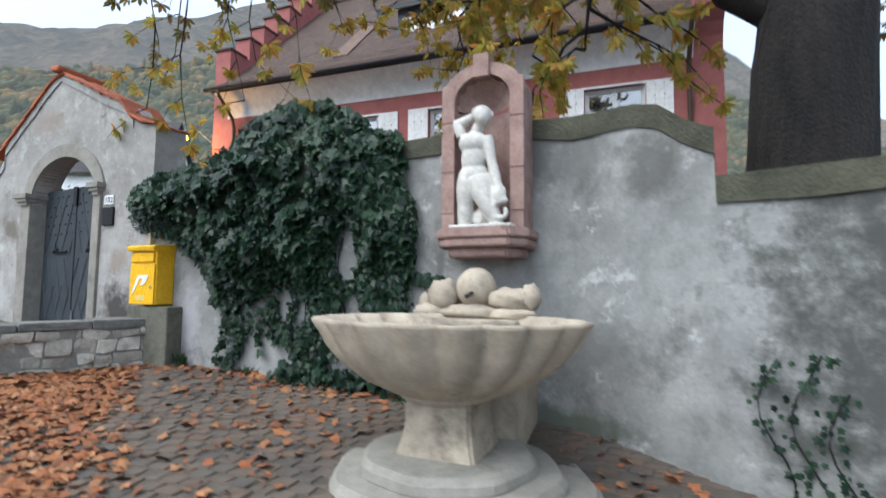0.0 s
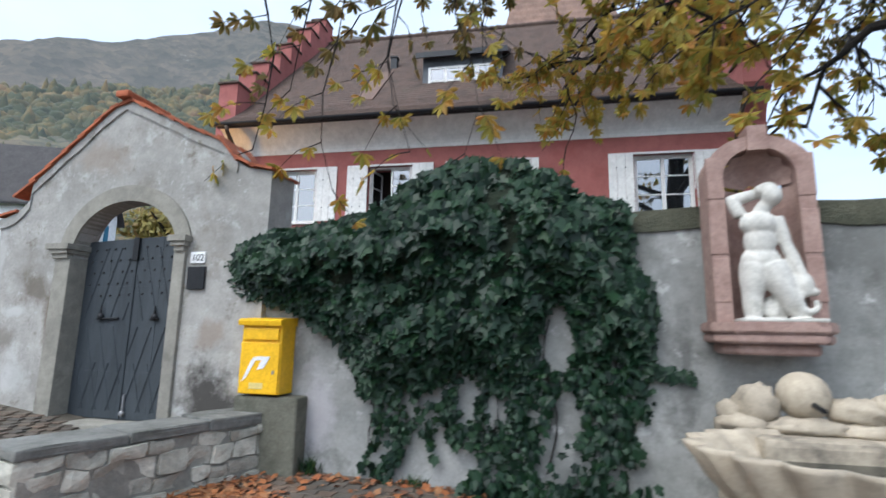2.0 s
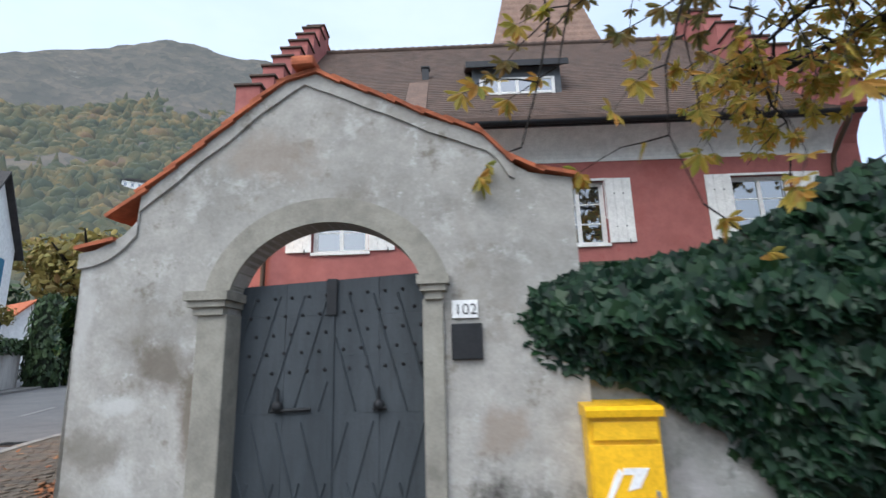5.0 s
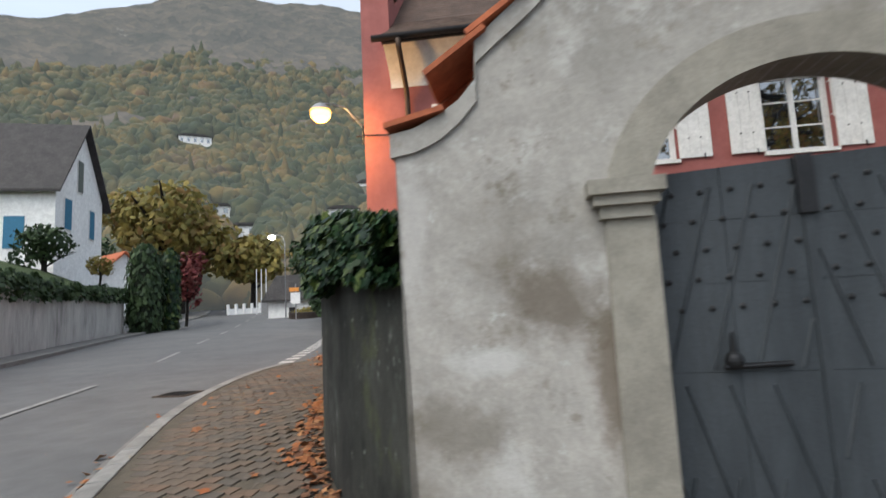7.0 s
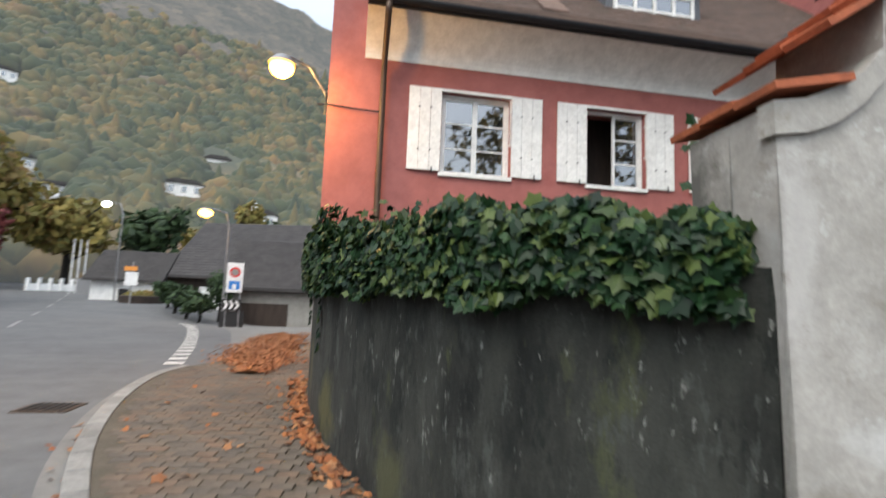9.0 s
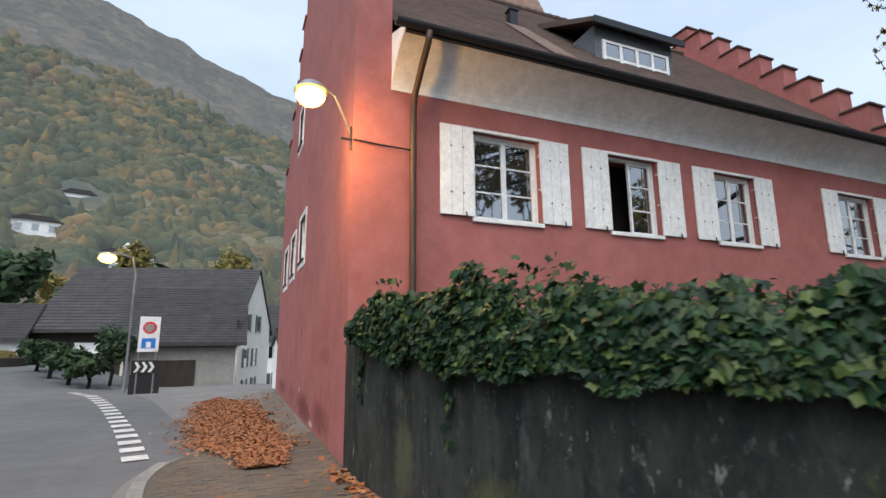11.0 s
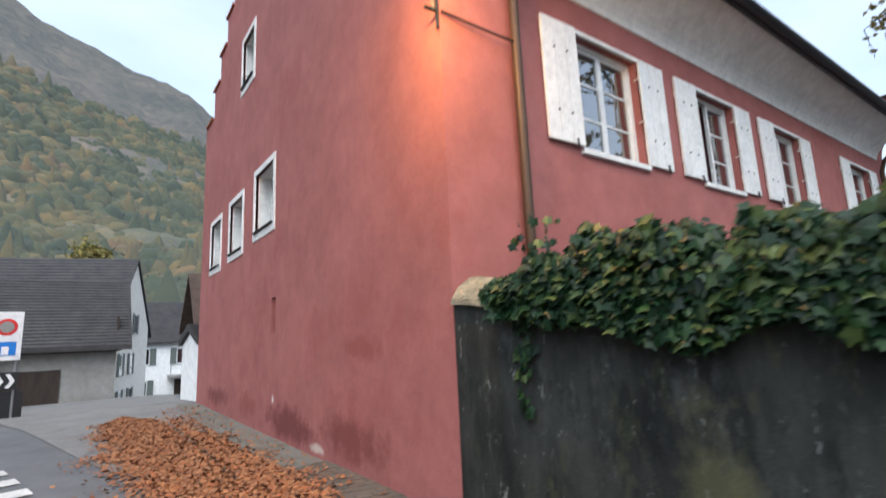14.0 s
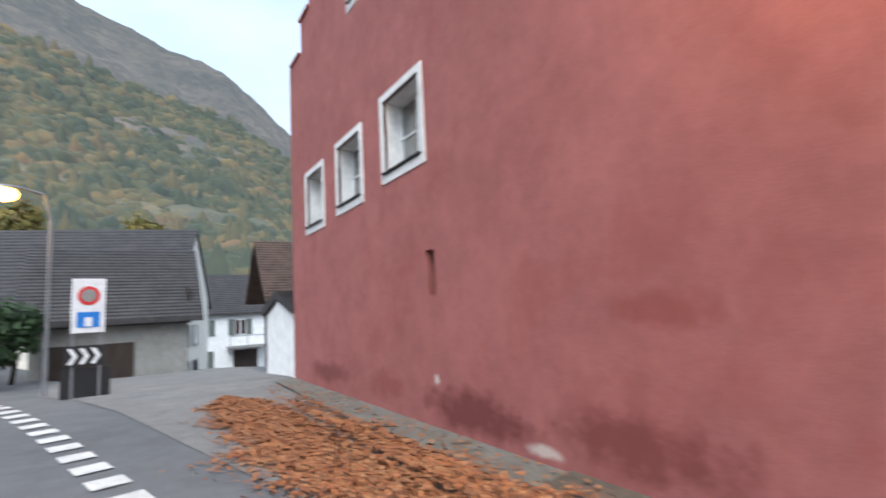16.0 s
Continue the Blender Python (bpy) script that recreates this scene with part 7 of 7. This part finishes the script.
# single lumpy crowns over the lower slopes, ragged with leaf clumps
rnd = random.Random(404)
ball = bmesh.new()
bmesh.ops.create_icosphere(ball, subdivisions=2, radius=1.0)
BALL_V = [v.co.copy() for v in ball.verts]
BALL_F = [tuple(v.index for v in f.verts) for f in ball.faces]
ball.free()
wv, wf, pl = [], [], []
for t_ in range(13500):
    a = rnd.uniform(-32, 62)
    r = 88 + 520 * rnd.random() ** 1.1
    x, y = -2 - r * math.sin(radians(a)), 3 + r * math.cos(radians(a))
    z = hill_height(x, y)
    far = 0.8 + r / 500
    h, w = rnd.uniform(4.5, 9) * far, rnd.uniform(2.4, 5.0) * far
    conifer = rnd.random() < 0.06
    if any(abs(a - az) < half and r < hr + 10 and z + 1.25 * h - 1.65 > r * math.tan(radians(el + 0.25)) for az, el, hr, half in CLEARINGS):
        continue
    b0 = len(wv)
    for q in BALL_V:
        k = rnd.uniform(0.72, 1.18)
        if conifer:
            k *= 0.85 - 0.62 * q.z if q.z > -0.2 else 0.9
            wv.append((x + q.x * w * 0.8 * k, y + q.y * w * 0.8 * k, z + h * 0.8 + q.z * h))
        else:
            wv.append((x + q.x * w * k, y + q.y * w * k, z + h * 0.6 + q.z * h * 0.62 * k))
    wf += [tuple(b0 + i for i in f) for f in BALL_F]
    for i in range(6):
        d = Vector((rnd.gauss(0, 1), rnd.gauss(0, 1), rnd.gauss(0.3, 0.7))).normalized()
        if not conifer:
            pl.append((Vector((x + d.x * w, y + d.y * w, z + h * 0.6 + d.z * h * 0.64)), d + Vector((0, 0, 0.5)), Vector((rnd.gauss(0, 1), rnd.gauss(0, 1), rnd.gauss(0, 1))), rnd.uniform(0.9, 2.0)))
v, f = leaf_mesh(pl, NEEDLE)
b0 = len(wv)
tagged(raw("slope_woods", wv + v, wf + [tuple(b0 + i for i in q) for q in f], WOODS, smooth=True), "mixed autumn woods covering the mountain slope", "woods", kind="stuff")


# ---------------------------------------------------------------- chestnut tree behind the wall
random.seed(77)
tree = empty("chestnut_tree", "large chestnut tree with dark bark and autumn leaves", "tree")
bm = bmesh.new()
TRUNK = [Vector(p) for p in ((10.46, 3.10, -1.0), (10.46, 3.08, 0.0), (10.46, 3.08, 1.2), (10.52, 3.08, 2.6), (10.72, 3.12, 4.2), (10.95, 3.4, 6.5), (11.05, 3.9, 9.0), (11.1, 4.3, 12.0))]
tube(bm, TRUNK, [0.60, 0.50, 0.45, 0.44, 0.40, 0.31, 0.20, 0.06], 18, 0.05)
part("trunk", bm, BARK, tree, smooth=True)
BOUGHS = [
    ([(10.55, 3.05, 2.9), (10.0, 3.1, 3.42), (9.72, 3.1, 3.84), (9.44, 3.1, 4.28), (9.26, 3.15, 4.72), (9.05, 3.25, 5.35), (8.7, 3.5, 6.4), (8.1, 3.7, 7.4), (6.8, 3.8, 8.3), (4.6, 3.7, 8.6), (2.6, 3.6, 8.0), (0.9, 3.3, 7.3)], 0.19, 0.03),
    ([(10.65, 4.25, 5.2), (9.8, 4.5, 5.6), (8.8, 4.9, 5.9), (7.6, 5.4, 5.8), (6.4, 6.0, 5.3)], 0.13, 0.02),
    ([(10.65, 4.25, 6.2), (9.6, 4.0, 6.6), (8.0, 3.8, 6.7), (6.2, 4.2, 6.8), (4.6, 4.6, 6.4)], 0.12, 0.02),
    ([(8.7, 3.5, 6.4), (8.3, 4.4, 6.6), (7.4, 5.6, 6.6), (6.6, 6.6, 6.0)], 0.10, 0.02),
    ([(10.7, 4.3, 7.0), (10.2, 5.6, 8.2), (9.8, 7.2, 9.2), (9.6, 8.6, 9.4)], 0.14, 0.02),
    ([(10.8, 4.3, 7.6), (11.6, 5.6, 8.8), (12.2, 6.8, 9.4), (12.6, 7.8, 9.0)], 0.14, 0.02),
    ([(10.85, 4.35, 8.4), (10.4, 4.0, 10.0), (9.6, 3.6, 11.6), (8.6, 3.4, 12.6)], 0.13, 0.02),
    ([(10.9, 4.4, 9.0), (11.8, 4.6, 10.8), (12.8, 4.8, 12.2)], 0.12, 0.02),
    ([(10.7, 4.3, 6.6), (11.8, 3.6, 7.8), (13.2, 3.0, 8.6)], 0.13, 0.02),
    ([(10.9, 4.4, 9.4), (10.9, 5.8, 11.2), (10.8, 7.4, 12.6)], 0.11, 0.02),
    ([(10.8, 4.3, 7.2), (11.4, 6.4, 9.0), (11.8, 7.8, 10.4), (12.2, 9.0, 10.8)], 0.13, 0.02),
    ([(11.0, 4.5, 10.0), (11.3, 6.6, 12.0), (11.6, 7.8, 13.4), (11.8, 8.8, 14.0)], 0.11, 0.02),
    ([(10.7, 4.3, 6.2), (11.5, 6.4, 7.4), (12.2, 7.8, 7.8), (12.6, 9.2, 7.2)], 0.12, 0.02),
    ([(10.7, 4.3, 5.4), (12.2, 5.6, 5.8), (13.6, 6.8, 5.6), (14.6, 8.2, 4.8)], 0.10, 0.02),
    ([(8.2, 3.9, 7.4), (7.0, 3.0, 8.0), (5.2, 2.6, 8.0), (3.4, 2.4, 7.4)], 0.08, 0.02),
    ([(10.65, 4.2, 4.6), (10.9, 3.2, 5.6), (11.0, 2.0, 6.6), (10.6, 0.8, 7.0)], 0.12, 0.02),
    ([(9.26, 3.15, 4.72), (9.0, 3.0, 5.6), (8.4, 2.4, 6.9), (7.2, 1.6, 7.6), (5.6, 1.2, 7.6)], 0.10, 0.02),
    ([(6.8, 3.8, 8.3), (5.4, 3.1, 8.0), (3.6, 2.6, 7.5), (1.8, 2.4, 7.0)], 0.07, 0.015),
    ([(4.6, 3.7, 8.6), (3.4, 4.4, 8.2), (1.8, 4.8, 7.6)], 0.06, 0.015),
    ([(10.7, 3.1, 4.55), (9.48, 3.1, 4.72), (8.77, 3.1, 4.72), (8.25, 3.2, 4.62), (7.83, 3.4, 4.40)], 0.09, 0.012),
    ([(10.65, 3.1, 4.10), (9.68, 3.1, 4.16), (9.11, 3.2, 4.12), (8.75, 3.4, 3.85), (8.7, 3.6, 3.3)], 0.075, 0.01),
]
for k, (pts, r0, r1) in enumerate(BOUGHS):
    if pts[0][0] > 10.4:
        z = pts[0][2]
        BOUGHS[k] = ([(lerp(z, [p.z for p in TRUNK], [p.x for p in TRUNK]), lerp(z, [p.z for p in TRUNK], [p.y for p in TRUNK]), z)] + pts[1:], r0, r1)
groups, dull = [], []
LEAF_SCALE = [1.0]
twig = bmesh.new()


def leaf_group(p, way, size, store):
    """Five leaflets spread like a hand, hanging from one stalk."""
    axis = (way + Vector((random.gauss(0, 0.5), random.gauss(0, 0.5), -0.7))).normalized()
    side = axis.cross(Vector((random.gauss(0, 1), random.gauss(0, 1), random.gauss(0, 1)))).normalized()
    nrm = axis.cross(side).normalized()
    for k in range(5):
        a = (k - 2) * 0.62
        d = (axis * math.cos(a) + side * math.sin(a)).normalized()
        store.append((p + d * size * 0.45, nrm + d * 0.25, d, size * (1.0 - 0.14 * abs(k - 2))))


def spray(p, way, length, r, depth, store, leaves, droop):
    q = [Vector(p)]
    d = way.normalized()
    for k in range(4):
        d = (d + Vector((random.gauss(0, 0.22), random.gauss(0, 0.22), random.gauss(0, 0.18) - droop))).normalized()
        q.append(q[-1] + d * length / 4)
    tube(twig, q, [r, r * 0.8, r * 0.6, r * 0.45, r * 0.3], 5)
    if depth:
        for k in range(1, 5):
            for s in range(2 if depth > 1 else 1):
                w = (d + Vector((random.gauss(0, 0.8), random.gauss(0, 0.8), random.gauss(0, 0.6)))).normalized()
                spray(q[k], w, length * 0.6, r * 0.55, depth - 1, store, leaves, droop)
    else:
        for i in range(leaves):
            leaf_group(q[random.randrange(1, 5)], d, random.uniform(0.13, 0.22) * LEAF_SCALE[0], store)


for li, (pts, r0, r1) in enumerate(BOUGHS):
    bm = bmesh.new()
    fine = [Vector(p) for p in pts]
    dense = []
    for a, b in zip(fine, fine[1:]):
        dense += [a.lerp(b, u) for u in (0, 0.33, 0.66)]
    dense.append(fine[-1])
    dense = [p + Vector([0.06 * noise.noise(p * 1.7 + Vector((k * 9, 0, 0))) for k in range(3)]) for p in dense]
    tube(bm, dense, [r0 + (r1 - r0) * i / (len(dense) - 1) for i in range(len(dense))], 10, 0.06)
    part("limb", bm, BARK, tree, smooth=True)
    near = li in (1, 3, 19, 20)
    upper = li in (4, 5, 10, 11, 12, 13)
    LEAF_SCALE[0] = 0.72 if upper else 1.0
    for i in range(3, len(dense)):
        if dense[i].x > 9.0 and dense[i].y < 6 and dense[i].z < 8.0 and random.random() < 0.8:
            continue
        reps = 1 if li in (7, 8, 15, 16, 19, 20) else 2 if near else 3 if li in (4, 5, 10, 11, 12) else 4 if li in (14, 17, 18) else 2
        for s in range(reps):
            d = (dense[i] - dense[i - 1]).normalized()
            w = d * 0.5 + Vector((random.gauss(0, 0.7), random.gauss(0, 0.7), random.gauss(-0.1 if near else 0.1, 0.5)))
            spray(dense[i], w, random.uniform(0.8, 1.5), 0.022, 1, groups if near else dull, 6 if near or upper else 4, 0.12 if near else 0.05)
LEAF_SCALE[0] = 1.0
# hanging twigs before the gate
for p, segs in (((3.1, 3.4, 7.4), 7), ((4.3, 3.6, 7.2), 7), ((2.7, 3.3, 6.6), 7), ((5.4, 3.8, 7.6), 7), ((3.75, 2.95, 6.5), 8), ((4.5, 3.0, 6.9), 8), ((5.2, 3.1, 7.4), 9)):
    q = [Vector(p) + Vector((0.15 * math.sin(k * 1.3 + p[0]), 0.1 * math.cos(k), -0.55 * k)) for k in range(segs)]
    tube(twig, q, [0.022 - 0.0026 * min(k, 7) for k in range(segs)], 6)
    for k in range(3, segs):
        spray(q[k], Vector((random.gauss(-0.3, 0.6), random.gauss(0, 0.6), -0.2)), 0.7, 0.008, 0, groups if k > 4 else dull, 4, 0.15)
tagged(part("twig_tangle", twig, BARK, tree), kind="stuff")
LEAFLET = [(0, 0.55), (0.17, 0.22), (0.13, -0.15), (0, -0.5), (-0.13, -0.15), (-0.17, 0.22)]
v, f = leaf_mesh(groups, LEAFLET, 0.5)
tagged(raw("autumn_leaves", v, f, CHESTNUT, tree), kind="stuff")
v, f = leaf_mesh(dull, LEAFLET, 0.5)
tagged(raw("canopy_leaves", v, f, DARKLEAF, tree), kind="stuff")


# ---------------------------------------------------------------- fallen leaves
random.seed(91)
KY, KX = [p[1] for p in kerb_pts], [p[0] for p in kerb_pts]
DWY, DWX = [p[1] for p in DWP], [p[0] for p in DWP]


def on_pavement(x, y):
    if y > 12.8 or y < -3 or x < lerp(y, KY, KX) + 0.16:
        return False
    if x > 2.9:
        return y < wall_y(x) - 0.02
    if x > -1.05:
        return y < 3.36
    return x < lerp(y, DWY, DWX) - 0.02 if y > 3.75 else y < 3.75


def dropped(p_list, sizes=(0.07, 0.15), lift=0.02, heap=0.0):
    out = []
    for x, y, z in p_list:
        out.append((Vector((x, y, z + lift + heap * random.random())), Vector((random.gauss(0, 0.3), random.gauss(0, 0.3), 1)), Vector((random.gauss(0, 1), random.gauss(0, 1), 0.1)), random.uniform(*sizes)))
    return out


spots = []
while len(spots) < 5200:
    x, y = random.uniform(2.4, 7.0), random.uniform(-1.2, 3.3)
    drift = x + 1.07 * y + 0.5 * noise.noise(Vector((x * 1.3, y * 1.3, 2.0)))
    dens = lerp(drift, [5.7, 6.7], [1.0, 0.0]) * lerp(y, [-1.0, 0.4, 1.2], [0.05, 0.45, 1.0]) * (0.75 + 0.6 * noise.noise(Vector((x * 2.6, y * 2.6, 9.0)))) + 0.025 + 0.22 * math.exp(-((wall_y(x) - y) / 0.3) ** 2)
    if random.random() < dens and on_pavement(x, y) and not (1.7 < x < 3.0 and 1.3 < y < 3.4 and x < 2.3 + (y - 1.4) * 0.42):
        spots.append((x, y, ground_z(x, y)))
for i in range(620):
    x, y = random.uniform(-5.5, 10), random.uniform(-2.5, 12)
    if on_pavement(x, y):
        spots.append((x, y, ground_z(x, y)))
for i in range(560):
    y = random.uniform(3.7, 10.2)
    x = lerp(y, DWY, DWX) - abs(random.gauss(0, 0.13)) - 0.03
    if on_pavement(x, y):
        spots.append((x, y, ground_z(x, y)))
for i in range(1000):
    k = int(random.triangular(24, 100, 48))
    x, y = kerb_pts[k]
    spots.append((x - abs(random.gauss(0.05, 0.12)), y + random.gauss(0, 0.2), ground_z(x, y) - ROAD_DROP))
for i in range(160):
    x, y = random.uniform(1.2, 2.0), random.uniform(1.2, 2.4)
    if x < 1.75 + (y - 1.6) * 0.42:
        spots.append((x, y, ground_z(x, y)))
for i in range(260):
    x, y = random.uniform(8.8, 11), random.uniform(0.5, 3.0)
    if on_pavement(x, y):
        spots.append((x, y, ground_z(x, y)))
LEAFY = [(0, 0.55), (0.30, 0.30), (0.46, -0.05), (0.25, -0.30), (0, -0.5), (-0.25, -0.30), (-0.46, -0.05), (-0.30, 0.30)]
v, f = leaf_mesh(dropped(spots, (0.045, 0.115), 0.018, 0.012), IVYSHAPE, 0.22)
tagged(raw("fallen_leaves", v, f, FALLEN), "brown and orange fallen leaves scattered on the setts", "leaves", kind="stuff")
heap = []
while len(heap) < 36000:
    y = random.uniform(10.6, 20.5)
    mid_x = lerp(y, [11.2, 13, 16, 20.5], [-4.1, -4.4, -4.65, -4.85])
    w = lerp(y, [11.2, 12.2, 15, 19, 20.5], [0.25, 0.60, 0.72, 0.5, 0.1]) * (1 + 0.5 * noise.noise(Vector((0, y * 1.3, 3))))
    x = random.gauss(mid_x, w * 0.5)
    if x > -3.2 or x < -6.6:
        continue
    h = 0.03 * math.exp(-((x - mid_x) / w) ** 2)
    paved = y < 13.0 and x > lerp(y, [11.0, 12.2, 12.9, 13.1], [-5.45, -4.95, -4.1, -3.2])
    heap.append((x, y, (ground_z(x, y) if paved else max(road_z(x, y), ground_z(x, y) - 0.005 if x > -4.2 else -9)) + 0.012 + h * random.random()))
for i in range(3000):
    y = random.triangular(11.4, 19.5, 13.5)
    x = random.uniform(-4.5, -3.8)
    heap.append((x, y, lerp(x, [-4.5, -4.2], [road_z(x, y) + 0.03, ground_z(x, y) + 0.02])))
for i in range(500):
    y = random.uniform(12, 21)
    heap.append((random.uniform(-4.1, -3.2), y, ground_z(-3.6, y) - 0.025))
v, f = leaf_mesh(dropped(heap, (0.03, 0.07)), LEAFY, 0.10)
tagged(raw("leaf_heap", v, f, FALLEN), "drift of orange fallen leaves beside the gable", "leaves", kind="stuff")

# drain grate and road patch
dg = empty("drain_grate", "rusty iron drain grate by the kerb", "drain")
GX, GY = -5.9, 8.6
part("grate_frame", boxed(GX - 0.28, GY - 0.25, road_z(GX, GY) - 0.05, GX + 0.28, GY + 0.25, road_z(GX, GY) + 0.012), COPPER, dg)
for k in range(6):
    part("grate_bar", boxed(GX - 0.22 + k * 0.08, GY - 0.2, road_z(GX, GY) + 0.005, GX - 0.18 + k * 0.08, GY + 0.2, road_z(GX, GY) + 0.02), IRON, dg)

# ---------------------------------------------------------------- paving setts
random.seed(55)
pav = bpy.data.objects["pavement"]
forms = []
for k in range(6):
    a, b = random.uniform(0.056, 0.061), random.uniform(0.071, 0.078)
    j = [random.uniform(-0.006, 0.006) for _ in range(8)]
    top = [(-a + j[0], -b + j[1], 0.0), (a + j[2], -b + j[3], 0.003), (a + j[4], b + j[5], 0.0), (-a + j[6], b + j[7], 0.002)]
    low_ = [(x * 1.06, y * 1.05, -0.012) for x, y, z in top]
    me = bpy.data.meshes.new("sett")
    me.from_pydata(top + low_, [], [(0, 1, 2, 3), (4, 5, 1, 0), (5, 6, 2, 1), (6, 7, 3, 2), (7, 4, 0, 3)])
    me.materials.append(SETT)
    forms.append((me, top + low_))
verts, faces = [], []
singles = 0
row = 0
y = -2.6
while y < 12.7:
    x = -6.2 + (0.065 if row % 2 else 0)
    while x < 10.4:
        px, py = x + 0.05 * math.sin(y * 1.1 + x * 0.5), y + 0.16 * math.sin(x * 1.15)
        if on_pavement(px, py) and not (px > 3.2 and py < -1.2):
            z = ground_z(px, py) + random.gauss(0, 0.0022)
            rot = random.gauss(0, 0.05) + 0.16 * math.cos(px * 1.15)
            me, pts = random.choice(forms)
            if -4.4 < px < -2.2 and 3.4 < py < 6.6 and singles < 300:
                ob = bpy.data.objects.new("sett", me)
                scene.collection.objects.link(ob)
                ob.parent = pav
                ob.location, ob.rotation_euler = (px, py, z), (random.gauss(0, 0.012), random.gauss(0, 0.012), rot + 1.5708)
                singles += 1
            else:
                b = len(verts)
                cr, sr = math.cos(rot + 1.5708), math.sin(rot + 1.5708)
                tx, ty = random.gauss(0, 0.012), random.gauss(0, 0.012)
                for qx, qy, qz in pts:
                    verts.append((px + qx * cr - qy * sr, py + qx * sr + qy * cr, z + qz + qx * ty + qy * tx))
                faces += [(b, b + 1, b + 2, b + 3), (b + 4, b + 5, b + 1, b), (b + 5, b + 6, b + 2, b + 1), (b + 6, b + 7, b + 3, b + 2), (b + 7, b + 4, b, b + 3)]
        x += 0.162
    y += 0.128
    row += 1
tagged(raw("setts", verts, faces, SETT, pav), kind="stuff")
